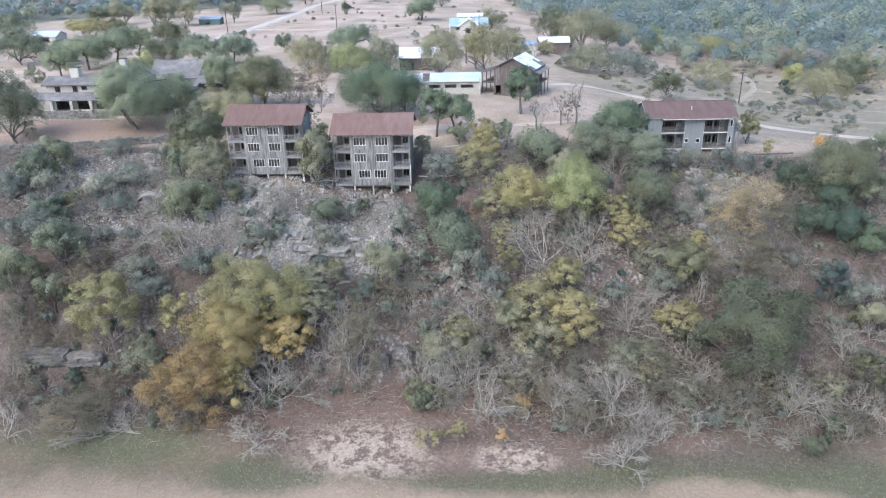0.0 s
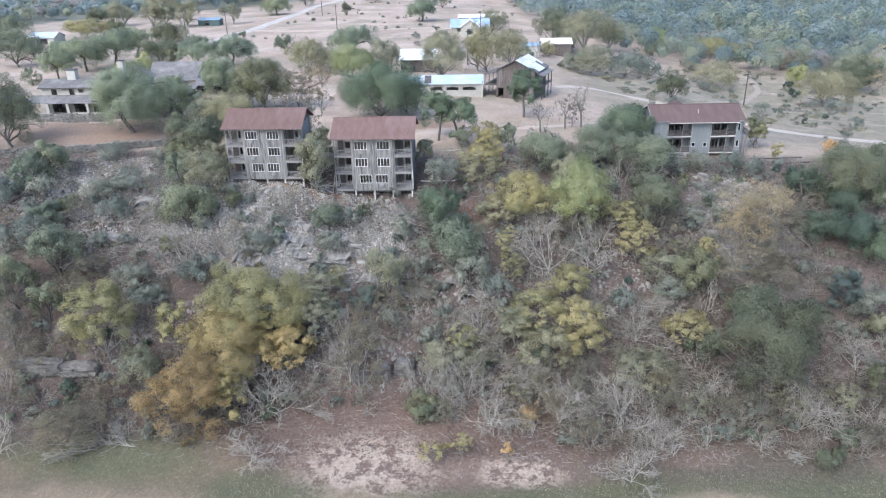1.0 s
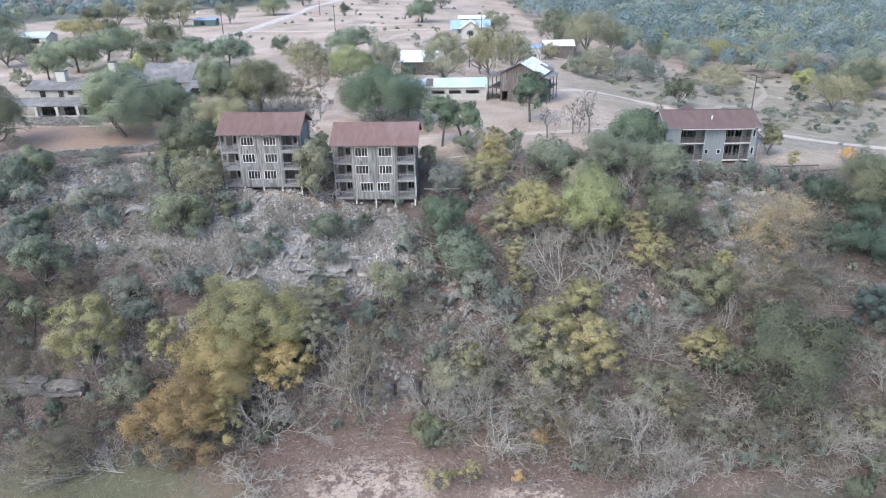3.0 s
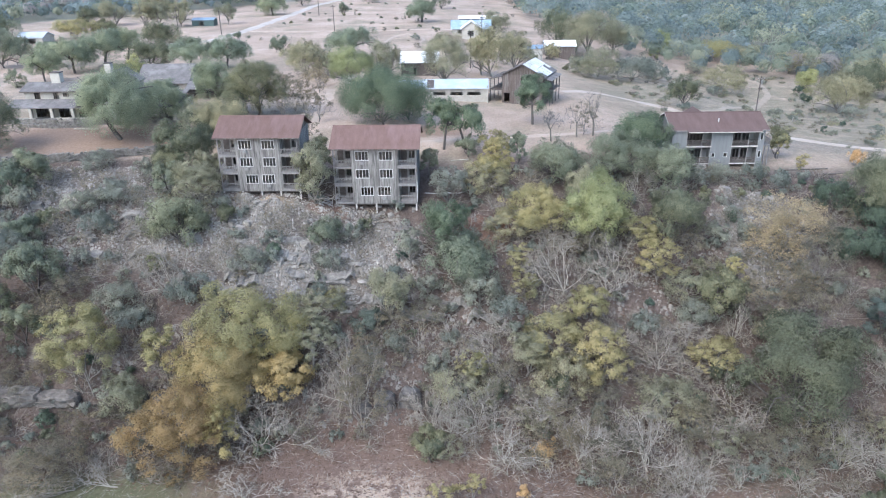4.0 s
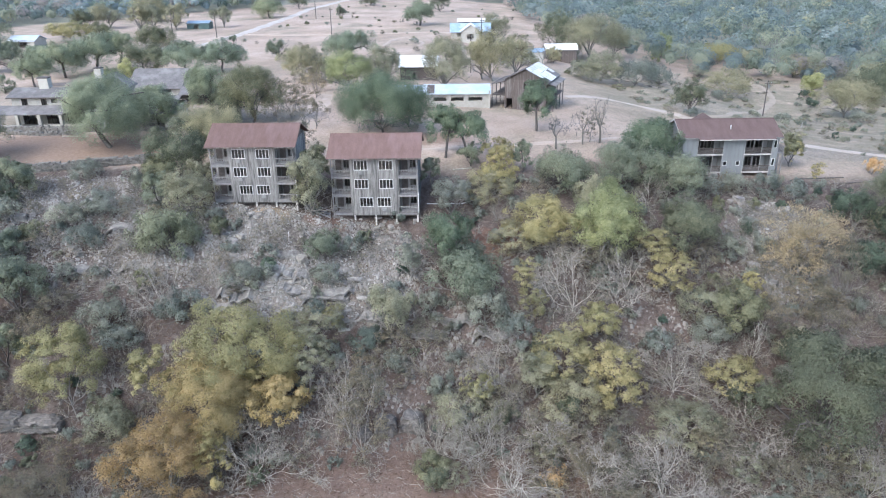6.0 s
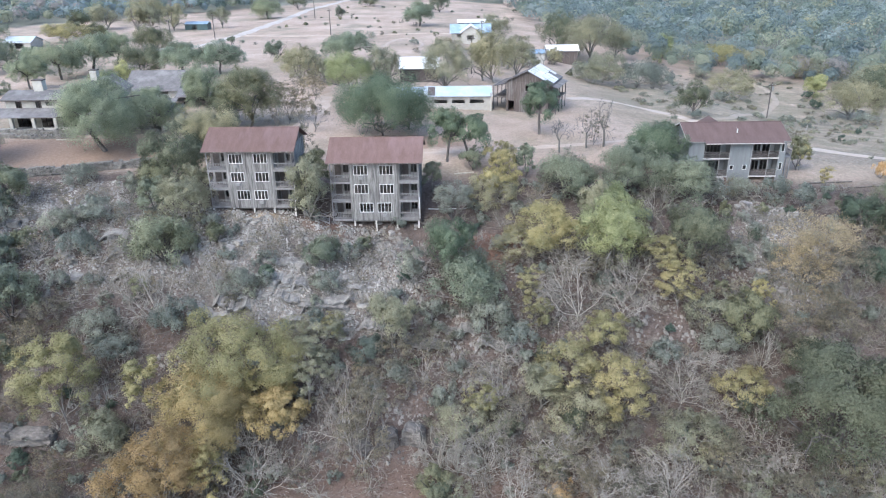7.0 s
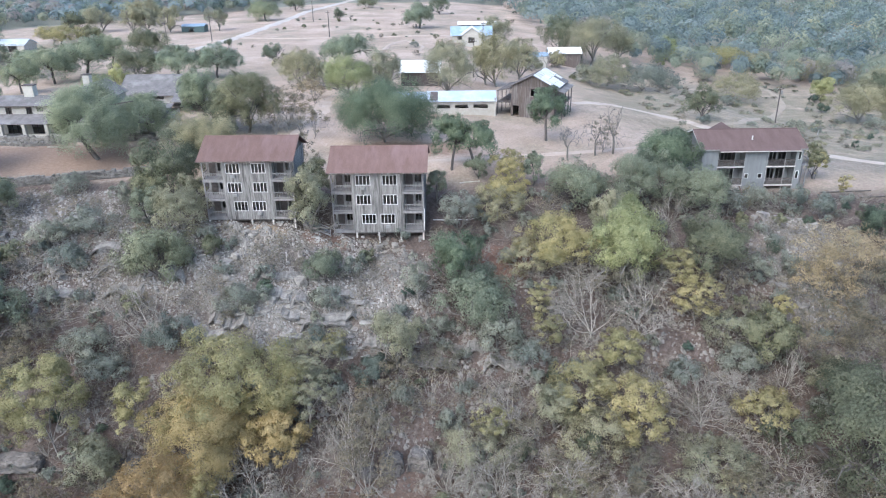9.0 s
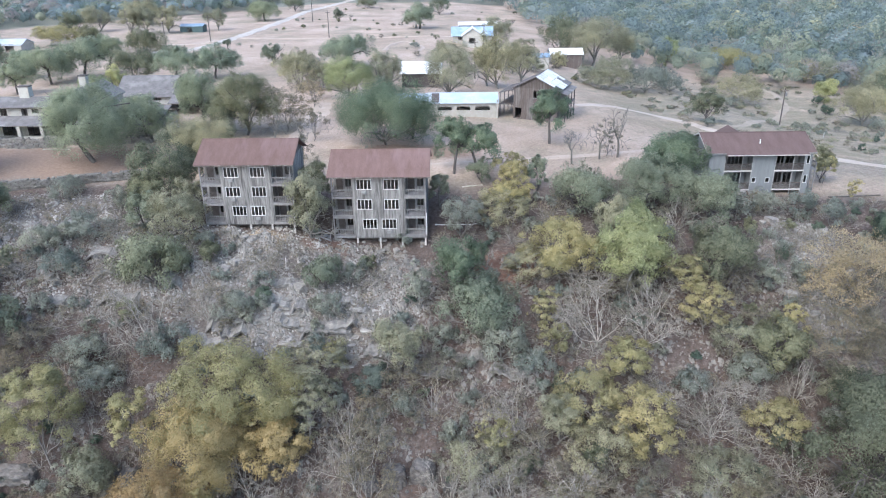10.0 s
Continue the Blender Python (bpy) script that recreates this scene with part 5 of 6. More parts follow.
plant("golden_tree", -2.9, -28.7, 3.9, 7.3)
plant("golden_tree", -10.0, -29.4, 6.1, 9.3)
plant("green_oak", 4.3, 30.6, 9.3, 9.6)
plant("green_oak", 47.7, 14.3, 5.1, 6.8)
plant("green_oak", 16.5, -8.9, 3.7, 7.2)
plant("green_oak", 78.3, -15.2, 3.0, 5.7)
plant("grey_shrub", -38.3, 7.5, 2.9, 3.2)
plant("grey_shrub", 58.9, 6.0, 2.8, 3.1)
plant("grey_shrub", 63.1, 5.7, 2.2, 4.0)
plant("dull_thin", 22.2, 3.9, 4.1, 4.8)
plant("grey_shrub", 53.8, 3.6, 2.7, 4.2)
plant("grey_shrub", 65.8, 2.1, 2.3, 4.2)
plant("grey_shrub", -28.9, 2.0, 1.8, 4.3)
plant("grey_shrub", 17.2, 1.1, 3.1, 6.7)
plant("grey_shrub", 8.9, 0.4, 1.8, 2.4)
plant("grey_shrub", -30.5, -3.6, 3.3, 3.9)
plant("grey_shrub", -44.0, -5.3, 2.6, 3.6)
plant("grey_shrub", -35.4, -5.4, 2.9, 3.6)
plant("grey_shrub", -12.4, -5.7, 1.3, 1.8)
plant("grey_shrub", -48.7, -7.2, 3.1, 4.4)
plant("grey_shrub", 3.7, -7.5, 1.9, 3.6)
plant("grey_shrub", 57.8, -8.6, 2.0, 3.9)
plant("grey_shrub", -31.8, -9.1, 2.9, 3.2)
plant("grey_shrub", 53.4, -9.5, 2.1, 4.5)
plant("grey_shrub", -6.9, -10.2, 1.5, 2.5)
plant("grey_shrub", 11.5, -11.3, 2.3, 7.2)
plant("grey_shrub", 0.9, -12.4, 2.5, 3.3)
plant("grey_shrub", -9.9, -14.0, 3.1, 3.7)
plant("grey_shrub", -32.1, -14.6, 1.8, 3.1)
plant("grey_shrub", -40.5, -15.5, 3.2, 5.2)
plant("grey_shrub", 14.1, -15.6, 1.9, 3.7)
plant("grey_shrub", -44.3, -16.4, 2.7, 5.2)
plant("grey_shrub", 21.4, -17.3, 3.9, 5.3)
plant("grey_shrub", -16.3, -17.9, 3.6, 4.0)
plant("grey_shrub", 24.7, -18.9, 2.6, 3.6)
plant("grey_shrub", -25.2, -19.3, 3.4, 4.1)
plant("grey_shrub", 48.6, -19.8, 3.1, 4.1)
plant("grey_shrub", 41.5, -20.9, 2.4, 3.6)
plant("grey_shrub", -22.6, -21.4, 2.9, 3.4)
plant("grey_shrub", 10.1, -22.3, 2.0, 3.0)
plant("grey_shrub", 74.1, -22.7, 3.0, 5.8)
plant("grey_shrub", 16.0, -25.5, 2.2, 4.3)
plant("juniper", 71.8, -2.5, 3.1, 4.5)
plant("juniper", 57.0, -4.1, 0.9, 1.9)
plant("juniper", 76.9, -5.9, 3.8, 4.2)
plant("juniper", 71.5, -11.4, 4.0, 4.2)
plant("juniper", -6.6, -11.9, 1.4, 1.8)
plant("juniper", 75.6, -13.0, 3.7, 5.4)
plant("lime_elm", 36.9, -9.9, 5.4, 10.5)
plant("live_oak", -117.3, 122.4, 5.0, 6.6)
plant("live_oak", 19.8, 13.8, 2.2, 3.8)
plant("live_oak", 27.8, 11.5, 2.1, 5.6)
plant("live_oak", 43.0, 6.3, 6.0, 7.6)
plant("live_oak", 33.2, 5.5, 5.2, 6.6)
plant("live_oak", 49.7, 3.8, 4.9, 6.3)
plant("live_oak", 87.1, 3.6, 2.6, 8.1)
plant("live_oak", -46.2, 0.9, 3.8, 6.6)
plant("live_oak", -23.9, -2.1, 2.6, 5.9)
plant("live_oak", -47.5, -2.2, 3.9, 5.6)
plant("live_oak", 81.2, -6.9, 3.3, 5.9)
plant("live_oak", 0.1, -9.0, 3.0, 4.1)
plant("live_oak", -20.0, -10.6, 5.1, 7.2)
plant("live_oak", -40.0, -12.2, 2.8, 4.5)
plant("live_oak", 18.7, -13.8, 5.1, 6.6)
plant("live_oak", -35.7, -19.0, 3.7, 9.0)
plant("live_oak", -40.6, -22.6, 3.4, 8.9)
plant("live_oak", -35.7, -23.8, 2.7, 6.3)
plant("dull_oak", -25.7, 18.7, 5.0, 6.9)
plant("dull_oak", -22.3, 18.0, 6.0, 8.1)
plant("olive_oak", -23.7, 5.9, 4.9, 9.2)
plant("olive_oak", -26.1, 4.9, 3.2, 5.5)
plant("olive_oak", 77.8, -4.3, 6.2, 8.5)
plant("olive_oak", 47.9, -9.7, 4.6, 9.0)
plant("olive_oak", -21.8, -14.9, 1.6, 3.5)
plant("olive_oak", 51.4, -18.4, 3.8, 6.6)
plant("olive_oak", 15.1, -34.9, 2.3, 3.8)
plant("olive_oak", 15.3, -36.2, 1.7, 3.4)
plant("orange_bush", 83.1, 14.1, 2.0, 3.0)
plant("orange_bush", 27.8, -35.0, 1.9, 2.4)
plant("orange_bush", 25.2, -41.8, 1.0, 3.2)
plant("pale_elm", 71.9, 17.4, 1.6, 4.5)
plant("pale_elm", 23.3, 6.6, 3.2, 4.7)
plant("pale_elm", 28.8, -6.3, 4.9, 7.2)
plant("pale_elm", 34.8, -19.2, 3.1, 4.6)
plant("pale_elm", -7.2, -25.1, 7.0, 10.5)
plant("pale_elm", 20.0, -25.5, 2.4, 4.2)
plant("pale_elm", -4.1, -25.6, 3.2, 5.5)
plant("pale_elm", -17.4, -27.0, 2.6, 9.0)
plant("pale_elm", -26.2, -28.1, 4.6, 12.1)
plant("pale_elm", -8.4, -36.1, 2.5, 7.2)
plant("rust_tree", -12.2, -37.5, 4.6, 10.6)
plant("tan_tree", 61.7, -11.1, 5.3, 9.9)
plant("tan_tree", 60.0, -13.5, 4.1, 8.4)
plant("tan_tree", 28.0, -36.4, 1.6, 2.9)
plant("yellow_elm", 24.2, 11.3, 2.4, 5.0)
plant("yellow_elm", 72.4, 9.2, 1.3, 3.8)
plant("yellow_elm", 43.1, -9.7, 2.8, 5.0)
plant("yellow_elm", 26.4, -14.4, 1.8, 6.3)
plant("yellow_elm", 44.5, -14.9, 2.8, 6.8)
plant("yellow_elm", 53.6, -16.2, 1.7, 5.9)
plant("yellow_elm", 2.3, -17.3, 1.6, 2.9)
plant("yellow_elm", 27.0, -17.4, 2.0, 5.0)
plant("yellow_elm", 30.2, -23.8, 3.8, 6.9)
plant("yellow_elm", 49.2, -25.6, 3.2, 5.4)
plant("yellow_elm", 35.2, -26.9, 3.6, 9.9)
plant("yellow_elm", 20.0, -41.5, 1.3, 3.8)
plant("yellow_elm", 16.5, -41.8, 1.6, 2.6)

# trees of the plateau
plant("brown_tree", -13.4, 61.5, 2.4, 6.3)
plant("brown_tree", -17.3, 40.3, 2.9, 7.9)
plant("brown_tree", -6.4, 13.7, 2.6, 7.0)
plant("dry_tree", -12.8, 26.6, 2.3, 7.2)
plant("dry_tree", -7.8, 19.6, 1.6, 7.3)
plant("dry_tree", 5.8, 34.3, 2.3, 6.6)
plant("dry_tree", 48.2, 21.6, 1.6, 4.9)
plant("dry_tree", 43.0, 120.3, 2.9, 7.5)
plant("dull_oak", -100.2, 213.8, 5.5, 10.4)
plant("dull_oak", -108.8, 210.4, 6.3, 11.0)
plant("dull_oak", -83.3, 223.7, 5.0, 9.3)
plant("dull_oak", 11.7, 142.9, 2.0, 5.0)
plant("dull_oak", -112.6, 207.0, 5.6, 12.6)
plant("dull_oak", -125.5, 252.1, 7.9, 11.7)
plant("dull_oak", -132.8, 221.9, 6.8, 11.0)
plant("dull_oak", 48.8, 140.6, 3.7, 5.4)
plant("dull_oak", 39.4, 126.8, 3.5, 4.2)
plant("grey_shrub", 53.2, 113.2, 4.0, 4.6)
plant("grey_shrub", 79.3, 141.1, 3.7, 4.3)
plant("grey_shrub", 104.8, 168.1, 4.7, 4.4)
plant("grey_shrub", 105.2, 47.8, 2.0, 2.4)
plant("grey_shrub", 93.5, 113.7, 2.8, 2.8)
plant("grey_shrub", 96.8, 77.2, 2.5, 2.0)
plant("grey_shrub", 119.1, 84.1, 3.5, 2.9)
plant("grey_shrub", 67.6, 57.0, 2.1, 1.7)
plant("grey_shrub", 1.8, 38.0, 2.4, 3.1)
plant("grey_shrub", 3.0, 158.2, 1.9, 2.3)
plant("grey_shrub", 58.9, 169.8, 3.6, 5.3)
plant("grey_shrub", 32.1, 117.7, 3.3, 4.5)
plant("juniper", 55.9, 163.0, 4.2, 5.1)
plant("juniper", 120.6, 113.8, 1.8, 2.9)
plant("juniper", 126.2, 130.5, 1.5, 2.2)
plant("juniper", 106.9, 64.6, 0.8, 1.5)
plant("juniper", 93.1, 45.6, 0.7, 1.8)
plant("live_oak", 8.7, 34.5, 2.9, 6.6)
plant("live_oak", -109.7, 101.2, 6.9, 11.0)
plant("live_oak", -148.3, 160.9, 7.6, 10.2)
plant("live_oak", -60.3, 158.9, 1.6, 4.0)
plant("live_oak", -36.6, 123.5, 3.5, 6.4)
plant("live_oak", -37.3, 256.3, 3.0, 6.6)
plant("live_oak", -86.3, 67.5, 2.5, 4.5)
plant("live_oak", -70.2, 319.5, 6.6, 9.6)
plant("live_oak", 8.9, 289.9, 6.0, 9.4)
plant("live_oak", -32.7, 335.4, 6.1, 6.0)
plant("live_oak", 49.4, 18.7, 4.6, 5.9)
plant("olive_oak", -59.3, 13.0, 6.1, 12.2)
plant("olive_oak", 71.7, 17.7, 2.2, 5.7)
plant("olive_oak", -117.6, 181.2, 5.1, 6.3)
plant("olive_oak", -23.7, 32.1, 3.0, 4.0)
plant("olive_oak", 142.3, 121.8, 7.4, 10.3)
plant("olive_oak", -82.0, 145.3, 6.6, 7.3)
plant("olive_oak", -137.6, 209.6, 5.6, 8.9)
plant("pale_elm", -126.5, 176.3, 7.7, 6.8)
plant("tan_tree", 146.5, 115.0, 3.7, 7.9)
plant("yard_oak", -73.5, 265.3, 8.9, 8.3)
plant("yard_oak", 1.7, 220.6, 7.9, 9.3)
plant("yellow_elm", 23.8, 13.5, 2.5, 4.8)

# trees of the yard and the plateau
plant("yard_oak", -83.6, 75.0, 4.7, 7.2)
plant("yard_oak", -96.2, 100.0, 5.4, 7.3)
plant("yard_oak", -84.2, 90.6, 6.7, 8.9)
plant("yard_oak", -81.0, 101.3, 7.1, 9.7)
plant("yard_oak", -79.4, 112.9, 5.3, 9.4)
plant("olive_oak", -64.5, 94.4, 6.8, 7.8)
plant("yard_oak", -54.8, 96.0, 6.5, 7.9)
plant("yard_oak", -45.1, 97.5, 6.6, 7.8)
plant("lime_elm", -60.0, 74.2, 2.9, 6.7)
plant("lime_elm", -63.5, 69.8, 3.4, 5.1)
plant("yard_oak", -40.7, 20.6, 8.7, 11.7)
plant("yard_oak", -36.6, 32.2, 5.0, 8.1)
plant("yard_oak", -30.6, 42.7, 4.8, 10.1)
plant("olive_oak", -21.2, 38.2, 6.6, 11.3)
plant("olive_oak", -25.7, 38.6, 4.0, 7.2)
plant("brown_tree", -14.5, 40.5, 3.8, 8.9)
plant("brown_tree", -12.5, 42.2, 2.9, 6.5)
plant("brown_tree", -8.4, 33.6, 2.5, 6.0)
plant("tan_tree", -15.4, 69.1, 3.4, 4.3)
plant("dull_oak", -20.8, 83.4, 7.0, 9.1)
plant("dull_oak", -14.7, 79.5, 3.6, 7.0)
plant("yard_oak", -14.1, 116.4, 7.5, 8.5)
plant("lime_elm", -6.7, 69.0, 6.5, 9.0)
plant("dull_oak", 0.6, 76.0, 4.7, 9.3)
plant("dull_oak", 15.1, 69.3, 7.1, 12.5)
plant("dull_oak", 26.7, 87.1, 6.2, 13.1)
plant("dull_oak", 33.8, 104.0, 5.4, 11.5)
plant("dull_oak", 24.0, 89.8, 4.7, 11.0)
plant("dull_oak", 32.2, 187.9, 6.6, 10.7)
plant("olive_oak", 54.9, 179.5, 7.3, 13.4)
plant("dull_oak", 63.8, 164.9, 10.0, 16.9)
plant("dull_oak", 75.7, 176.9, 6.4, 12.6)
plant("dull_thin", 57.3, 105.7, 6.1, 9.3)
plant("dull_thin", 53.5, 106.7, 5.1, 5.8)
plant("grey_shrub", 67.1, 106.9, 6.9, 7.1)
plant("grey_shrub", 77.4, 118.3, 5.4, 5.5)
plant("lime_elm", 100.9, 205.1, 6.0, 9.3)
plant("lime_elm", 95.1, 189.9, 2.4, 4.4)
plant("dull_thin", 101.8, 130.1, 7.7, 8.3)
plant("olive_oak", 68.5, 62.2, 3.8, 7.2)
plant("lime_elm", 128.9, 132.6, 4.3, 7.3)
plant("dull_oak", 122.1, 97.5, 8.6, 10.6)
plant("dry_tree", 41.8, 23.2, 3.3, 8.8)
plant("dry_tree", 38.8, 22.6, 2.5, 7.4)
plant("dry_tree", 34.1, 20.3, 2.5, 6.1)
plant("brown_tree", 40.2, 24.0, 2.1, 6.4)
plant("dull_oak", 138.6, 167.6, 6.6, 7.2)
plant("dull_oak", 129.3, 186.7, 6.6, 7.0)
plant("pale_elm", 120.6, 193.4, 7.2, 7.6)
plant("dull_thin", 150.1, 162.1, 7.4, 7.3)
plant("dull_thin", 152.0, 139.4, 7.9, 9.7)
plant("brown_tree", 7.3, -32.2, 3.9, 11.5)

# ---- undergrowth: small shrubs and saplings that fill the slope ----
CLEAR = ((-17.5, -4.0, -2.2, 9.0), (-0.5, 13.0, -1.6, 10.0), (49, 68.5, 9.5, 21))
OPEN = ((-1.5, -13.0, 8.5, 4.5), (8.5, -8.0, 3.2, 9.0), (-10.0, -3.8, 7.0, 2.6), (8.0, -39.0, 14.0, 5.0), (-26.0, -9.0, 9.0, 4.0), (-42.0, -3.0, 14.0, 5.5), (2.0, -4.5, 11.0, 3.0), (61, -8, 3.5, 9.0), (24, -42, 9, 3.5))


def free_spot(x, y):
    if any(a - 1 < x < b + 1 and c - 1 < y < d + 1 for a, b, c, d in CLEAR):
        return 0.0
    if any(((x - a) / c) ** 2 + ((y - b) / d) ** 2 < 1 for a, b, c, d in OPEN):
        return 0.2
    return 1.0


rng = random.Random(21)
spots = []
for _ in range(16000):
    x, y = rng.uniform(-72, 100), rng.uniform(-39.5, 11)
    edge = 9 if x > 20 else (6 if x < -20 else 0)
    if y > edge or (y < -37 and not (x < -12 or x > 32)) or rng.random() > free_spot(x, y):
        continue
    if abs(x - 20) > 0.66 * (y + 110) + 8:
        continue
    if math.hypot(x - 10.5, y + 30) < 4 or y < -35 and free_spot(x, y) < 1:
        continue
    gap = 2.1 if y > -20 else 1.75
    if any((x - a) ** 2 + (y - b) ** 2 < gap * gap for a, b in spots):
        continue
    spots.append((x, y))
    if len(spots) >= 820:
        break
for x, y in spots:
    r = rng.random()
    big = rng.uniform(0.8, 1.8)
    grey = 0.36 if y > -22 and x < 18 else 0.22
    if r < grey:
        plant("grey_shrub", x, y, big, big * rng.uniform(1.0, 1.5), "undergrowth")
    elif r < 0.74:
        plant("brush", x, y, big * 1.35, big * rng.uniform(1.3, 2.0), "undergrowth")
    elif r < 0.88:
        plant("brown_tree", x, y, big * 1.1, big * rng.uniform(1.6, 2.4), "undergrowth", "low half-bare brown brush on leaf litter")
    elif r < 0.93:
        plant("bare_tree", x, y, big * 1.1, big * rng.uniform(1.6, 2.4), "undergrowth", "slender leafless sapling with pale twigs")
    elif r < 0.96:
        plant("juniper", x, y, big * 0.7, big * 1.1, "undergrowth", "small dark green juniper bush")
    else:
        plant("olive_oak", x, y, big, big * 1.7, "undergrowth", "young oak with dull olive leaves")

# a thicket of bare and thin trees along the foot of the slope
rng = random.Random(33)
foot = []
while len(foot) < 40:
    x, y = rng.uniform(17, 72), rng.uniform(-41, -31)
    if all((x - a) ** 2 + (y - b) ** 2 > 4.5 for a, b in foot) and not (y < -38 and x < 34):
        foot.append((x, y))
for x, y in foot:
    big = rng.uniform(1.4, 2.4)
    plant(rng.choice(("bare_tree", "brush", "bare_tree", "brown_tree", "brown_tree", "dull_thin")), x, y, big, big * rng.uniform(1.5, 2.2), "thicket at the foot of the slope")

# scattered low shrubs on the dry plateau
for _ in range(430):
    x, y = rng.uniform(60, 150), rng.uniform(26, 165)
    if x < 66 and y < 40 or x > 0.62 * y + 78 or abs(x - (65 + (y - 50) * 0.7)) < 5:
        continue
    big = rng.uniform(0.5, 1.3)
    plant(rng.choice(("grey_shrub", "dull_thin", "brown_tree", "grey_shrub")), x, y, big * 1.25, big * rng.uniform(0.75, 1.15), "plateau shrubs", "low dry shrub on the pale plateau")

for _ in range(90):
    x, y = rng.uniform(-70, 60), rng.uniform(110, 330)
    if abs(x + 67) < 6 or rng.random() < 0.3 and y < 180:
        continue
    big = rng.uniform(0.5, 1.4)
    plant(rng.choice(("grey_shrub", "brown_tree", "olive_oak")), x, y, big, big * rng.uniform(0.9, 1.4), "field shrubs", "small dry shrub in the open field")

join_spare()

# ---- far woods ----


def woods(name, label, spots, material, quads, leaf, seed, hue=1.0):
    g = np.random.default_rng(seed)
    spots = np.array(spots)
    z = sheet_z(spots[:, 0], spots[:, 1])
    n = len(spots)
    hgt = spots[:, 2]
    m = 12
    d = g.normal(0, 1, (n, m, 3))
    d[..., 2] = np.abs(d[..., 2])
    d /= np.linalg.norm(d, axis=2)[..., None]
    c = d * hgt[:, None, None] * (0.27, 0.27, 0.3) * g.uniform(0.55, 1, (n, m, 1))
    c[..., 0] += spots[:, 0, None]
    c[..., 1] += spots[:, 1, None]
    c[..., 2] += (z + hgt * 0.45)[:, None]
    rad = (hgt[:, None] * g.uniform(0.17, 0.25, (n, m))).ravel()
    c, d = c.reshape(-1, 3), d.reshape(-1, 3)
    count = n * quads
    who = g.integers(0, len(c), count)
    e = unit(g.normal(0, 1, (count, 3)) + d[who] * 0.4 + (0, 0, 0.3))
    p = c[who] + e * (rad[who] * g.uniform(0.82, 1.04, count))[:, None]
    soft = e * 0.45 + d[who] * 0.7 + g.normal(0, 0.04, (count, 3))
    v, nrm = sprigs(g, p, unit(unit(soft) + g.normal(0, 0.12, (count, 3))), soft, leaf)
    ob = new(name, leaf_mesh(name, v, nrm, material))
    return tagged(ob, label, "woods", kind="stuff")


g = np.random.default_rng(5)
EDGE_X, EDGE_Y = (40, 48, 70, 92, 120, 150, 172, 190, 205, 600), (420, 262, 205, 176, 160, 152, 112, 60, 20, -60)
lots = {}
taken = set()
for _ in range(20000):
    y = g.uniform(20, 620)
    x = g.uniform(40, 0.64 * y + 112)
    if y < np.interp(x, EDGE_X, EDGE_Y) + g.normal(0, 3):
        continue
    dist = math.hypot(x - 20, y + 100)
    if dist > 660:
        continue
    cell = 8.2 if dist < 330 else 9.5 if dist < 520 else 12
    key = (round(x / cell), round(y / cell), cell)
    if key in taken:
        continue
    taken.add(key)
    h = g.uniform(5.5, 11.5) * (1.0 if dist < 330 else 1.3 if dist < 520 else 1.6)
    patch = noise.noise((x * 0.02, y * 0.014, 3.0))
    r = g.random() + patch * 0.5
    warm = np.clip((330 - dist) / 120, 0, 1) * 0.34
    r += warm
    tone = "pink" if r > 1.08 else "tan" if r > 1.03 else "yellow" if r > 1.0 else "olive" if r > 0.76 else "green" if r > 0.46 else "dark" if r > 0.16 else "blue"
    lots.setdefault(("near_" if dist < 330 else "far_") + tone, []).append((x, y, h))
for _ in range(7000):
    y, x = g.uniform(225, 520), g.uniform(-420, -60)
    if x < -0.66 * y - 66 or x > -95 - (330 - min(y, 330)) * 0.9 or noise.noise((x * 0.015, y * 0.02, 8.0)) < -0.4 and y < 330:
        continue
    key = (round(x / 6.2), round(y / 6.2), "l")
    if key in taken:
        continue
    taken.add(key)
    # blue comes up twice, to tint these woods with haze
    lots.setdefault("left_" + str(g.choice(("blue", "dark", "green", "olive", "blue", "pink"))), []).append((x, y, g.uniform(6, 10)))
for _ in range(900):
    y, x = g.uniform(375, 480), g.uniform(-120, 120)
    key = (round(x / 9), round(y / 9), "b")
    if key not in taken:
        taken.add(key)
        lots.setdefault("left_" + str(g.choice(("dark", "green", "dark"))), []).append((x, y, g.uniform(6, 9)))
# tones lifted and pulled to blue-grey: distance haze is put into the leaf colour
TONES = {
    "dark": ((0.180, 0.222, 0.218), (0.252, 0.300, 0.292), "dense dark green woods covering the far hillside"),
    "blue": ((0.228, 0.276, 0.288), (0.288, 0.342, 0.352), "blue-green cedars among the far woods, with haze mixed into their colour"),
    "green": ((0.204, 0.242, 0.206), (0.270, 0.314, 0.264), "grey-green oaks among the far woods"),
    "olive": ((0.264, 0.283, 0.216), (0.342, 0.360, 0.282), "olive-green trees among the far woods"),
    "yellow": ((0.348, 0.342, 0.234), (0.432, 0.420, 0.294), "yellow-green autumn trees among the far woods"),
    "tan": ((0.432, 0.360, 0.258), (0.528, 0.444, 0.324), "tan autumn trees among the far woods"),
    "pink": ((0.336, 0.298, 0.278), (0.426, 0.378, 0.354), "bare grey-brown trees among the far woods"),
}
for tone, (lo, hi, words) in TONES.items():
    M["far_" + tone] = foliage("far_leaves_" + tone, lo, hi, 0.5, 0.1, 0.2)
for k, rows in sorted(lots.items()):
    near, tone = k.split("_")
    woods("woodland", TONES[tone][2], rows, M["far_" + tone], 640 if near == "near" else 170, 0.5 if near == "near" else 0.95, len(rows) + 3)

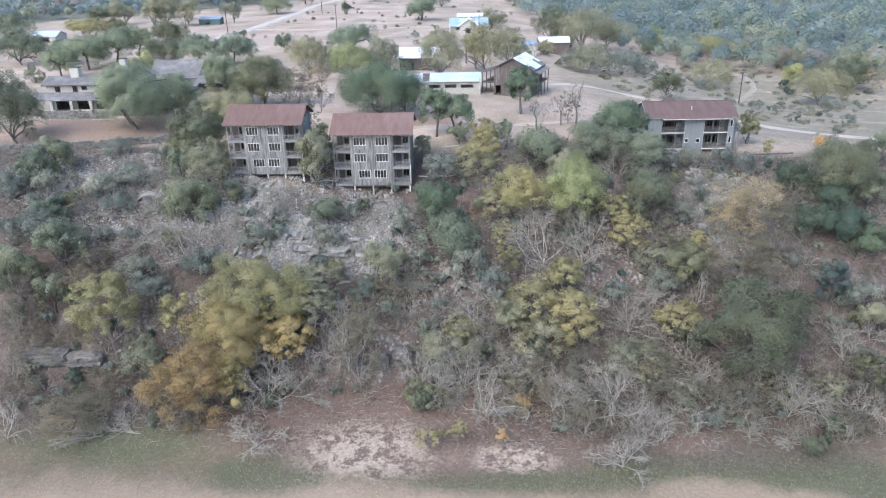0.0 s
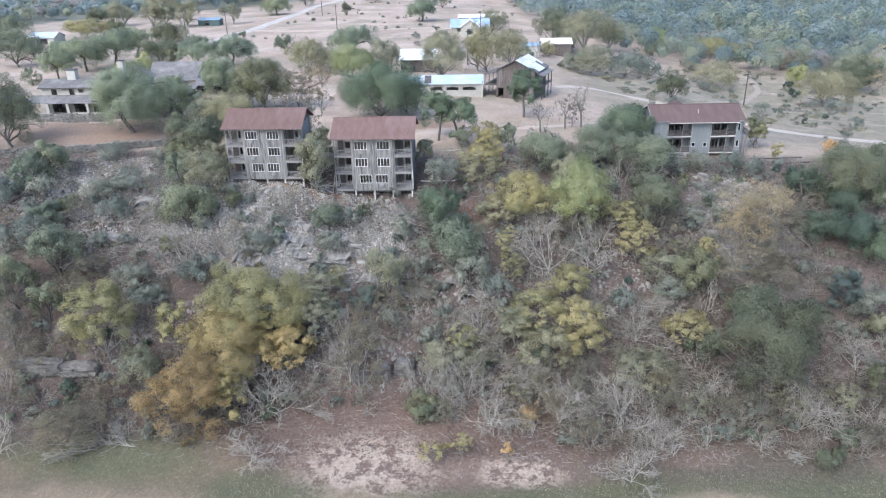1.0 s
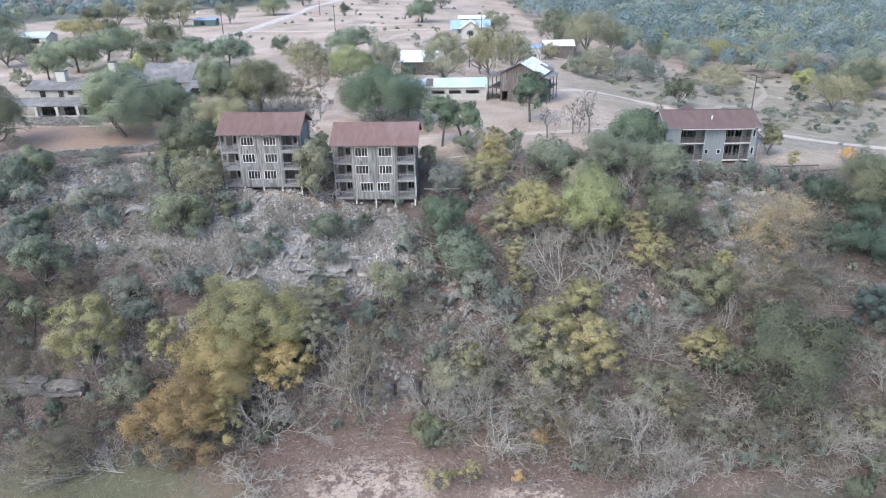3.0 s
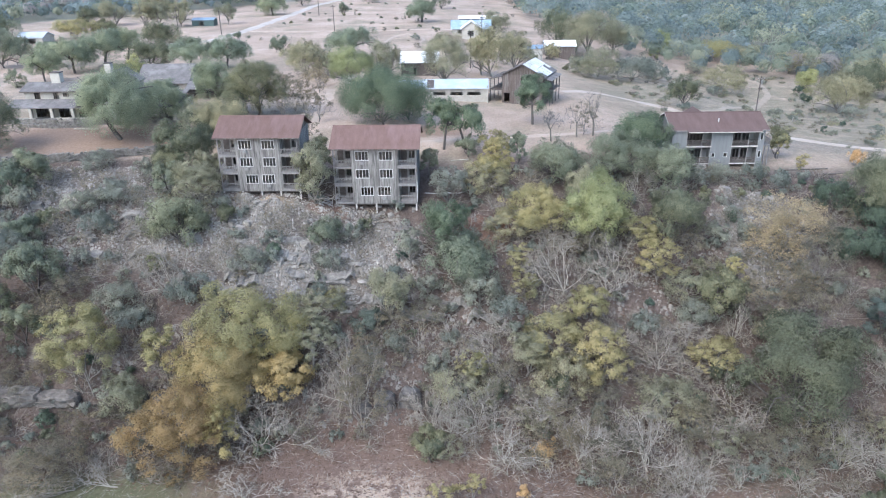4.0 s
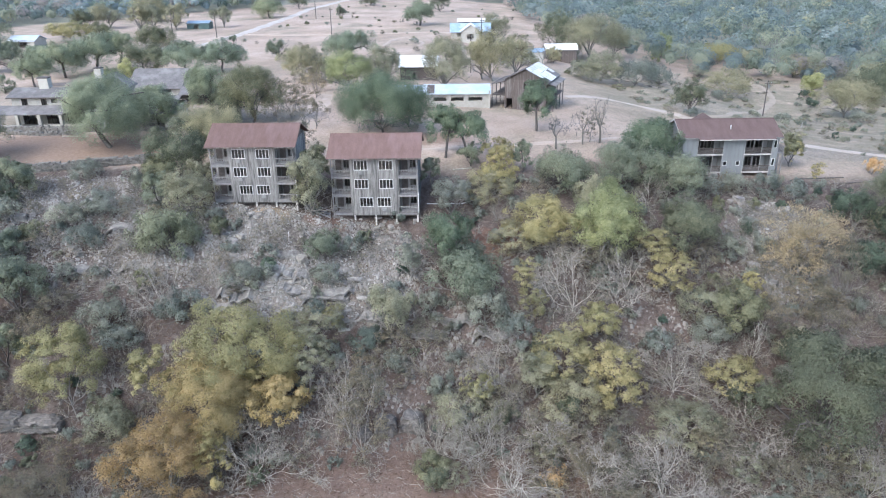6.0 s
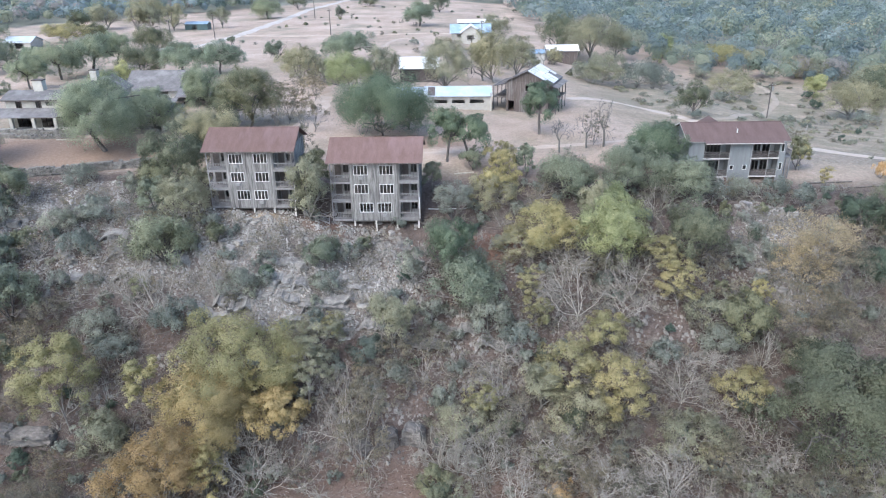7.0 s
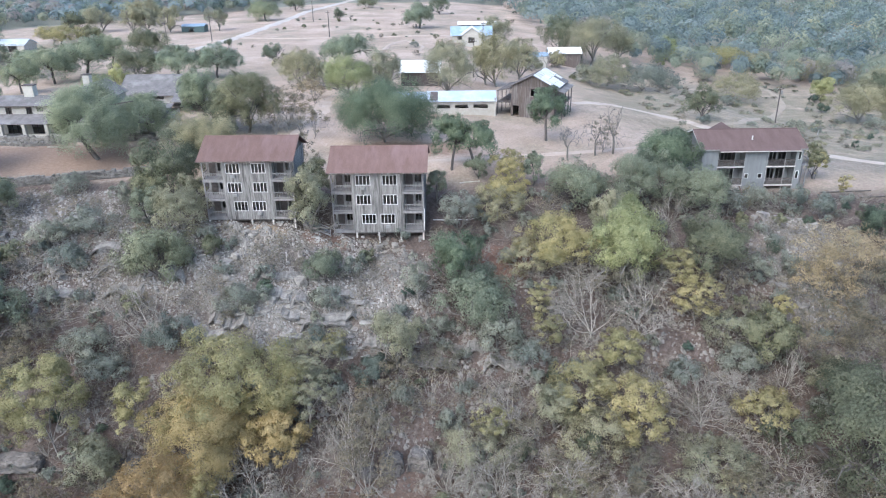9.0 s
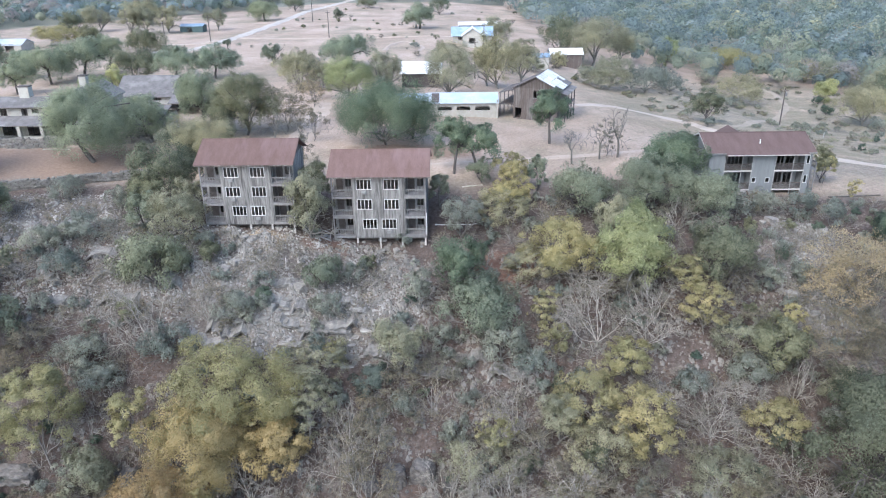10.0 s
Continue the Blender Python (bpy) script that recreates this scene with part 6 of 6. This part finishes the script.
# ---- rock ----
M["cliff_stone"] = surface("cliff_stone", (0.07, 0.06, 0.052), (0.2, 0.178, 0.156), 2.2, 0.95, grain=9, stretch=(0.8, 0.8, 2.2), relief=1.0, stain=(0.11, 0.104, 0.098))
M["ledge_stone"] = surface("ledge_stone", (0.13, 0.116, 0.1), (0.33, 0.305, 0.27), 1.8, 0.95, grain=7, stretch=(0.8, 0.8, 2.5), relief=1.0, stain=(0.12, 0.11, 0.1))
M["wall_stone"] = surface("wall_stone", (0.1, 0.09, 0.079), (0.32, 0.297, 0.262), 1.6, 0.95, grain=5, relief=0.5)


def stone_mesh(name, rng, sx, sy, sz, rough=0.18, cuts=2):
    bm = bmesh.new()
    bmesh.ops.create_cube(bm, size=2)
    bmesh.ops.subdivide_edges(bm, edges=bm.edges, cuts=cuts, use_grid_fill=True)
    off = Vector((rng.uniform(0, 50), rng.uniform(0, 50), rng.uniform(0, 50)))
    for v in bm.verts:
        r = v.co.length
        v.co = v.co * (1 - 0.13 * max(0, r - 1.0))
        q = v.co * 1.3 + off
        v.co += Vector((noise.noise(q), noise.noise(q + Vector((9, 0, 0))), noise.noise(q + Vector((0, 9, 0))))) * rough * 2
        v.co = Vector((v.co.x * sx, v.co.y * sy, v.co.z * sz))
    me = bpy.data.meshes.new(name)
    bm.to_mesh(me)
    bm.free()
    return me


def crag_mesh(rng, sx, sy, sz):
    """A weathered, layered block of limestone with undercut beds and cracks."""
    bm = bmesh.new()
    bmesh.ops.create_cube(bm, size=2)
    bmesh.ops.subdivide_edges(bm, edges=bm.edges, cuts=14, use_grid_fill=True)
    off = Vector((rng.uniform(0, 50), rng.uniform(0, 50), rng.uniform(0, 50)))
    for v in bm.verts:
        p = Vector((v.co.x * sx, v.co.y * sy, v.co.z * sz))
        bed = math.floor(p.z * 2.4 + noise.noise(p * 0.5 + off) * 1.2)
        inset = noise.noise(Vector((bed * 7.3, p.x * 0.55, 4.0)) + off) * 0.34
        d = Vector((noise.noise(p * 0.8 + off), noise.noise(p * 0.8 + off + Vector((9, 0, 0))), noise.noise(p * 0.8 + off + Vector((0, 9, 0))))) * 0.17
        d += Vector((noise.noise(p * 3 + off), noise.noise(p * 3 + off + Vector((5, 0, 0))), 0.5 * noise.noise(p * 3 + off + Vector((0, 5, 0))))) * 0.2
        p = p * (1 - 0.15 * max(0.0, v.co.length - 1.0))
        edge = max(0.0, abs(v.co.x) - 0.6)
        v.co = p + d + Vector((-edge * v.co.x * 0.5, inset * (-v.co.y if abs(v.co.y) > 0.9 else 0), -0.8 * edge * sz * (v.co.z > 0)))
    me = bpy.data.meshes.new("crag")
    bm.to_mesh(me)
    bm.free()
    return me


def crag(x, y, lift, sx, sy, sz, turn, label):
    ob = new("limestone_crag", crag_mesh(rk, sx, sy, sz))
    ob.data.materials.append(M["cliff_stone"])
    ob.matrix_basis = pose(x, y, ground_z(x, y) + lift, 0, 0, turn)
    return tagged(ob, label, "rock", "limestone outcrops")


rk = random.Random(3)
slabs = [stone_mesh("slab", rk, 1.3, 0.7, 0.16, 0.16, 3) for _ in range(6)]
blocks = [stone_mesh("boulder", rk, 1.0, 0.85, 0.7, 0.2, 3) for _ in range(4)]


def rock(kind, x, y, size, turn, lift=0.0, mat="pale_stone", flat=1.0, label="", tilt=0.0):
    me = rk.choice(slabs if kind == "flat_rock" else blocks)
    ob = new(kind, me.copy())
    ob.data.materials.append(M[mat])
    ob.matrix_basis = pose(x, y, ground_z(x, y) + lift, tilt, 0, turn) @ Matrix.Diagonal((size, size, size * flat, 1))
    return tagged(ob, label or ("flat pale limestone slab jutting from the slope" if kind == "limestone_slab" else "grey limestone boulder on the slope"), "rock", "limestone outcrops")


def ledge(x0, x1, y0, seed):
    """A long broken limestone ledge: the top runs back into the slope, the front overhangs a dark gap."""
    g = random.Random(seed)
    bm = bmesh.new()
    rows, x = [], x0
    while x < x1:
        jag = noise.noise((x * 0.45, y0, 1.0)) * 0.6 + noise.noise((x * 1.7, y0, 5.0)) * 0.3 + g.uniform(-0.08, 0.08)
        y = y0 + jag + 0.7 * math.sin(x * 0.21)
        end = min(1.0, (x - x0) / 0.8 + 0.15, (x1 - x) / 0.8 + 0.15)
        rise = 1.25 + 0.4 * noise.noise((x * 0.6, y0, 9.0))
        top = ground_z(x, y + rise * end) + 0.03
        low = ground_z(x, y)
        thick = min(top - low, 0.26 + 0.12 * noise.noise((x * 0.9, y0, 3.0)))
        rows.append([bm.verts.new(p) for p in ((x, y + rise + 0.7, ground_z(x, y + rise + 0.7) - 0.12), (x, y + rise * end + 0.4, ground_z(x, y + rise * end + 0.4) + 0.05), (x + g.uniform(-0.1, 0.1), y, top + g.uniform(-0.05, 0.04)), (x, y + 0.05, top - thick), (x, y + 0.8, top - thick - 0.04), (x, y + 0.82, low - 0.4))])
        x += g.uniform(0.14, 0.34)
    for a, b in zip(rows, rows[1:]):
        for k in range(5):
            bm.faces.new((a[k], a[k + 1], b[k + 1], b[k]))
    ob = new("limestone_ledge", bpy.data.meshes.new("limestone_ledge"))
    bm.to_mesh(ob.data)
    bm.free()
    ob.data.materials.append(M["ledge_stone"])
    return tagged(ob, "low overhanging limestone ledge running along the slope", "rock", "limestone outcrops")


for row, (y0, x0, x1) in enumerate(((-17.4, -15, 22), (-15.2, -13, 8), (-12.8, -10, 3), (-18.8, 10, 26), (-10.4, -28, -12), (-13.9, -34, -18), (-7.2, -36, -22), (-14.2, -12, 6), (-11.7, -9, 5), (-9.0, -8, 0))):
    x = x0
    while x < x1:
        s = rk.uniform(2.0, 6.5)
        ledge(x, x + s, y0 + rk.uniform(-0.5, 0.5), row * 50 + int(x * 3))
        if rk.random() < 0.4:
            rock("flat_rock", x + s, y0 - 0.9, rk.uniform(0.3, 0.7), rk.uniform(0, 180), 0.0, "stone", 1.2, tilt=rk.uniform(-9, 12))
        x += s + rk.uniform(1.0, 6.0)
for _ in range(70):
    x, y = rk.uniform(-13, 7), rk.uniform(-17.6, -10.5)
    rock("flat_rock", x, y, rk.uniform(0.25, 0.75), rk.uniform(-25, 25), 0.02, rk.choice(("pale_stone", "stone")), 1.1, tilt=rk.uniform(2, 14))
for _ in range(46):
    x, y = rk.choice(((rk.uniform(-15, 14), rk.uniform(-17, -4)), (rk.uniform(56, 67), rk.uniform(-16, 4)), (rk.uniform(-45, -18), rk.uniform(-12, 6))))
    if free_spot(x, y):
        rock("boulder", x, y, rk.uniform(0.3, 0.75), rk.uniform(0, 360), 0.05, rk.choice(("stone", "pale_stone")))
for x, y, sx, sz, t in ((9.4, -28.4, 1.5, 1.5, 8), (12.4, -28.3, 1.5, 1.8, -10), (6.9, -28.9, 1.0, 0.6, 30), (15.2, -28.9, 0.9, 0.6, 5)):
    crag(x, y, 0.2, sx, 0.9, sz, t, "large grey limestone crag among bare trees")
for x, sx, sz in ((-35.6, 3.6, 1.1), (-30.4, 3.0, 0.85), (-20.4, 1.7, 0.9), (-18.0, 1.1, 0.75)):
    crag(x, -28.9, 0.55, sx, 0.9, sz, rk.uniform(-6, 6), "layered grey limestone ledge above the creek flat")


def scatter_stones(name, label, count, areas, lo, hi, seed, mat):
    """Many small loose stones lying on the ground."""
    g = np.random.default_rng(seed)
    w = np.array([a[2] * a[3] for a in areas], float)
    who = g.choice(len(areas), count, p=w / w.sum())
    A = np.array(areas, float)[who]
    ang, rr = g.uniform(0, 2 * np.pi, count), np.sqrt(g.random(count))
    x, y = A[:, 0] + A[:, 2] * rr * np.cos(ang), A[:, 1] + A[:, 3] * rr * np.sin(ang)
    s = lo + (hi - lo) * g.random(count) ** 2.5
    base = np.array([(1, 0, 0), (0.3, 0.9, 0), (-0.8, 0.6, 0), (-0.9, -0.5, 0), (0.2, -1, 0), (0.1, 0.1, 0.8)])
    jit = base[None] * g.uniform(0.6, 1.25, (count, 6, 1)) * s[:, None, None]
    t = g.uniform(0, 6.3, count)
    c, sn = np.cos(t)[:, None], np.sin(t)[:, None]
    vx, vy = jit[..., 0] * c - jit[..., 1] * sn, jit[..., 0] * sn + jit[..., 1] * c
    z = land(x, y)
    verts = np.stack([vx + x[:, None], vy + y[:, None], jit[..., 2] + z[:, None] - 0.02], -1)
    verts[:, :5, 2] = land(verts[:, :5, 0], verts[:, :5, 1]) - 0.03
    f = np.array([(0, 1, 5), (1, 2, 5), (2, 3, 5), (3, 4, 5), (4, 0, 5)])
    faces = (np.arange(count) * 6)[:, None, None] + f[None]
    ob = new(name, mesh_of(name, verts.reshape(-1, 3).tolist(), faces.reshape(-1, 3).tolist(), mat))
    return tagged(ob, label, "stones", kind="stuff")


scatter_stones("loose_stones", "loose pale limestone rubble strewn over the slope", 13000, [(0, -9, 16, 9), (61, -7, 7, 12), (-28, -8, 20, 9), (-10, -3, 7, 3), (30, -12, 30, 10), (0, -25, 30, 6)], 0.08, 0.38, 4, M["stone"])
scatter_stones("loose_stones", "angular grey limestone rubble spilling down below the cabins", 7500, [(-12, -6, 5, 4), (6, -4, 7, 4), (9, -10, 3.5, 7), (-2, -13, 8, 4.5), (61, -6, 5, 10), (-34, -4, 18, 6)], 0.1, 0.42, 14, M["stone"])
scatter_stones("loose_stones", "pale limestone gravel covering the open slope", 14000, [(-4, -9, 17, 9), (-30, -6, 20, 8), (-40, 3, 16, 6), (61, -6, 5, 10)], 0.07, 0.27, 24, M["pale_stone"])
scatter_stones("loose_stones", "pale stones scattered on the creek flat", 1500, [(10, -41, 12, 4), (24, -42, 9, 3), (47, -40.5, 4, 1.5)], 0.04, 0.16, 5, M["stone"])


def dry_wall(pts, height, label):
    """A dry-laid stone wall along a line on the ground, laid in uneven courses."""
    ob = thing("stone_wall", pose(0, 0, 0), label, "wall")
    g = random.Random(7)
    bm = bmesh.new()
    for (xa, ya), (xb, yb) in zip(pts, pts[1:]):
        L = math.hypot(xb - xa, yb - ya)
        turn = Matrix.Rotation(math.atan2(yb - ya, xb - xa), 4, "Z")
        z = -0.3
        while z < height:
            h = g.uniform(0.14, 0.27)
            d = -g.uniform(0, 0.5)
            while d < L:
                w = g.uniform(0.2, 0.62)
                x, y = xa + (xb - xa) * d / L, ya + (yb - ya) * d / L
                if z < height * (0.8 + 0.45 * noise.noise((x * 0.35, y * 0.35, 2.0))) or g.random() < 0.25:
                    n0 = len(bm.verts)
                    box(bm, 0, w - 0.05, -0.35 + g.uniform(-0.12, 0.1), 0.35, 0, h - 0.035)
                    bm.verts.ensure_lookup_table()
                    m = Matrix.Translation((x, y, ground_z(x, y) + z)) @ turn
                    for v in bm.verts[n0:]:
                        v.co = m @ (v.co + Vector((g.uniform(-0.05, 0.05), g.uniform(-0.05, 0.05), g.uniform(-0.03, 0.03))))
                d += w
            z += h
    part("stonework", bm, M["wall_stone"], ob, "dry-laid irregular grey limestone blocks")
    return ob


dry_wall([(-66, 8.2), (-45, 10.8), (-31.0, 14.4), (-26, 15.4)], 1.35, "long dry-laid retaining wall below the lawn")
dry_wall([(-68, 30.6), (-58, 30.2), (-50, 30.6), (-36, 31.4)], 1.1, "low stone terrace wall in front of the porch")
dry_wall([(-63, 28.6), (-56, 27.6), (-50, 28.6)], 0.6, "short low stone edging on the lawn")


def fallen(x, y, size, turn, seed, label="pale fallen dead branch lying on the ground"):
    g2 = np.random.default_rng(seed)
    segs, _ = vase(g2, size * 1.6, size * 0.8, 0.03 * size + 0.02, 5, 2, 0.04, 0.15)
    segs = [(a, b, max(r, 0.028), max(q, 0.024)) for a, b, r, q, _ in segs]
    v, f = tubes(segs, 4)
    v = np.c_[v[:, 1] * 0.8, v[:, 2], np.abs(v[:, 0]) * 0.35]
    ob = new("fallen_branch", mesh_of("fallen_branch", v.tolist(), f.tolist(), M["grey_bark"], True))
    ob.matrix_basis = pose(x, y, ground_z(x, y) + 0.1, 0, 0, turn)
    return tagged(ob, label, "dead branch", "dead wood")


for k, (x, y, s, t) in enumerate(((-18.5, -40.2, 4.2, 75), (-23, -40.6, 3.6, 110), (-20.5, -38.8, 3.4, 40), (42, -24, 2.2, 60), (45, -27, 1.8, 110), (-6, -14.5, 1.2, 85), (34, -19, 2.0, 95), (3, -29, 1.5, 60), (60, -41, 2.0, 80), (20, -33, 1.6, 40), (55, -26, 1.6, 75))):
    fallen(x, y, s, t, k + 40)

# ---- litter, grass and small things ----


def strewn(name, label, category, count, areas, size, flat, seed, material, tall=0.0):
    """Tiny flat pieces, or upright blades, lying all over stretches of the ground."""
    g = np.random.default_rng(seed)
    A = np.array(areas, float)[g.choice(len(areas), count, p=np.array([a[2] * a[3] for a in areas]) / sum(a[2] * a[3] for a in areas))]
    x, y = A[:, 0] + A[:, 2] * g.uniform(-1, 1, count), A[:, 1] + A[:, 3] * g.uniform(-1, 1, count)
    x, y = x + g.normal(0, 1.5, count), y + g.normal(0, 0.8, count)
    z = sheet_z(x, y)
    t, s = g.uniform(0, 6.283, count), size * g.uniform(0.5, 1.6, count)
    d = np.stack([np.cos(t), np.sin(t), np.zeros(count)], 1)
    w = np.stack([-np.sin(t), np.cos(t), np.zeros(count)], 1)
    base = np.stack([x, y, z + 0.02], 1)
    if tall:
        lean = g.normal(0, 0.35, (count, 3)) * (1, 1, 0) + (0, 0, 1)
        v = np.stack([base - w * s[:, None] * 0.3, base + w * s[:, None] * 0.3, base + lean * (tall * g.uniform(0.5, 1.3, count))[:, None]], 1)
    else:
        lift = g.uniform(0.0, 0.09, (count, 1)) * (0, 0, 1)
        v = np.stack([base - d * s[:, None], base + w * s[:, None] * flat, base + d * s[:, None] + lift], 1)
    f = (np.arange(count) * 3)[:, None] + np.arange(3)
    ob = new(name, mesh_of(name, v.reshape(-1, 3).tolist(), f.tolist(), material))
    return tagged(ob, label, category, kind="stuff")


M["litter"] = foliage("fallen_leaves", (0.06, 0.036, 0.026), (0.23, 0.16, 0.12), 0.1)
M["twigs"] = foliage("fallen_twigs", (0.17, 0.15, 0.13), (0.42, 0.39, 0.35), 0.05)
M["green_grass"] = foliage("green_weeds", (0.1, 0.125, 0.07), (0.2, 0.225, 0.135), 0.45)
strewn("leaf_litter", "red-brown fallen leaves covering the wooded slope", "leaf litter", 42000, [(14, -35, 24, 6), (45, -32, 26, 9), (-25, -34, 22, 6), (10, -22, 50, 5), (30, -8, 26, 8), (-35, -10, 22, 9)], 0.16, 0.7, 11, M["litter"])
strewn("fallen_twigs", "pale fallen twigs lying on the slope", "twigs", 9000, [(14, -35, 26, 6), (45, -32, 26, 9), (-25, -36, 22, 6), (0, -12, 40, 10)], 0.55, 0.06, 12, M["twigs"])
strewn("dry_grass", "short dry tan grass on the creek flat", "grass", 26000, [(15, -54, 50, 7), (-20, -46, 20, 4), (52, -47, 25, 4)], 0.11, 0.3, 13, M["dry_grass"], 0.14)
strewn("green_weeds", "low green weeds along the edge of the creek flat", "weeds", 5500, [(-22, -42, 13, 3), (52, -43, 14, 3), (22, -47, 12, 1.2)], 0.11, 0.3, 14, M["green_grass"], 0.12)
strewn("dry_grass", "tufts of dry grass on the hilltop", "grass", 14000, [(95, 45, 28, 30), (50, 40, 22, 18), (20, 36, 16, 8)], 0.1, 0.3, 15, M["dry_grass"], 0.16)

# heap of broken rock below the cabins, pale rubble under the stilts
for _ in range(60):
    x, y = rk.choice(((rk.uniform(-16.5, -8), rk.uniform(-7.5, -2.2)), (rk.uniform(0, 12), rk.uniform(-1.5, 1.8)), (rk.uniform(57, 66), rk.uniform(-14, 4))))
    rock("boulder", x, y, rk.uniform(0.22, 0.5), rk.uniform(0, 360), 0.03, rk.choice(("stone", "pale_stone", "pale_stone")), 0.8, "broken limestone block in a rubble heap")
rock("boulder", -34.5, -0.5, 1.2, 20, 0.1, "pale_stone", 0.6, "bright white limestone outcrop among shrubs")
rock("boulder", 57.4, 12.0, 0.7, 10, 0.2, "pale_stone", 0.7, "pale boulder at the foot of a lodge wall")
rock("boulder", 59.2, 12.0, 0.6, 70, 0.2, "pale_stone", 0.7, "pale boulder at the foot of a lodge wall")


def log(x0, y0, x1, y1, r, label, mat="pale_bark"):
    """A straight timber or pipe lying on the ground between two points."""
    n = 7
    pts = [(x0 + (x1 - x0) * i / n, y0 + (y1 - y0) * i / n) for i in range(n + 1)]
    p = [np.array([x, y, ground_z(x, y) + r * 0.8]) for x, y in pts]
    d = np.array([x1 - x0, y1 - y0, 0.0]) / math.hypot(x1 - x0, y1 - y0)
    w = np.array([-d[1], d[0], 0.0])
    v = np.array([q + (w * math.cos(a) + np.array([0, 0, 1]) * math.sin(a)) * r * (1 - 0.02 * i) for i, q in enumerate(p) for a in np.arange(7) * 2 * math.pi / 7])
    f = np.array([(i * 7 + k, i * 7 + (k + 1) % 7, i * 7 + 7 + (k + 1) % 7, i * 7 + 7 + k) for i in range(n) for k in range(7)])
    ob = new("log" if mat != "white_paint" else "pipe", mesh_of("log", v.tolist(), f.tolist(), M[mat], True))
    return tagged(ob, label, "log" if mat != "white_paint" else "pipe")


log(13.2, 4.0, 20.5, 4.6, 0.07, "thin white pipe lying along the hillside beside a cabin", "white_paint")
log(17.0, 12.6, 20.0, 13.0, 0.12, "pale log edging the footpath")
log(70.0, 11.5, 78.0, 12.5, 0.12, "weathered log lying on dry ground near the lodge", "bark")
log(74.0, 9.6, 84.0, 11.0, 0.12, "weathered log lying on dry ground near the lodge", "bark")
log(-52.0, 26.6, -47.6, 26.8, 0.14, "pale log lying on the lawn")
log(-32.0, 25.0, -30.6, 25.4, 0.12, "pale log lying on the lawn")
log(-10.0, -9.6, -3.8, -10.2, 0.07, "long dead branch lying across the slope", "bark")
log(-26.0, -9.0, -21.0, -9.6, 0.07, "long dead branch lying across the slope", "bark")


def marker_post(x, y, h):
    ob = new("marker_post", None)
    tagged(ob, "pale upright wooden post on the slope", "post")
    ob.matrix_basis = pose(x, y, ground_z(x, y) - 0.1, 3, 2, 20)
    part("post", boxes((-0.07, 0.07, -0.07, 0.07, 0, h)), M["pale_timber"], ob)
    return ob


marker_post(-5.0, -7.2, 1.5)
marker_post(94.0, 62.0, 1.2)


def steps_between():
    """Timber steps that lead down between the two cabins."""
    ob = thing("wooden_steps", pose(-3.9, -0.9, 1.75, 0, 0, 0), "grey timber steps leading down between two cabins", "steps")
    for i in range(8):
        part("tread", boxes((i * 0.44, i * 0.44 + 0.4, 0.0, 1.1, -i * 0.2 - 0.05, -i * 0.2)), M["rail_wood"], ob)
    for y in (-0.06, 1.11):
        bm = bmesh.new()
        q = [bm.verts.new(p) for p in ((0, y, -0.02), (3.6, y, -1.66), (3.6, y, -1.9), (0, y, -0.3), (0, y + 0.05, -0.02), (3.6, y + 0.05, -1.66), (3.6, y + 0.05, -1.9), (0, y + 0.05, -0.3))]
        for f in ((0, 1, 2, 3), (7, 6, 5, 4), (0, 4, 5, 1), (1, 5, 6, 2), (2, 6, 7, 3), (3, 7, 4, 0)):
            bm.faces.new([q[k] for k in f])
        part("stringer", bm, M["rail_wood"], ob)
    for x, z in ((0.05, 0.0), (1.8, -0.8), (3.5, -1.6)):
        part("post", boxes((x, x + 0.09, -0.02, 0.07, z - 1.6, z + 0.9)), M["rail_wood"], ob)
    bm = slab([(0.0, -0.03, 0.95), (3.6, -0.03, -0.7), (3.6, 0.07, -0.7), (0.0, 0.07, 0.95)], 0.09)
    part("hand_rail", bm, M["rail_wood"], ob)
    return ob


steps_between()

# pale brush piles left on the dry hilltop
for k, (x, y, s2, t) in enumerate(((110.3, 84, 2.4, 80), (111.5, 85, 2.0, 130), (109, 86, 2.0, 30), (85.4, 44, 1.2, 60))):
    fallen(x, y, s2, t, k + 80, "pale brush pile of dead branches on dry ground")
